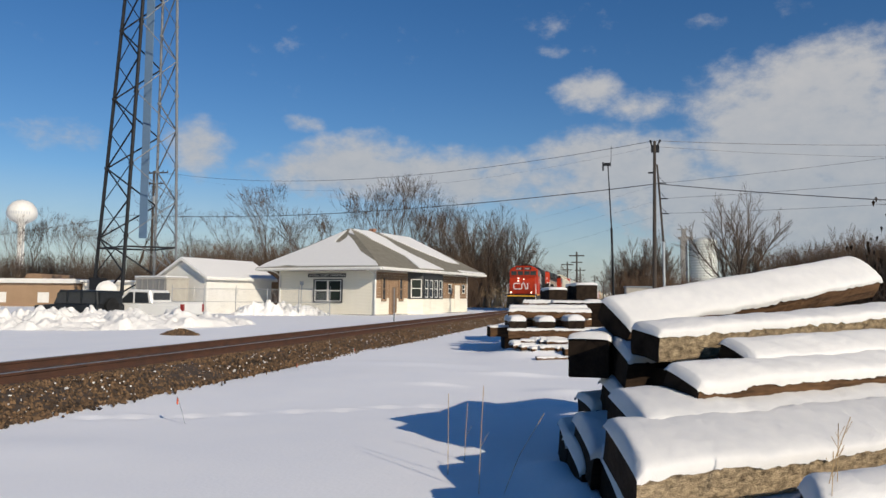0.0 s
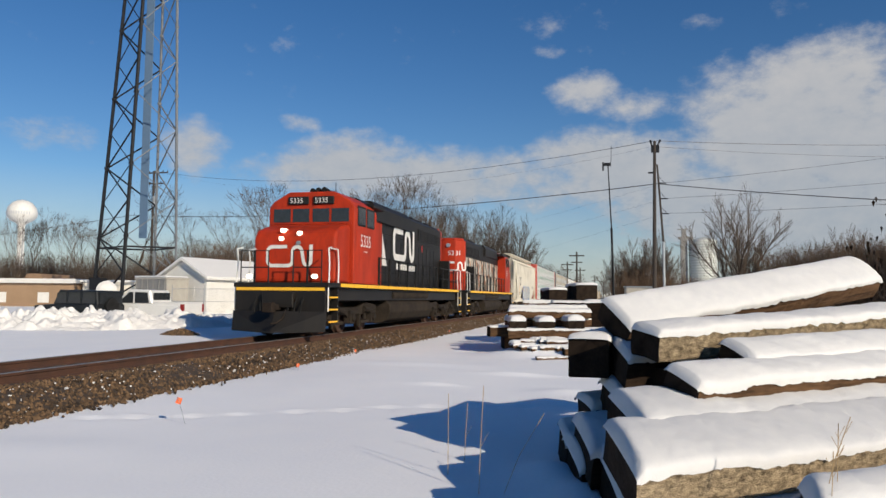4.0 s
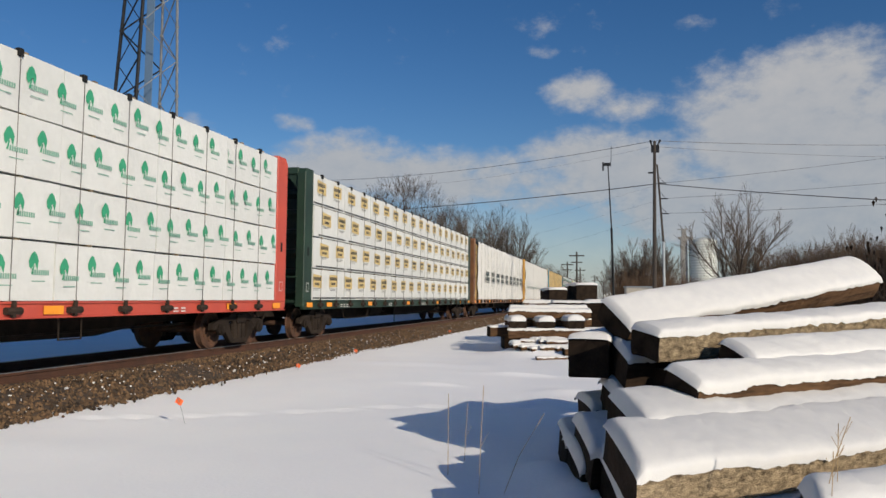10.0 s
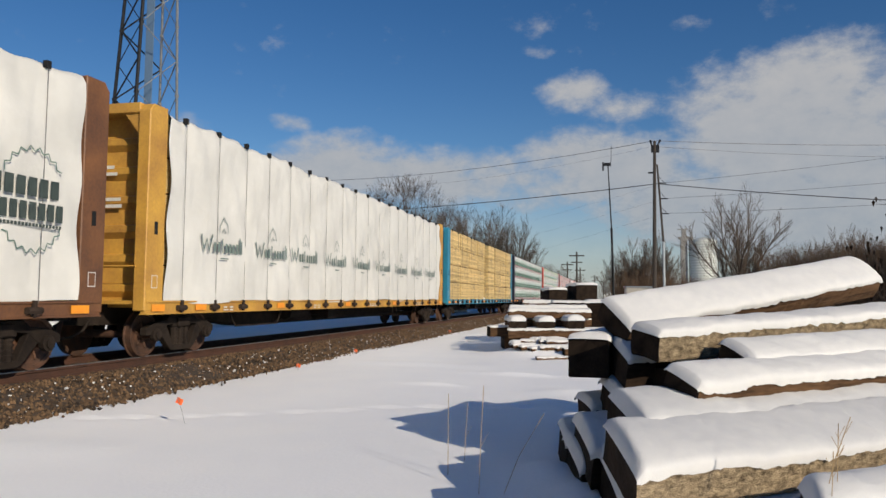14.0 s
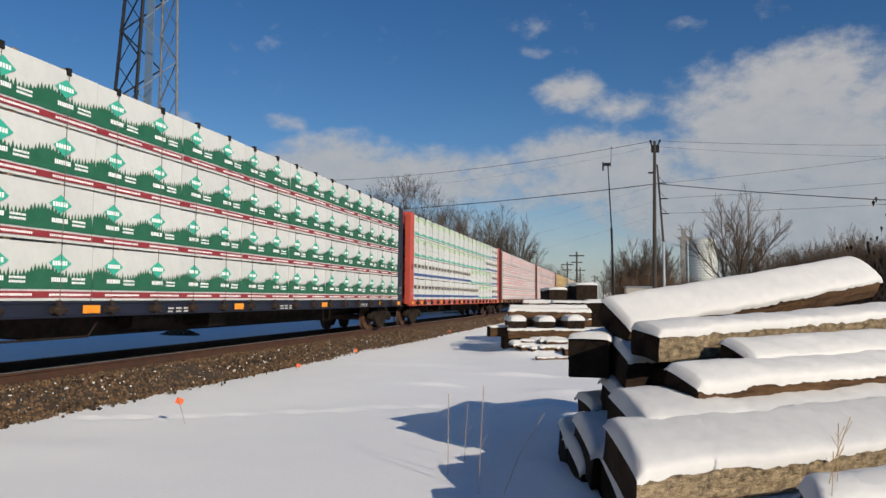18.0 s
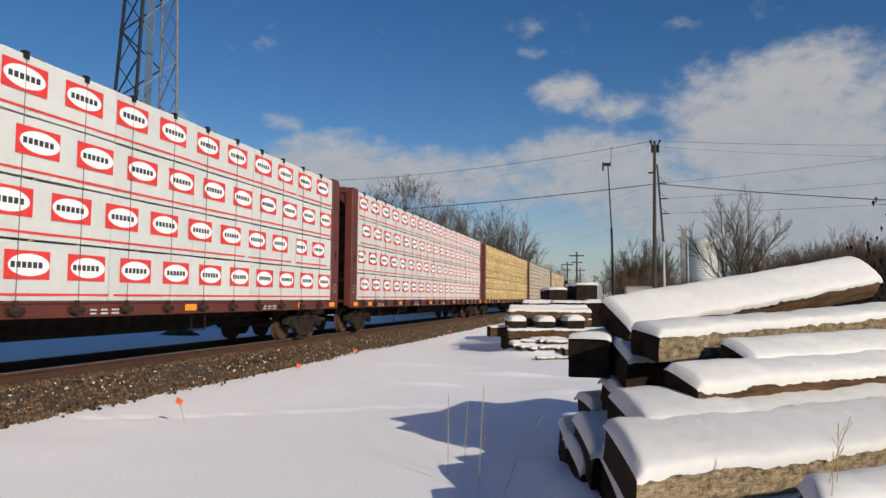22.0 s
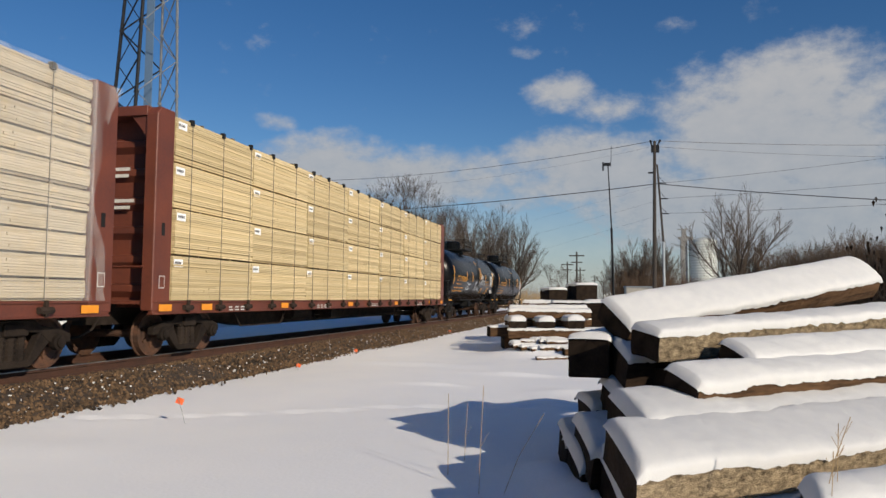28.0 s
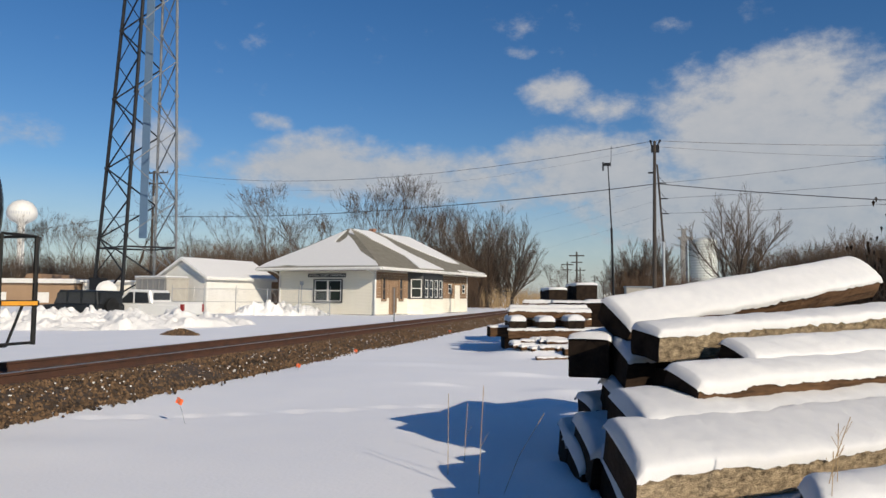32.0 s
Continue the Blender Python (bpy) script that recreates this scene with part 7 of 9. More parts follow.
for x in (-3.2, 0.6, 5.2):
    bm = B()
    bx(bm, x, x + 1.2, -0.05, 0.02, 0.6, 1.7)
    part("window", bm, "trim_white", yard)
bm = B()
bx(bm, 9.5, 16.5, 1, 8, 0, 2.9)
part("annex", bm, "worn_patch", yard)
bm = B()
bx(bm, 9.3, 16.7, 0.8, 8.2, 2.9, 3.1)
part("roof_snow", bm, "snow_cap", yard)
bm = B()
ext(bm, [(-2.1, 3.0), (0.6, 3.0), (0.0, 4.0), (-1.6, 4.0)], "y", 10, 18)
part("far_roof", bm, "old_wood", yard)


# ---- parked vehicles ----
M["car_black"] = mat("car_black", (0.012, 0.014, 0.016), (0.02, 0.022, 0.024), 0.35, scale=1, fine=6, bump=0.02, spec=0.25)
M["car_white"] = mat("car_white", (0.68, 0.68, 0.66), (0.60, 0.60, 0.58), 0.3, scale=1, fine=6, bump=0.02)
M["tail_red"] = mat("tail_red", (0.25, 0.015, 0.012), (0.2, 0.01, 0.008), 0.3, bump=0)


def car_wheels(car, length, base, r):
    bm = B()
    lathe(bm, [(r * 0.55, 0.0), (r * 0.95, 0.0), (r, 0.05), (r, 0.20), (r * 0.95, 0.24), (r * 0.5, 0.24)], 20, "x")
    tyre = as_mesh("tyre", bm, "black_part")
    bm = B()
    lathe(bm, [(0.03, 0.01), (r * 0.55, 0.03), (r * 0.60, 0.0)], 14, "x")
    rim = as_mesh("rim", bm, "galvanised")
    for sx in (-1, 1):
        for y in base:
            wh = part("wheel", tyre, None, car, at=pose(sx * 0.95, y, r, 0, 0, 0 if sx < 0 else 180))
            part("rim", rim, None, wh)


def pickup(at):
    car = thing("pickup_truck", at, "white crew-cab pickup truck parked behind a snow bank", "pickup truck")
    bm = B()
    ext(bm, [(-2.9, 0.5), (2.85, 0.5), (2.9, 1.15), (-1.0, 1.2), (-2.75, 1.15), (-2.95, 0.95)], "x", -0.98, 0.98)
    part("body", bm, "car_white", car, bevel=0.05)
    bm = B()
    ext(bm, [(-1.15, 1.15), (1.15, 1.15), (0.95, 1.88), (-0.25, 1.92)], "x", -0.86, 0.86)
    cb = part("cab", bm, "car_white", car, bevel=0.06)
    for sx in (-1, 1):
        for pts in ([(-0.85, 1.22), (0.0, 1.22), (0.0, 1.78), (-0.25, 1.78)], [(0.1, 1.22), (0.92, 1.22), (0.82, 1.76), (0.1, 1.78)]):
            bm = B()
            ext(bm, pts, "x", sx * 0.862, sx * 0.872)
            part("side_window", bm, "glass_dark", cb)
    bm = B()
    bx(bm, -0.7, 0.7, 1.06, 1.09, 1.3, 1.75)
    part("rear_window", bm, "glass_dark", cb)
    bm = B()
    bx(bm, -0.95, 0.95, 1.2, 2.85, 1.1, 1.28)
    bx(bm, -0.95, 0.95, 2.86, 2.92, 0.62, 1.26)
    part("tailgate", bm, "car_white", car, bevel=0.02)
    for sx in (-1, 1):
        bm = B()
        bx(bm, sx * 0.82, sx * 0.99, 2.80, 2.93, 0.78, 1.18)
        part("tail_light", bm, "tail_red", car)
    bm = B()
    bx(bm, -0.95, 0.95, 2.9, 3.02, 0.42, 0.62)
    part("bumper", bm, "galvanised", car, bevel=0.03)
    car_wheels(car, 5.8, (-1.85, 1.85), 0.40)


def jeep(at):
    car = thing("off_road_car", at, "black boxy off-road car parked behind a snow bank", "car")
    bm = B()
    ext(bm, [(-2.1, 0.55), (2.0, 0.55), (2.0, 1.15), (-1.0, 1.15), (-2.1, 1.08)], "x", -0.9, 0.9)
    part("body", bm, "car_black", car, bevel=0.04)
    bm = B()
    ext(bm, [(-0.95, 1.12), (1.98, 1.12), (1.90, 1.82), (-0.55, 1.86)], "x", -0.82, 0.82)
    cb = part("hard_top", bm, "car_black", car, bevel=0.05)
    for sx in (-1, 1):
        for a, b in ((-0.75, -0.05), (0.05, 0.85), (0.98, 1.80)):
            bm = B()
            ext(bm, [(a, 1.2), (b, 1.2), (b, 1.72), (a + 0.12, 1.72)], "x", sx * 0.822, sx * 0.83)
            part("side_window", bm, "glass_dark", cb)
    bm = B()
    bx(bm, -0.7, 0.7, 1.97, 1.99, 1.2, 1.72)
    part("rear_window", bm, "glass_dark", cb)
    bm = B()
    lathe(bm, [(0.05, 0.0), (0.36, 0.0), (0.40, 0.05), (0.40, 0.2), (0.05, 0.2)], 20, "y")
    part("spare_wheel", bm, "black_part", car, at=pose(0.1, 2.02, 1.05))
    car_wheels(car, 4.2, (-1.3, 1.3), 0.38)


pickup(pose(-24.2, 33.95, 0.0, 0, 0, -89.6))
jeep(pose(-26.3, 31.84, 0.0, 0, 0, -97.5))

# ---- chain-link fence ----
fence = thing("chain_link_fence", pose(-26.3, 47.3, 0.2, 0, 0, 18), "galvanised chain-link fence with thin posts", "fence")
fp = B()
cy(fp, (0, 0, 0), (0, 0, 1.95), 0.03)
pipe(fp, [(0, 0, 1.95), (0.05, -0.15, 2.15)], 0.015)
_fp = as_mesh("post", fp, "galvanised")
for k in range(-2, 4):
    part("post", _fp, None, fence, at=pose(k * 2.2, 0, 0))
bm = B()
for z in (0.1, 1.0, 1.9):
    pipe(bm, [(-4.4, 0, z), (6.6, 0, z)], 0.014, 5)
part("rail", bm, "galvanised", fence)
bm = B()
for k in range(92):
    x = -4.4 + k * 0.12
    pipe(bm, [(x, 0.01, 0.1), (min(6.6, x + 1.8), 0.01, 1.9)], 0.003, 3)
    pipe(bm, [(x, -0.01, 1.9), (min(6.6, x + 1.8), -0.01, 0.1)], 0.003, 3)
tagged(part("wire_mesh", bm, "galvanised", fence), kind="stuff")


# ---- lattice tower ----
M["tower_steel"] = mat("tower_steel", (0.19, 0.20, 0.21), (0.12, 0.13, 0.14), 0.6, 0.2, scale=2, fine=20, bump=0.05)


def lattice_tower():
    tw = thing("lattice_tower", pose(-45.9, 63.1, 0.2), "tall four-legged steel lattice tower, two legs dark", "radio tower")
    # legs at the corners of a square set on edge to the viewer, tapering upward
    right, ahead = Vector((0.9728, 0.2316, 0)), Vector((-0.2316, 0.9728, 0))
    feet = [right * a + ahead * b for a, b in ((-4.70, 1.0), (-0.10, -3.0), (0.55, 3.0), (4.34, -1.0))]

    def at(k, z):
        s = 1.0 - z / 86.0
        return Vector((feet[k].x * s + 0.0185 * z, feet[k].y * s + 0.0044 * z, z))

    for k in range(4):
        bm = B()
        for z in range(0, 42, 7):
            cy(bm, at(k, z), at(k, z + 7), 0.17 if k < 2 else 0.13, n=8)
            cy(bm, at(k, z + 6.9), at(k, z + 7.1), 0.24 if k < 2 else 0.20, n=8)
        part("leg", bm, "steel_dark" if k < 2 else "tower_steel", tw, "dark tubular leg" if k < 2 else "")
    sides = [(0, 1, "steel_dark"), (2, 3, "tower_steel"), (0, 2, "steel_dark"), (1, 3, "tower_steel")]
    n = 12
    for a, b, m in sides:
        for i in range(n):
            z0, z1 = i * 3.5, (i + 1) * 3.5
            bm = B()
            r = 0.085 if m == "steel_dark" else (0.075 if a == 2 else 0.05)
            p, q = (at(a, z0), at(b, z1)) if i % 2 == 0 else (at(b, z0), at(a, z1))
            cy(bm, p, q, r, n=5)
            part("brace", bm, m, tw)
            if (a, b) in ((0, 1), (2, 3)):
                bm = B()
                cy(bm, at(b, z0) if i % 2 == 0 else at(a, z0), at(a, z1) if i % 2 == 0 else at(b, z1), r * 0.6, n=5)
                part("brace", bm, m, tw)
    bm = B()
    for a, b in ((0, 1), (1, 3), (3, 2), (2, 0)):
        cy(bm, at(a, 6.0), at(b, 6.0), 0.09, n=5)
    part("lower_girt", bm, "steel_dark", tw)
    bm = B()
    bx(bm, -0.10, 0.75, 0.30, 0.42, 7.0, 42)
    part("cable_duct", bm, mat("cable_duct", (0.10, 0.165, 0.26), (0.08, 0.14, 0.22), 0.6, bump=0), tw, "pale blue-grey cable duct")
    bm = B()
    bx(bm, -3.2, -1.9, -2.6, -1.7, 1.0, 3.0)
    part("ground_cabinet", bm, "steel_dark", tw)
    return tw


lattice_tower()

# ---- water tower ----
wt = thing("water_tower", pose(-252, 267, -0.5), "white single-pedestal water tower with a round tank", "water tower")
bm = B()
lathe(bm, [(3.0, 0), (1.5, 4.0), (1.42, 31.4), (2.2, 32.6), (4.5, 33.9), (5.8, 35.4), (6.15, 37), (5.6, 39.4), (4.1, 41.4), (2.1, 42.5), (0.3, 42.9)], 28)
part("tank", bm, "white_paint", wt, smooth=True)
bm = B()
for i in range(11):
    a0 = radians(-118 + i * 9.5)
    p = [Vector((6.22 * math.cos(a0 + d), 6.22 * math.sin(a0 + d), z)) for d, z in ((0, 36.2), (0.10, 36.2), (0.10, 37.5), (0, 37.5))]
    bm.faces.new([bm.verts.new(q) for q in p])
tagged(part("painted_name", bm, "ink_grey", wt, "grey painted band of letters"), kind="stuff")
bm = B()
cy(bm, (1.75, -1.0, 2), (1.75, -1.0, 31), 0.15, n=5)
part("ladder", bm, "galvanised", wt)

# ---- poles, mast and wires ----
M["pole_wood"] = mat("pole_wood", (0.05, 0.04, 0.033), (0.03, 0.024, 0.02), 0.9, scale=3, fine=20, stretch=(3, 3, 0.3))
POLE = Vector((2.36, 50.9, 0))
p1 = thing("utility_pole", pose(*POLE), "tall dark wooden utility pole with insulators", "utility pole", "utility poles")
bm = B()
cy(bm, (0, 0, -0.2), (0.12, 0, 12.25), 0.15, 0.10, 10)
part("pole", bm, "pole_wood", p1)
bm = B()
bx(bm, -0.12, 0.42, -0.06, 0.06, 11.5, 12.0)
for x in (-0.22, 0.44):
    cy(bm, (x * 0.6 + 0.06, 0, 12.0), (x + 0.06, 0, 12.35), 0.05, 0.07, 8)
part("insulator", bm, "steel_dark", p1)
bm = B()
bx(bm, -0.32, 0.1, -0.05, 0.05, 10.08, 10.18)
part("bracket", bm, "steel_dark", p1)
p2 = thing("utility_pole", pose(3.55, 60.6, 0), "slender pole with three side brackets, pale below", "utility pole", "utility poles")
bm = B()
cy(bm, (0, 0, 6.2), (-0.42, 0, 12.4), 0.09, 0.07, 8)
part("pole", bm, "pole_wood", p2)
bm = B()
cy(bm, (0.06, 0, -0.2), (0, 0, 6.2), 0.11, 0.095, 8)
part("lower_pole", bm, "galvanised", p2, "pale metal sleeve")
for z in (10.9, 9.65, 8.45):
    bm = B()
    x0 = -0.42 * (z - 6.2) / 6.2
    pipe(bm, [(x0, 0, z + 0.55), (x0 + 0.45, 0, z)], 0.02, 5)
    pipe(bm, [(x0, 0, z), (x0 + 0.6, 0, z - 0.02)], 0.045, 6)
    part("side_bracket", bm, "steel_dark", p2)
ms = thing("antenna_mast", pose(-0.2, 47.3, 0), "thin dark antenna mast with a small head", "mast")
bm = B()
cy(bm, (0, 0, -0.2), (-0.16, 0, 6.1), 0.085, 0.07, 8)
cy(bm, (-0.16, 0, 6.1), (-0.36, 0, 10.2), 0.045, 0.035, 8)
part("pole", bm, "steel_dark", ms)
bm = B()
bx(bm, -0.68, -0.20, -0.04, 0.04, 10.05, 10.25)
cy(bm, (-0.66, 0, 9.75), (-0.66, 0, 10.3), 0.05, n=6)
cy(bm, (-0.18, 0, 10.0), (-0.14, 0, 11.3), 0.018, n=5)
part("head", bm, "steel_dark", ms)
p3 = thing("utility_pole", pose(-54.2, 77.2, 0), "wooden utility pole with crossarms and a transformer", "utility pole", "utility poles")
bm = B()
cy(bm, (0, 0, 0), (0, 0, 16.5), 0.19, 0.13, 8)
part("pole", bm, "pole_wood", p3)
for z, w in ((16.2, 1.9), (14.9, 1.5)):
    bm = B()
    bx(bm, -w * 0.75, w, -0.06, 0.06, z, z + 0.14)
    for k in (-0.7, -0.35, 0.3, 0.65, 0.95):
        cy(bm, (w * k, 0, z + 0.14), (w * k, 0, z + 0.34), 0.06, n=6)
    part("crossarm", bm, "pole_wood", p3)
bm = B()
cy(bm, (0.35, -0.2, 12.2), (0.35, -0.2, 13.4), 0.28, n=12)
part("transformer", bm, "galvanised", p3)


def wire(name, a, b, sag, r=0.022, label="dark overhead power line"):
    bm = B()
    a, b = Vector(a), Vector(b)
    pts = []
    for i in range(25):
        t = i / 24
        p = a.lerp(b, t)
        p.z -= sag * 4 * t * (1 - t)
        pts.append(p)
    pipe(bm, pts, r, 4)
    return one(name, bm, "wire", pose(0, 0, 0), label, "power line", "overhead wires")


wire("power_line", (2.5, 50.9, 12.3), (-54.2, 77.2, 16.5), 1.9, 0.018)
wire("power_line", (2.5, 50.9, 11.95), (-53.2, 77.2, 16.3), 2.6, 0.005)
wire("power_line", (2.4, 50.9, 9.35), (-51.6, 69.9, 10.3), 0.9, 0.034)
wire("power_line", (-51.6, 69.9, 10.3), (-66.0, 50.0, 5.0), 0.2, 0.034)
wire("power_line", (2.5, 50.9, 12.3), (62.0, 78.0, 18.2), 1.3, 0.018)
wire("power_line", (2.5, 50.9, 11.9), (62.0, 78.0, 17.0), 1.6, 0.012)
wire("power_line", (2.4, 50.9, 9.4), (28.0, 38.0, 5.5), 0.35, 0.032)
wire("power_line", (3.75, 60.6, 10.9), (62.0, 60.0, 19.0), 1.0, 0.016)
wire("power_line", (3.75, 60.6, 9.65), (62.0, 60.0, 15.5), 1.0, 0.016)
wire("power_line", (3.75, 60.6, 8.45), (62.0, 60.0, 12.5), 0.9, 0.016)
for z0, z1 in ((10.9, 9.1), (9.65, 6.8), (8.45, 3.9)):
    wire("power_line", (3.75, 60.6, z0), (-30.0, 112.0, z1), 0.1, 0.005)
for x, y, h in ((-12.5, 190, 11), (-10.5, 215, 10.5), (-8.0, 150, 11.0), (-9, 300, 11), (-7, 380, 11)):
    fpz = thing("utility_pole", pose(x, y, 0), "distant wooden utility pole beside the line", "utility pole", "utility poles")
    bm = B()
    cy(bm, (0, 0, 0), (0, 0, h), 0.22, 0.16, 6)
    part("pole", bm, "pole_wood", fpz)
    bm = B()
    bx(bm, -1.5, 1.5, -0.08, 0.08, h - 0.9, h - 0.65)
    bx(bm, -1.1, 1.1, -0.08, 0.08, h - 2.2, h - 2.0)
    part("crossarm", bm, "pole_wood", fpz)

# ---- silo and far sheds ----
M["silo_metal"] = mat("silo_metal", (0.54, 0.55, 0.50), (0.40, 0.42, 0.39), 0.6, 0.1, scale=0.15, fine=3, bump=0)
si = thing("grain_silo", pose(35.0, 325, 0), "round corrugated grain silo beside a conveyor tower", "silo")
bm = B()
prof = []
for k in range(24):
    prof += [(5.6, k * 1.1), (5.75, k * 1.1 + 0.55)]
prof += [(5.6, 26.4), (0.4, 27.8)]
lathe(bm, prof, 28)
part("bin", bm, "silo_metal", si)
bm = B()
bx(bm, -9.0, -6.4, -1.5, 1.5, 0, 27)
bx(bm, -10, -4, -1.5, 1.5, 27, 28.0)
bx(bm, -8.6, -6.8, -1, 1, 28, 31)
bx(bm, -10.2, -6.0, -0.6, 0.6, 31, 31.4)
part("conveyor_tower", bm, "cabinet_grey", si)
gs = thing("relay_hut", pose(1.1, 98, 0, 0, 0, 5), "small grey metal hut with a white notice", "hut")
bm = B()
bx(bm, 0, 3.4, 0, 3, 0, 3.15)
part("body", bm, "cabinet_pale", gs, bevel=0.03)
bm = B()
bx(bm, -0.15, 3.55, -0.2, 3.2, 3.15, 3.28)
part("roof", bm, "galvanised", gs)
bm = B()
bx(bm, 0.5, 1.1, -0.04, 0, 1.9, 2.5)
part("notice", bm, "white_paint", gs)
for k, (x, y, w, h, m) in enumerate(((-8, 420, 9, 5, "white_paint"), (4, 520, 14, 6, "worn_patch"), (-17, 260, 4, 3.2, "white_paint"))):
    fb = thing("far_shed", pose(x, y, 0), "pale far farm building beyond the line", "building")
    bm = B()
    ext(bm, [(0, 0), (w, 0), (w, h * 0.7), (w / 2, h), (0, h * 0.7)], "y", 0, 8)
    part("wall", bm, m, fb)
    bm = B()
    ext(bm, [(-0.3, h * 0.7), (w / 2, h + 0.05), (w + 0.3, h * 0.7), (w / 2, h + 0.3)], "y", -0.3, 8.3)
    part("roof", bm, "snow_cap", fb)

# ---- trees: bare winter crowns ----


def sticks_mesh(name, segs, material, n=3):
    """Tapered sticks in one mesh, from (start, end, radius, end radius)."""
    a = np.array([s[0] for s in segs], float)
    b = np.array([s[1] for s in segs], float)
    ra, rb = np.array([s[2] for s in segs])[:, None], np.array([s[3] for s in segs])[:, None]
    d = b - a
    d /= np.linalg.norm(d, axis=1, keepdims=True) + 1e-9
    ref = np.where(np.abs(d[:, 2:3]) > 0.9, np.array([[1.0, 0, 0]]), np.array([[0, 0, 1.0]]))
    u = np.cross(d, ref)
    u /= np.linalg.norm(u, axis=1, keepdims=True) + 1e-9
    v = np.cross(d, u)
    ring = []
    for p, r in ((a, ra), (b, rb)):
        for i in range(n):
            t = 2 * math.pi * i / n
            ring.append(p + r * (u * math.cos(t) + v * math.sin(t)))
    V = np.stack(ring, 1).reshape(-1, 3)
    k = len(segs)
    base = np.arange(k)[:, None] * 2 * n
    F = []
    for i in range(n):
        j = (i + 1) % n
        F.append(np.concatenate([base + i, base + j, base + n + j, base + n + i], 1))
    F = np.stack(F, 1).reshape(-1, 4)
    me = bpy.data.meshes.new(name)
    me.from_pydata(V.tolist(), [], F.tolist())
    me.materials.append(M[material])
    return me


def grow(seed, height, fork=0.3, spread=32, depth=6, stems=1, rise=0.0, thick=0.018):
    rng = random.Random(seed)
    trunk, crown = [], []

    def branch(p, d, length, r, level):
        steps = 3 if level < 3 else 2
        for s in range(steps):
            d = (d + Vector((rng.gauss(0, 0.05), rng.gauss(0, 0.05), rng.gauss(0.10 + rise, 0.04)))).normalized()
            q = p + d * (length / steps)
            r2 = r * (0.90 if s < steps - 1 else 0.80)
            (trunk if level == 0 else crown).append((tuple(p), tuple(q), r, r2))
            p, r = q, r2
            if level >= 2 and level < depth and rng.random() < 0.6:
                side = turn(d, rng.uniform(30, 60), rng)
                branch(p, side, length * rng.uniform(0.35, 0.65), r * 0.5, max(level + 2, depth - 1))
        if level >= depth:
            return
        for k in range(3 if rng.random() < 0.55 else 2):
            branch(p, turn(d, rng.uniform(0.5, 1.2) * spread, rng), length * rng.uniform(0.62, 0.88), max(0.014, r * rng.uniform(0.60, 0.78)), level + 1)

    def turn(d, deg, rng):
        axis = d.orthogonal().normalized()
        axis.rotate(Matrix.Rotation(rng.uniform(0, 2 * math.pi), 3, d))
        e = d.copy()
        e.rotate(Matrix.Rotation(radians(deg), 3, axis))
        e.z = max(e.z, -0.15)
        return e.normalized()

    for s in range(stems):
        d = Vector((rng.gauss(0, 0.04 if stems == 1 else 0.22), rng.gauss(0, 0.04 if stems == 1 else 0.22), 1)).normalized()
        branch(Vector((rng.gauss(0, 0.15 * (stems > 1)), rng.gauss(0, 0.15 * (stems > 1)), -0.1)), d, height * fork, height * thick, 0)
    top = max(s[1][2] for s in crown)
    k = height / top
    sc = lambda L: [(tuple(c * k for c in a), tuple(c * k for c in b), r, q) for a, b, r, q in L]
    return sticks_mesh("trunk", sc(trunk), "bark", 7), sticks_mesh("crown", sc(crown), "twig", 3), len(crown)


TREES = []
for _s, _a in ((1, dict(height=18, fork=0.28, spread=27, thick=0.017, depth=6)), (2, dict(height=18, fork=0.22, spread=29, thick=0.018, depth=6)), (3, dict(height=18, fork=0.34, spread=25, thick=0.016, depth=6)), (5, dict(height=18, fork=0.22, spread=26, stems=2, depth=6, thick=0.015)), (8, dict(height=12, fork=0.15, spread=31, stems=2, depth=7, thick=0.013, rise=0.0))):
    TREES.append(grow(_s, **_a))


def bushy(seed, height, limbs=10, wide=50):
    """A low-forking tree: curved limbs to a rounded crown, each with rows of side shoots and fine twigs."""
    rng = random.Random(seed)
    trunk, crown = [], []
    base = height * 0.14
    trunk.append(((0, 0, -0.1), (0.02, 0.01, base), height * 0.021, height * 0.017))

    def shoot(p, d, length, r, level):
        steps = (9, 5, 3)[level]
        for k in range(steps):
            d = (d + Vector((rng.gauss(0, 0.07), rng.gauss(0, 0.07), rng.gauss(0.05, 0.05)))).normalized()
            q = p + d * (length / steps)
            r2 = max(0.009, r * (1 - 0.75 / steps))
            crown.append((tuple(p), tuple(q), r, r2))
            p, r = q, r2
            t = (k + 1) / steps
            if level < 2 and t > 0.22:
                for _ in range(3):
                    side = d.orthogonal().normalized()
                    side.rotate(Matrix.Rotation(rng.uniform(0, 2 * math.pi), 3, d))
                    shoot(p, (d + side * rng.uniform(0.5, 0.9) + Vector((0, 0, 0.25))).normalized(), length * (0.50 - 0.26 * t) * rng.uniform(0.7, 1.15), max(0.011, r * 0.5), level + 1)

    for k in range(limbs):
        a, lean = 2.4 * k + rng.uniform(-0.3, 0.3), radians(wide * math.sqrt((k + 0.3) / limbs))
        d = Vector((math.sin(lean) * math.cos(a), math.sin(lean) * math.sin(a), math.cos(lean)))
        shoot(Vector((0.02, 0.01, base * rng.uniform(0.6, 1.0))), d, height * (0.76 - 0.24 * lean), height * 0.0095, 0)
    top = max(c[1][2] for c in crown)
    f = height / top
    fit = lambda L: [(tuple(c * f for c in a), tuple(c * f for c in b), r, q) for a, b, r, q in L]
    return sticks_mesh("trunk", fit(trunk), "bark", 7), sticks_mesh("crown", fit(crown), "twig", 3), len(crown)


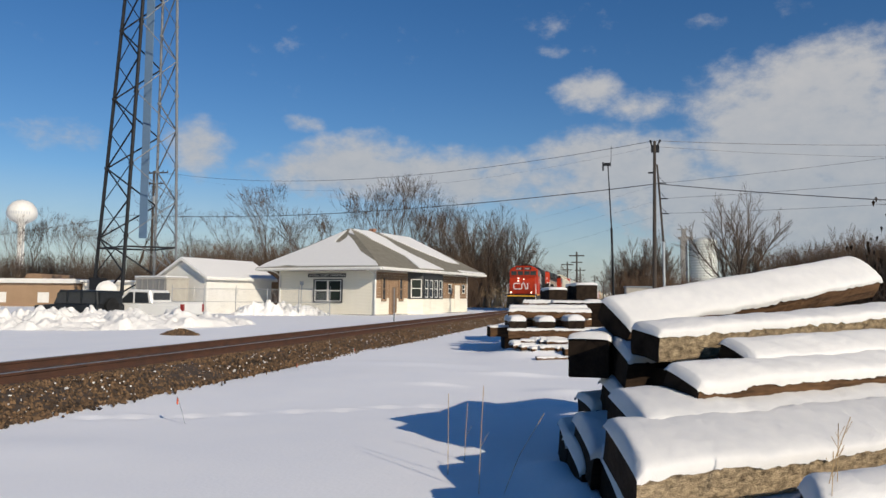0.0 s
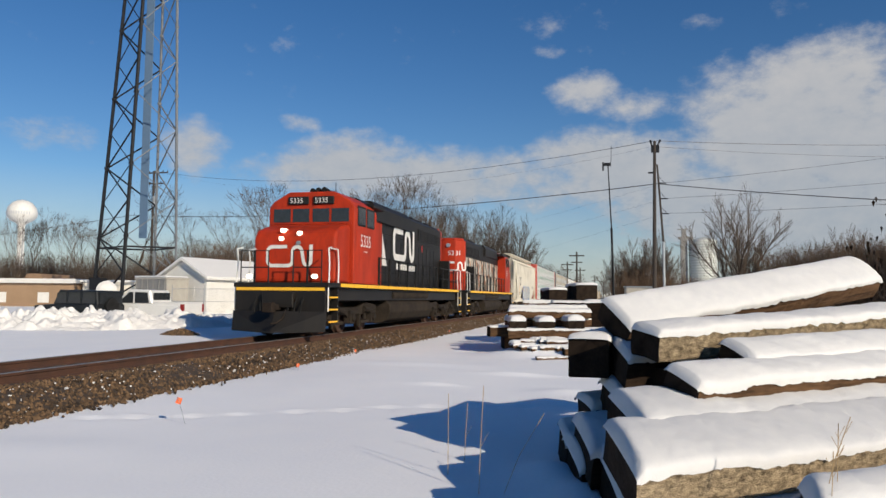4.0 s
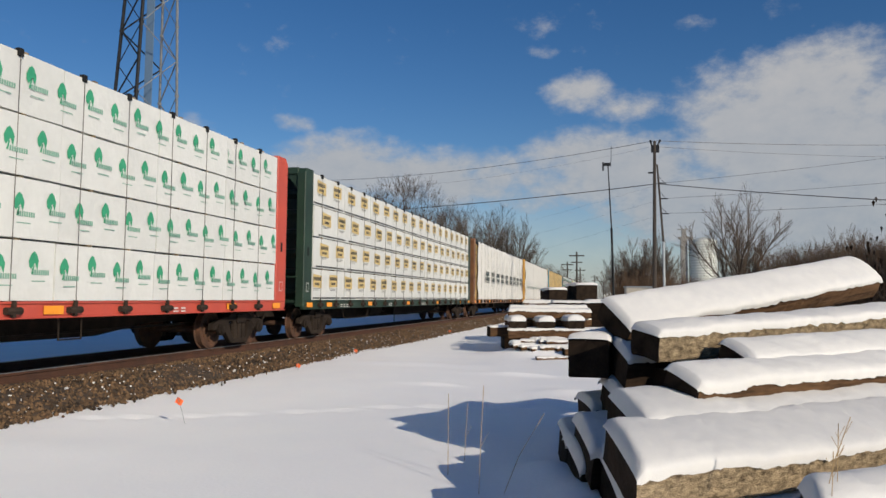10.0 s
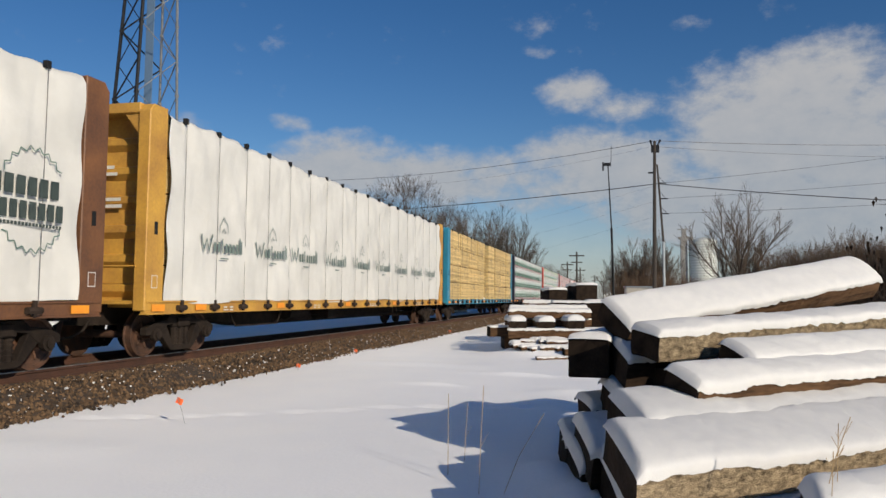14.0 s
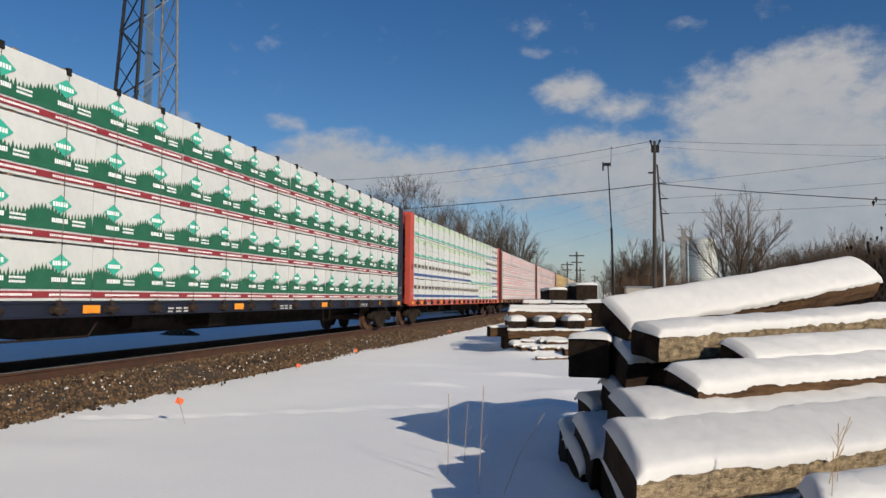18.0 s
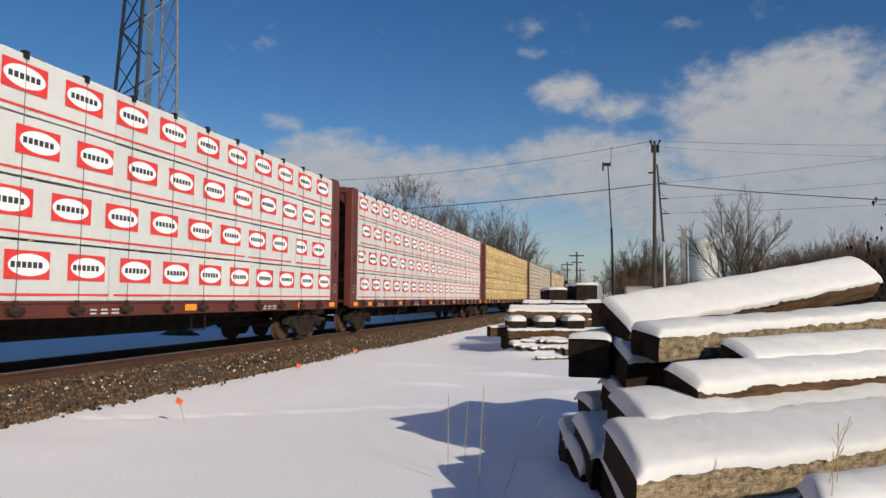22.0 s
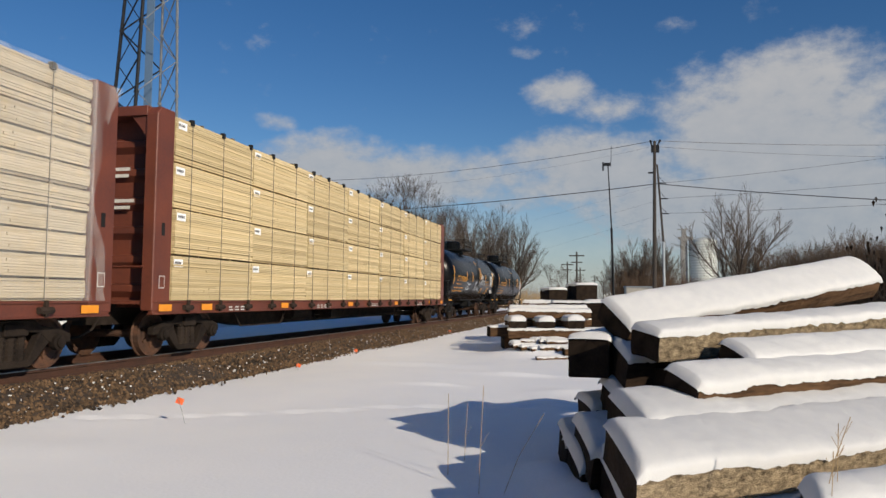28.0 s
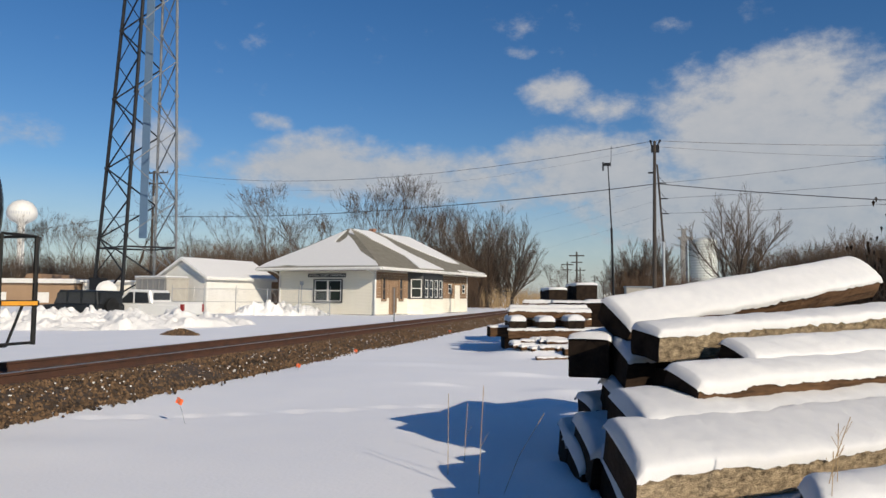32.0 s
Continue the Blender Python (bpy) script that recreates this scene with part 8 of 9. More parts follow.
TREES[4] = bushy(21, 12.0, limbs=9, wide=46)
TREES.append(bushy(34, 12.0, limbs=13, wide=62))


def plant(kind, x, y, z, h, turn, label, group="bare trees"):
    tr, cr, _ = TREES[kind]
    s = h / (12.0 if kind >= 4 else 18.0)
    t = thing("bare_tree", Matrix.LocRotScale((x, y, z), Euler((0, 0, radians(turn))), (s, s, s)), label, "tree", group)
    part("trunk", tr, None, t)
    part("crown", cr, None, t)


_r = random.Random(12)
for k, (x, y, h) in enumerate(((-51.5, 103.0, 18.5), (-46.5, 108.0, 20.0), (-42.5, 110.0, 19.2), (-39.0, 112.0, 20.3), (-35.5, 112.5, 22.2), (-33.5, 118.0, 20.0), (-31.0, 112.0, 20.6), (-29.5, 120.0, 18.0), (-25.5, 110.0, 15.8), (-22.5, 116.0, 16.0), (-20.0, 108.0, 15.6), (-17.5, 112.0, 14.6), (-15.5, 106.0, 13.2), (-58.0, 100.0, 13.0), (-54.5, 97.0, 14.0), (-49.0, 99.0, 13.5), (-44.0, 101.0, 14.5), (-27.5, 103.0, 14.0), (-23.5, 104.0, 14.2), (-19.0, 101.0, 13.6))):
    plant(k % 4, x, y, 0.2, h, _r.uniform(0, 360), "tall bare deciduous tree behind the depot", "bare trees behind the depot")
for k, (x, y, h) in enumerate(((-24.5, 101.0, 13.6), (-20.8, 103.0, 14.2), (-17.6, 101.5, 13.0), (-14.6, 104.0, 13.4))):
    plant(4 + k % 2, x, y, 0.2, h, _r.uniform(0, 360), "rounded bare tree with fine brown twigs", "bare trees behind the depot")
for k, (x, y, h) in enumerate(((-73.5, 101.0, 19.0), (-66.0, 104.0, 15.5), (-79.0, 98.0, 14.0), (-88, 95, 13.5), (-94, 90, 12.0), (-101, 92, 15.5), (-97, 96, 14.5), (-112, 88, 14.8), (-118, 90, 13.2), (-107, 84, 12.5), (-84, 100, 15))):
    plant((k + 1) % 4, x, y, 0.2, h, _r.uniform(0, 360), "bare deciduous tree at the yard's edge", "bare trees beyond the yard")
plant(4, 11.9, 80.0, 0, 13.8, 20, "fan-shaped bare tree with many upright stems", "bare trees by the poles")
plant(4, 14.8, 84.0, 0, 8.0, 140, "fan-shaped bare tree with many upright stems", "bare trees by the poles")
for k, (x, y, h) in enumerate(((17.5, 77, 7.6), (20.0, 74, 8.6), (22.6, 76, 8.0), (25.0, 71, 9.0), (28.0, 73, 8.8), (31.0, 69, 9.4), (34.0, 70, 9.2), (37.5, 67, 9.6), (41.0, 66, 9.8), (23.5, 80, 9.6), (29.0, 79, 10.0))):
    plant(4 + k % 2, x, y, 0, h, _r.uniform(0, 360), "low spreading bare tree in a thicket", "bare trees in the thicket")
for k, (x, y, h) in enumerate(((2.6, 116, 11.6), (4.6, 118, 12.4), (6.4, 116, 11.0), (0.4, 118, 9.0))):
    plant(4 + k % 2, x, y, 0, h, _r.uniform(0, 360), "dense bushy bare tree", "bushy trees by the line")
for k, (x, y, h) in enumerate(((-12.5, 150, 9), (-14, 170, 9.5), (-16, 200, 10), (-11, 230, 9), (-13, 260, 10), (14, 210, 9), (9, 330, 10), (2, 400, 11), (-4, 420, 10))):
    plant(k % 4, x, y, 0, h, _r.uniform(0, 360), "distant bare tree along the line", "far trees along the line")


def thicket(name, n, place, height, label, material, seed, spread=0.22):
    """Dense brush of thin upright stems with side twigs, as one object."""
    rng = random.Random(seed)
    segs = []
    for i in range(n):
        x, y, hs = place(rng)
        h = height * hs * rng.uniform(0.55, 1.05)
        p = Vector((x, y, 0.0))
        d = Vector((rng.gauss(0, spread), rng.gauss(0, spread), 1)).normalized()
        r = 0.018 + 0.005 * h
        for s in range(4):
            d = (d + Vector((rng.gauss(0, 0.12), rng.gauss(0, 0.12), 0.05))).normalized()
            q = p + d * h / 4
            segs.append((tuple(p), tuple(q), r, r * 0.75))
            if s > 0:
                for j in range(3):
                    e = (d + Vector((rng.gauss(0, 0.6), rng.gauss(0, 0.6), rng.gauss(0.1, 0.3)))).normalized()
                    segs.append((tuple(q), tuple(q + e * h * rng.uniform(0.10, 0.26)), r * 0.55, r * 0.25))
            p, r = q, r * 0.75
    return tagged(new(name, sticks_mesh(name, segs, material, 3)), label, "brush", kind="stuff")


thicket("brush", 5200, lambda r: (lambda t: (-62 + 43.5 * t + r.gauss(0, 1.2), 92 + 8 * t + r.uniform(-3, 12), 1.0 - 0.10 * t))(r.random()), 8.4, "dense brown leafless brush behind the depot", "brush", 31)
thicket("brush", 5000, lambda r: (lambda t: (-125 + 65 * t + r.gauss(0, 1.5), 88 + 8 * t + r.uniform(-3, 8), 0.8))(r.random()), 8.5, "grey-brown leafless brush beyond the yard", "twig", 32)
thicket("brush", 8000, lambda r: (lambda t: (15.5 + 36 * t + r.gauss(0, 1.0), 78 - 16 * t + r.uniform(-3, 8), 0.78 + 0.35 * t))(r.random()), 7.6, "reddish-brown leafless thicket beside the yard", "brush", 33)
thicket("brush", 1500, lambda r: (lambda t: (0.5 + 13 * t + r.gauss(0, 1.0), 112 + r.uniform(-3, 8), 0.9 - 0.3 * t))(r.random()), 6.5, "brown leafless thicket by the line", "brush", 34)
thicket("brush", 700, lambda r: (lambda t: (-15 - 4 * t + r.gauss(0, 1.0), 90 + 120 * t, 0.8))(r.random()), 3.6, "low tan brush along the railway", "dry_grass", 35)
thicket("far_woods", 1500, lambda r: (lambda t: (-160 + 330 * t, 480 + r.uniform(-20, 20), 0.9 + 0.2 * math.sin(9 * t)))(r.random()), 11.0, "low hazy line of distant woods", "twig", 36)

# shrub with dark seed heads
shrub = thing("leafy_shrub", pose(6.75, 18.05, 0), "dark shrub with dried hanging leaves", "shrub")
_segs, _leaf = [], []
_q = random.Random(77)
for i in range(26):
    p = Vector((_q.gauss(0, 0.25), _q.gauss(0, 0.25), 0))
    d = Vector((_q.gauss(0, 0.22), _q.gauss(0, 0.22), 1)).normalized()
    h = _q.uniform(2.2, 4.3)
    r = 0.018
    for s in range(5):
        d = (d + Vector((_q.gauss(0, 0.16), _q.gauss(0, 0.16), 0))).normalized()
        e = p + d * h / 5
        _segs.append((tuple(p), tuple(e), r, r * 0.8))
        if s > 0:
            for j in range(4):
                t = (d + Vector((_q.gauss(0, 0.8), _q.gauss(0, 0.8), 0.2))).normalized()
                tip = e + t * _q.uniform(0.15, 0.4)
                _segs.append((tuple(e), tuple(tip), r * 0.4, r * 0.2))
                _leaf.append(tip)
        p, r = e, r * 0.8
part("stem_clump", sticks_mesh("stems", _segs, "bark", 4), None, shrub)
bm = B()
for p in _leaf:
    a = Vector((_q.gauss(0, 1), _q.gauss(0, 1), _q.gauss(0, 0.4))).normalized() * 0.035
    bm.faces.new([bm.verts.new(p + o) for o in (Vector((0, 0, 0.04)), a, Vector((0, 0, -0.11)), -a)])
tagged(part("leaf_spray", bm, "tie_dark", shrub, "dark dried leaves"), kind="stuff")


# ---- snow-covered timber ties ----
def soft_snow(length, w, thick, seed, over=0.02, shear=0.0, drape=0.0):
    """Snow lying on a beam: rounded shoulders, uneven edge, lower at the ends."""
    rng = np.random.default_rng(seed)
    nu, nv = int(length / 0.03), 23
    ph = rng.uniform(0, 6.28, 8)
    U = np.linspace(0, 1, nu)
    drip = np.convolve(rng.normal(0, 0.006, nu), np.ones(3) / 3, "same") + np.convolve(rng.normal(0, 0.020, nu), np.ones(11) / 11, "same")
    X = np.zeros((nv, nu))
    Y, Z = X.copy(), X.copy()
    for j in range(nv):
        a = math.pi * j / (nv - 1)
        side = -math.cos(a)
        up = max(0.0, math.sin(a)) ** 0.45
        x = U * (length + 2 * over) - over
        endf = np.clip(np.minimum(x + over, length + over - x) / (0.5 * thick + 0.015), 0, 1)
        endf = np.sqrt(1 - (1 - endf) ** 2)
        edge = 0.002 * np.sin(4.3 * x + ph[0] + 3 * side) + drip
        th = thick * (1 + 0.10 * np.sin(2.1 * x + ph[3] + side) + 0.07 * np.sin(7 * x + ph[4] + 2 * side) + 0.05 * np.sin(19 * x + ph[5] + 3 * side)) + rng.normal(0, 0.0018, nu)
        X[j], Y[j] = x + shear * (side * 0.5 + 0.5), side * (w / 2 + over * 0.5 + edge * abs(side))
        Z[j] = th * endf * up - (0.022 + 1.8 * edge + drape * (1 - 0.5 * endf)) * (1 - up) * 0.9
    ob = grid_mesh("snow_cap", X, Y, Z, "snow_cap")
    return ob


def railroad_tie(at, length, w=0.23, h=0.18, snow=0.10, seed=0, material="tie_side", label="snow-capped weathered railroad tie", shear=0.0, over=0.02, drape=0.0):
    """A used timber tie: sawn faces with worn, splintered edges; at: its near upper end on the middle line, x along it."""
    rng = np.random.default_rng(100 + seed)
    tie = thing("railroad_tie", at, label, "railroad tie", "stack of used ties")
    nx = int(length / 0.06)
    sec = [(-w / 2 + 0.012, 0.0), (-w / 4, 0.0), (0, 0.0), (w / 4, 0.0), (w / 2 - 0.012, 0.0), (w / 2, -0.014), (w / 2, -h * 0.35), (w / 2, -h * 0.7), (w / 2, -h + 0.014), (w / 2 - 0.012, -h), (0, -h), (-w / 2 + 0.012, -h), (-w / 2, -h + 0.014), (-w / 2, -h * 0.5), (-w / 2, -0.014)]
    bm = B()
    rings = []
    for i in range(nx + 1):
        x = length * i / nx
        ring = []
        for y, z in sec:
            k = rng.normal(0, 0.0035)
            ring.append(bm.verts.new((x + shear * (y / w + 0.5) + (rng.normal(0, 0.006) if i in (0, nx) else 0), y * (1 + k / w * 2) + 0.003 * math.sin(6 * x + seed), z + rng.normal(0, 0.003))))
        rings.append(ring)
    n = len(sec)
    for a, b in zip(rings, rings[1:]):
        for i in range(n):
            bm.faces.new((a[i], a[(i + 1) % n], b[(i + 1) % n], b[i]))
    bm.faces.new(rings[0])
    bm.faces.new(rings[-1])
    body = part("timber", bm, material, tie)
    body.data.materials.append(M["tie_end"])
    for poly in body.data.polygons:  # creosoted sawn ends, darkened further in colour for their sunless side's shade
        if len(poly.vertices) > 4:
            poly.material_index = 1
    if snow:
        part("snow_cap", soft_snow(length, w, snow, seed, over, shear, drape), None, tie, "thick settled snow")
    return tie


STACK = 1.16  # size of the stack, taken from the eye


def lay(x, y, z, yaw, tilt, length, w=0.23, h=0.18, snow=0.10, seed=0, roll=0.0, size=STACK, shear=0.0, **kw):
    """x, y, z: the upper edge on the viewer's side at the left end."""
    x, y, z = (e + size * (v - e) for v, e in zip((x, y, z), EYE))
    m = Matrix.Translation((x, y, z)) @ Euler((radians(roll), radians(-tilt), radians(yaw)), "XYZ").to_matrix().to_4x4()
    return railroad_tie(m @ Matrix.Translation((0, w * size / 2, 0)), length * size, w * size, h * size, snow * size, seed, shear=shear * size, **kw)


lay(0.105, 6.05, 1.405, 38.0, 8.2, 3.06, 0.40, 0.20, 0.065, 1, roll=36, material="tie_brown")
lay(0.29, 5.45, 1.385, 38.2, 3.2, 3.4, 0.30, 0.19, 0.065, 2, roll=9)
lay(0.90, 5.40, 1.225, 38.3, 1.4, 2.6, 0.30, 0.18, 0.065, 3, roll=24, material="tie_brown")
lay(0.485, 4.80, 1.100, 38.3, 1.4, 2.8, 0.30, 0.13, 0.065, 4, roll=20, material="tie_brown")
lay(0.122, 5.00, 0.499, 37.4, 0.3, 3.3, 0.80, 0.27, 0.10, 5, roll=13.9, shear=0.33, size=0.86)
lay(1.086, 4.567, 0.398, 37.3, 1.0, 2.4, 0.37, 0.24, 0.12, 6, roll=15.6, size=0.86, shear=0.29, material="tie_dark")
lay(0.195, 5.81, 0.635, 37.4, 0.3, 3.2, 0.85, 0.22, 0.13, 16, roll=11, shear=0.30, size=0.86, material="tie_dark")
# the tie that juts out end-on, and the jumbled lower courses under drifted snow; their near-black colour holds the
# stack's shade
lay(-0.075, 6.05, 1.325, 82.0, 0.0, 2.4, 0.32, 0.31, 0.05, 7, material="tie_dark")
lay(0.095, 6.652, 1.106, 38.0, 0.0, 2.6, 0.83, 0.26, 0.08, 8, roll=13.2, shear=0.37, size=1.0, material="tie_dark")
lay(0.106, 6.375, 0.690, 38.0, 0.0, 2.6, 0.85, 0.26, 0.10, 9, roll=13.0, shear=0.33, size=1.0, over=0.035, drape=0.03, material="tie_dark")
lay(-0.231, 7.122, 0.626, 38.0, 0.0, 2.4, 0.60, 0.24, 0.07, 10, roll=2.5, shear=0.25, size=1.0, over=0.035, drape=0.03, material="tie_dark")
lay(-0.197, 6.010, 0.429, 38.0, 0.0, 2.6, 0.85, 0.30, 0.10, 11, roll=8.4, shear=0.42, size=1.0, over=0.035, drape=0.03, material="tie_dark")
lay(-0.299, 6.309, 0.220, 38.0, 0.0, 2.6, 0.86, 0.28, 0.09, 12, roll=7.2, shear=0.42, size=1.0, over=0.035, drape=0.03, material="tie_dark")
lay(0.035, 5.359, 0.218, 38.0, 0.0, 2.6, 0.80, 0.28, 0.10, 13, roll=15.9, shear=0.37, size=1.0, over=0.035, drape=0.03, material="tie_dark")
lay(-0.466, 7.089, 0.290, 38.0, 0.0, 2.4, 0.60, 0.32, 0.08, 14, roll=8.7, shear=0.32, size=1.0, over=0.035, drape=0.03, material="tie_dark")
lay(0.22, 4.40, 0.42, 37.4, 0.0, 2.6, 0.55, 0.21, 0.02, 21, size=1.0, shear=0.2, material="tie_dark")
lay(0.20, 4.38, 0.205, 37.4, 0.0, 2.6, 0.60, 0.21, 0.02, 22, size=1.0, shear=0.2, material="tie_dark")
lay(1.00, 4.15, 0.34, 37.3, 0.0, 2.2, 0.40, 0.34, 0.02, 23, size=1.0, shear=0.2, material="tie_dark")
for k in range(4):  # inner ties that fill the heap, near-black in place of its inner shade
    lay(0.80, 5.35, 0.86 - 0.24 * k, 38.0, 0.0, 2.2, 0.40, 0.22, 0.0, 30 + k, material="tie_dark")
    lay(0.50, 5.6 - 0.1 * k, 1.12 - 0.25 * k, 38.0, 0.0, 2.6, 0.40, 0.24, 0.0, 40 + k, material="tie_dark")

# ---- a second heap of ties farther along ----


def far_tie(x, y, z, yaw, length, w, h, snow, seed, material="tie_brown"):
    m = Matrix.Translation((x, y, z)) @ Euler((0, 0, radians(yaw)), "XYZ").to_matrix().to_4x4()
    return railroad_tie(m, length, w, h, snow, seed, material, "snow-capped dark railroad tie in a heap")


CAMR = Vector((math.cos(radians(13.39)), math.sin(radians(13.39)), 0))
CAMF = Vector((-math.sin(radians(13.39)), math.cos(radians(13.39)), 0))


def spot(lateral, depth):
    p = CAMR * lateral + CAMF * depth
    return p.x, p.y


for k, (la, de, z, yaw, ln, w, h, sn) in enumerate((
        (1.78, 20.0, 0.80, 13, 2.45, 0.25, 0.24, 0.05), (1.95, 20.6, 0.80, 13, 2.3, 0.25, 0.24, 0.05),
        (2.05, 19.9, 1.02, 103, 1.9, 0.44, 0.24, 0.15), (2.82, 19.9, 1.02, 103, 1.9, 0.44, 0.24, 0.15), (3.62, 19.9, 1.05, 103, 1.9, 0.44, 0.26, 0.15),
        (1.90, 21.2, 1.28, 13, 2.35, 0.25, 0.20, 0.09), (2.0, 22.0, 1.36, 13, 2.3, 0.25, 0.22, 0.10), (2.5, 22.8, 1.50, 13, 1.8, 0.22, 0.16, 0.10),
        (1.28, 20.4, 0.86, 28, 0.75, 0.30, 0.28, 0.04), (1.9, 21.4, 1.04, 13, 2.4, 0.25, 0.22, 0.05), (1.9, 22.2, 1.04, 13, 2.4, 0.25, 0.22, 0.05),
        (1.75, 20.9, 0.56, 13, 2.6, 0.5, 0.5, 0.0), (1.8, 22.0, 0.82, 13, 2.5, 1.4, 0.8, 0.0))):
    x, y = spot(la * 1.1, de * 1.1)
    z2 = EYE[2] + (z - EYE[2]) * 1.1
    far_tie(x, y, z2, yaw, ln * 1.1, w * 1.1, h * 1.1, sn * 1.05, 60 + k)
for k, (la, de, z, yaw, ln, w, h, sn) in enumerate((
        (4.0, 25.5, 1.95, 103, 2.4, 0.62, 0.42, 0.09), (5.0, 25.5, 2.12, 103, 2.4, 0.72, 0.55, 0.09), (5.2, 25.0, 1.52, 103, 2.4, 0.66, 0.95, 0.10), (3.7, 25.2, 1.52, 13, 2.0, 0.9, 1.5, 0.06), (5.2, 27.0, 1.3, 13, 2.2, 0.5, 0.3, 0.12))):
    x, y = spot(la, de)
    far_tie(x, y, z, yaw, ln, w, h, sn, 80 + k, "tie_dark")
_g = random.Random(5)
for k in range(16):  # thin boards fanned out under snow before the heap
    la, de = 1.95 + 0.115 * k + _g.uniform(-0.1, 0.1), 20.4 + 0.9 * _g.random()
    x, y = spot(la, de)
    z = float(0.05 + 0.36 * math.exp(-((x + 2.2) / 1.25) ** 2 - ((y - 21.2) / 0.85) ** 2)) + _g.uniform(0.02, 0.10)
    far_tie(x, y, z, 13 + _g.uniform(-6, 40), _g.uniform(0.8, 1.6), 0.20, 0.10, _g.uniform(0.05, 0.08), 100 + k)
for la, de, z, yaw, ln in ((3.3, 20.1, 0.30, 28, 1.5), (2.5, 19.6, 0.10, 20, 1.2), (3.2, 19.7, 0.08, 30, 0.9), (4.2, 24.0, 0.7, 16, 2.4), (4.6, 26.0, 0.9, 13, 2.4)):
    x, y = spot(la, de)
    far_tie(x, y, z, yaw, ln, 0.2, z + 0.05, 0.02, 120 + int(la * 10))

# ---- snow banks, stone heap ----


def snow_bank(path, width, height, seed, label):
    """Ploughed snow thrown up in a lumpy ridge along a path."""
    rng = np.random.default_rng(seed)
    P = np.array(path, float)
    d = np.r_[0, np.cumsum(np.hypot(*np.diff(P, axis=0).T))]
    U = np.arange(0, d[-1], 0.06)
    cxs, cys = np.interp(U, d, P[:, 0]), np.interp(U, d, P[:, 1])
    tx, ty = np.gradient(cxs), np.gradient(cys)
    n = np.hypot(tx, ty)
    nx, ny = -ty / n, tx / n
    V = np.linspace(-1, 1, 60)
    UU, VV = np.meshgrid(U, V)
    prof = (1 - VV ** 2) ** 0.8
    lum = np.zeros_like(UU)
    for k in range(1500):
        a, b, s = rng.uniform(0, d[-1]), rng.uniform(-0.85, 0.85), 0.09 + 0.30 * rng.random() ** 3.0
        r2 = ((UU - a) / s) ** 2 + ((VV - b) * width / s) ** 2
        lum += s * 0.40 * np.sqrt(np.clip(1 - r2, 0, 1))
    env = np.clip(np.minimum(U, d[-1] - U) / 1.5, 0, 1)
    wob = height * (0.75 + 0.18 * np.sin(0.9 * U + seed) + 0.13 * np.sin(2.3 * U))
    Z = (prof * wob[None] + lum * 0.8 * (prof > 0.15)) * env[None]
    X = cxs[None] + nx[None] * VV * width
    Y = cys[None] + ny[None] * VV * width
    Z = Z + 0.18
    me = grid_mesh("snow_bank", X, Y, Z, "snow_lump", smooth=True)
    return tagged(new("snow_bank", me), label, "snow bank", "ploughed snow banks")


snow_bank([(-29.5, 20.8), (-25.0, 23.6), (-21.0, 25.4), (-18.4, 28.6), (-18.9, 33.0)], 2.1, 0.52, 3, "lumpy ploughed snow bank before parked cars")
snow_bank([(-33.5, 26.0), (-28.0, 27.6), (-23.0, 28.4), (-20.5, 31.5)], 1.5, 0.52, 5, "lumpy ploughed snow bank before parked cars")
snow_bank([(-26.8, 47.0), (-23.5, 49.0), (-20.8, 51.0)], 1.3, 0.22, 7, "low ploughed snow bank beside the depot")


def heap_place(n, rng):
    a, r = rng.uniform(0, 6.28, n), np.sqrt(rng.uniform(0, 1, n))
    x, y = r * np.cos(a) * 0.68, r * np.sin(a) * 0.5
    return x, y, 0.20 * (1 - r ** 1.5) + 0.02


tagged(new("stone_heap", scatter_stones("stone_heap", 900, heap_place, (0.03, 0.075), "stone", 8)), "low heap of grey gravel stones on snow", "stone heap", kind="stuff").matrix_basis = pose(-14.5, 22.4, 0.24)

# ---- small things on the open snow ----
FLAGS = []


def marker_flag(x, y, h, lean, turn):
    fl = thing("marker_flag", pose(x, y, -0.02), "small orange marker flag on a wire", "marker flag", "survey flags by the track")
    bm = B()
    pipe(bm, [(0, 0, 0), (lean * 0.5, 0, h * 0.55), (lean, 0, h)], 0.003, 4)
    part("wire", bm, "galvanised", fl)
    bm = B()
    n = 5
    vs = [[bm.verts.new((0.095 * i / n, 0.010 * math.sin(2.2 * i / n * 3), -0.08 * j)) for i in range(n + 1)] for j in range(2)]
    for i in range(n):
        bm.faces.new((vs[0][i], vs[1][i], vs[1][i + 1], vs[0][i + 1]))
    f = part("flag", bm, "flag", fl, "orange plastic flag", at=pose(lean, 0, h, 0, 20, turn))
    FLAGS.append((f, lean, h))


marker_flag(-5.49, 8.65, 0.34, -0.12, 30)
marker_flag(-6.98, 15.4, 0.17, -0.02, 30)
marker_flag(-7.31, 19.9, 0.19, 0.02, 30)
marker_flag(-7.35, 32.2, 0.22, 0.0, 30)


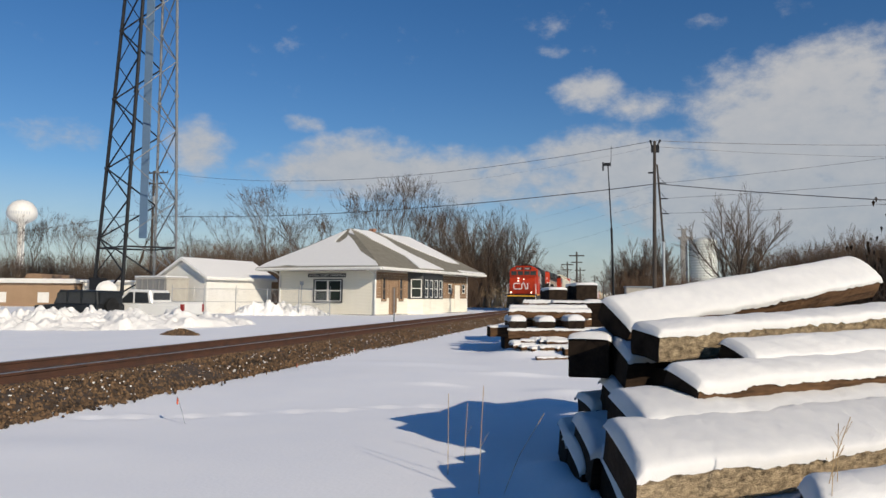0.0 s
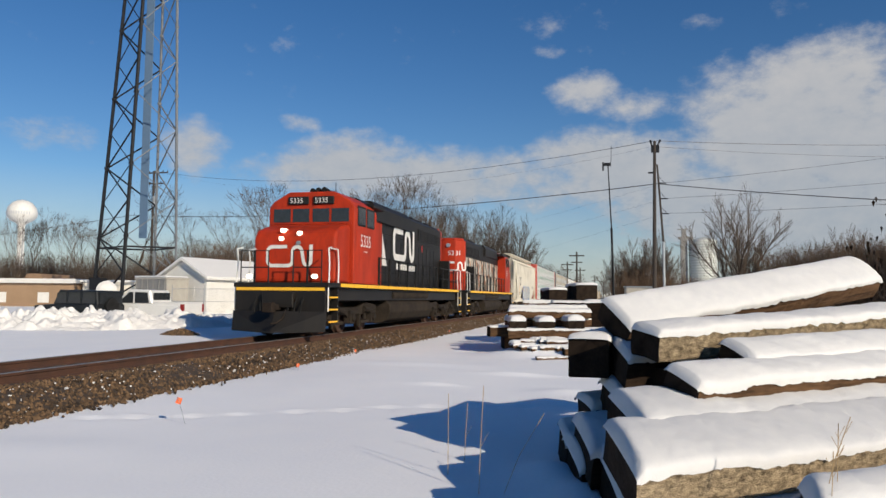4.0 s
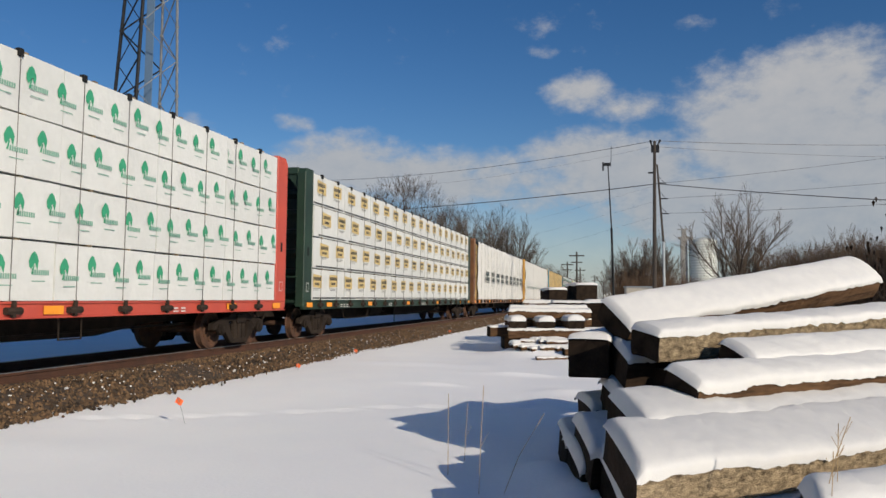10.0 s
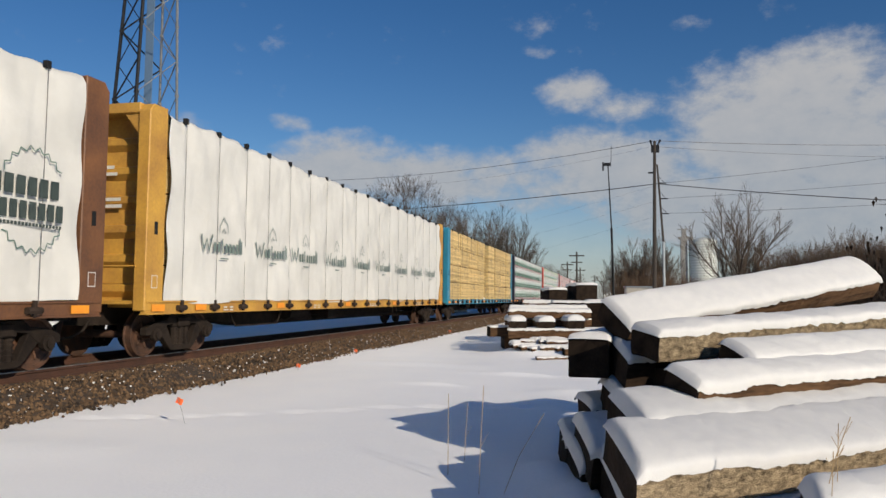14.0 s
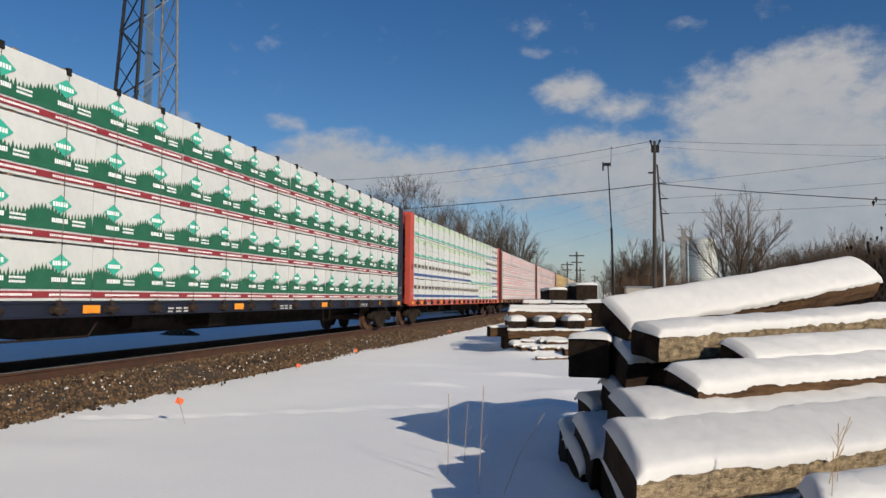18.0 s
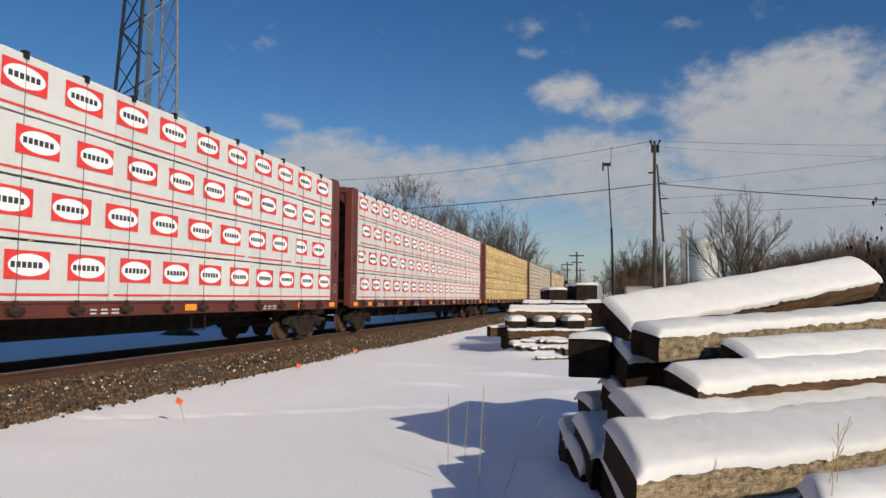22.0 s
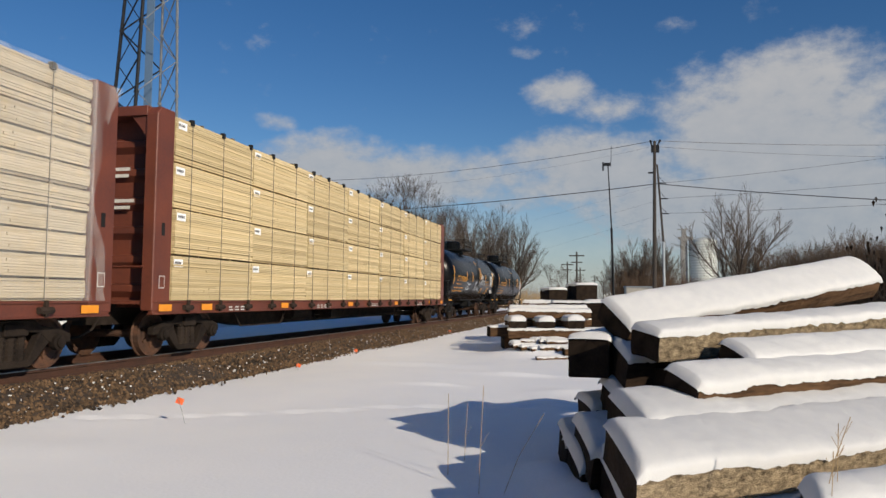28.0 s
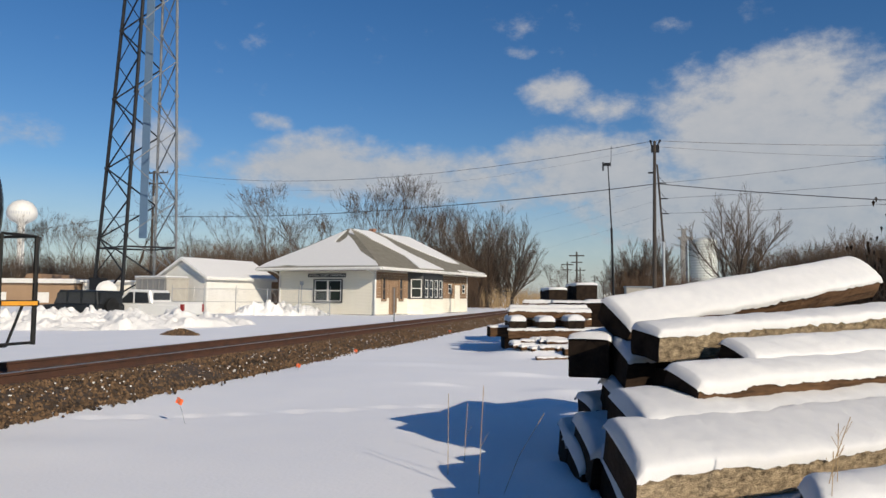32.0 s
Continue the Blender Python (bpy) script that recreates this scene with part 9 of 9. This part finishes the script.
def stalk(x, y, h, dx, dy, forks=0):
    st = thing("dry_stalk", pose(x, y, -0.02), "thin dry weed stalk above the snow", "weed stalk", "dry stalks in the snow")
    bm = B()
    pipe(bm, [(0, 0, 0), (dx * 0.4, dy * 0.4, h * 0.5), (dx, dy, h)], 0.0035, 4)
    for k in range(forks):
        t = 0.45 + 0.15 * k
        b = Vector((dx * t, dy * t, h * t))
        pipe(bm, [b, b + Vector((0.06 * (-1) ** k, 0.02, 0.12))], 0.002, 4)
    part("stem", bm, "dry_grass", st)


stalk(-1.53, 6.70, 0.78, 0.0, 0.0)
stalk(-1.50, 7.3, 0.62, 0.03, 0.0, 1)
stalk(-1.14, 6.15, 0.92, 0.02, 0.1, 1)
stalk(-0.95, 6.2, 0.70, 0.34, 0.1)
for x, y, z, h, dx in ((1.02, 4.15, 0.66, 0.40, 0.13), (1.08, 4.18, 0.66, 0.36, 0.02), (1.02, 4.05, 0.64, 0.26, 0.02)):
    st = thing("dry_stalk", pose(x, y, z), "thin dry weed stalk between the ties", "weed stalk", "dry stalks in the snow")
    bm = B()
    pipe(bm, [(0, 0, 0), (dx * 0.4, 0, h * 0.5), (dx, 0.02, h)], 0.0025, 4)
    for k in range(3):
        b = Vector((dx * (0.5 + 0.15 * k), 0.01, h * (0.5 + 0.15 * k)))
        pipe(bm, [b, b + Vector((0.03 * (-1) ** k, 0, 0.06))], 0.0015, 4)
    part("stem", bm, "dry_grass", st)
wp = thing("track_marker", pose(-11.07, 35.9, 0.1), "dark narrow lineside marker board on a post", "marker post")
bm = B()
cy(bm, (0, 0, 0), (0, 0, 2.0), 0.035, n=6)
part("post", bm, "galvanised", wp)
bm = B()
bx(bm, -0.13, 0.13, -0.02, 0.02, 0.75, 2.05)
part("board", bm, "old_wood", wp, "dark weathered board", bevel=0.008)
bm = B()
pipe(bm, [(0, 0, 0), (0.012, -0.01, 0.085)], 0.012, 6)
bt = one("bent_spike", bm, "black_part", pose(1.057, 8.085, 1.70), "rusty spike standing in the snow cap", "spike")

# ---- ballast stones, nearest the camera ----
tagged(part("ballast_stones", scatter_stones("ballast_stones", 26000, bed_place, (0.02, 0.046), "stone", 2), None, track, "loose brown ballast stones"), kind="stuff")


def flake_place(n, rng):
    y = 6 + 55 * rng.uniform(0, 1, n) ** 1.6
    x = rng.uniform(1.3, 2.4, n)
    return x, y, np.interp(x, [p[0] for p in _prof], [p[1] for p in _prof]) + 0.02


tagged(part("snow_crumbs", scatter_stones("snow_crumbs", 800, flake_place, (0.008, 0.026), "snow_cap", 3), None, track, "crumbs of snow on the ballast"), kind="stuff")


def edge_place(n, rng):
    y = 5 + 60 * rng.uniform(0, 1, n) ** 1.6
    x = 2.25 + rng.normal(0, 0.13, n)
    return x, y, np.full(n, 0.02)


tagged(part("edge_stones", scatter_stones("edge_stones", 2500, edge_place, (0.02, 0.05), "stone", 6), None, track, "stray stones along the snow's edge"), kind="stuff")


def motions():
    for ob, u, turn in MOVERS:
        walk(ob, [(t, pose(TRACK_X, u - SPEED * t, RAIL_Z, 0, 0, turn)) for t in (0.0, 8.0, 16.0, 24.0, 32.0)])
    walk(backdrop, [(t, pose(0, 0, EYE[2], 0, 0, BACKDROP_TURN + 2.5 * t / 32.0)) for t in (0.0, 16.0, 32.0)])
    # the flags swing as the train stirs the air
    for f, lean, h in FLAGS:
        walk(f, [(t, pose(lean, 0, h, 0, 25 + 6 * math.sin(1.3 * t), a)) for t, a in ((0.0, 118), (3.0, 105), (5.5, 10), (7.0, -15), (9.0, -5), (11.0, 10), (13.0, 0), (17.0, 15), (19.0, 60), (21.0, 25), (23.0, 5), (25.0, -5), (28.0, 20), (30.0, 5), (32.0, 0))])
    # wheels roll: one set of keys for each place in a bogie, shared by all wheelsets there
    first = {}
    steps = 32 * FPS
    for ax, kind, y, r in AXLES:
        key = (kind, y)
        if key not in first:
            first[key] = ax
            rate = SPEED / FPS / r * (-1 if kind == "backing_loco" else 1)
            walk(ax, [(k / FPS, Matrix.LocRotScale((0, y, r), Euler((rate * k, 0, 0)), None)) for k in range(steps + 1)])
        else:
            src = first[key].animation_data
            ax.rotation_mode = "QUATERNION"
            ax.animation_data_create()
            ax.animation_data.action = src.action
            ax.animation_data.action_slot = src.action_slot


motions()
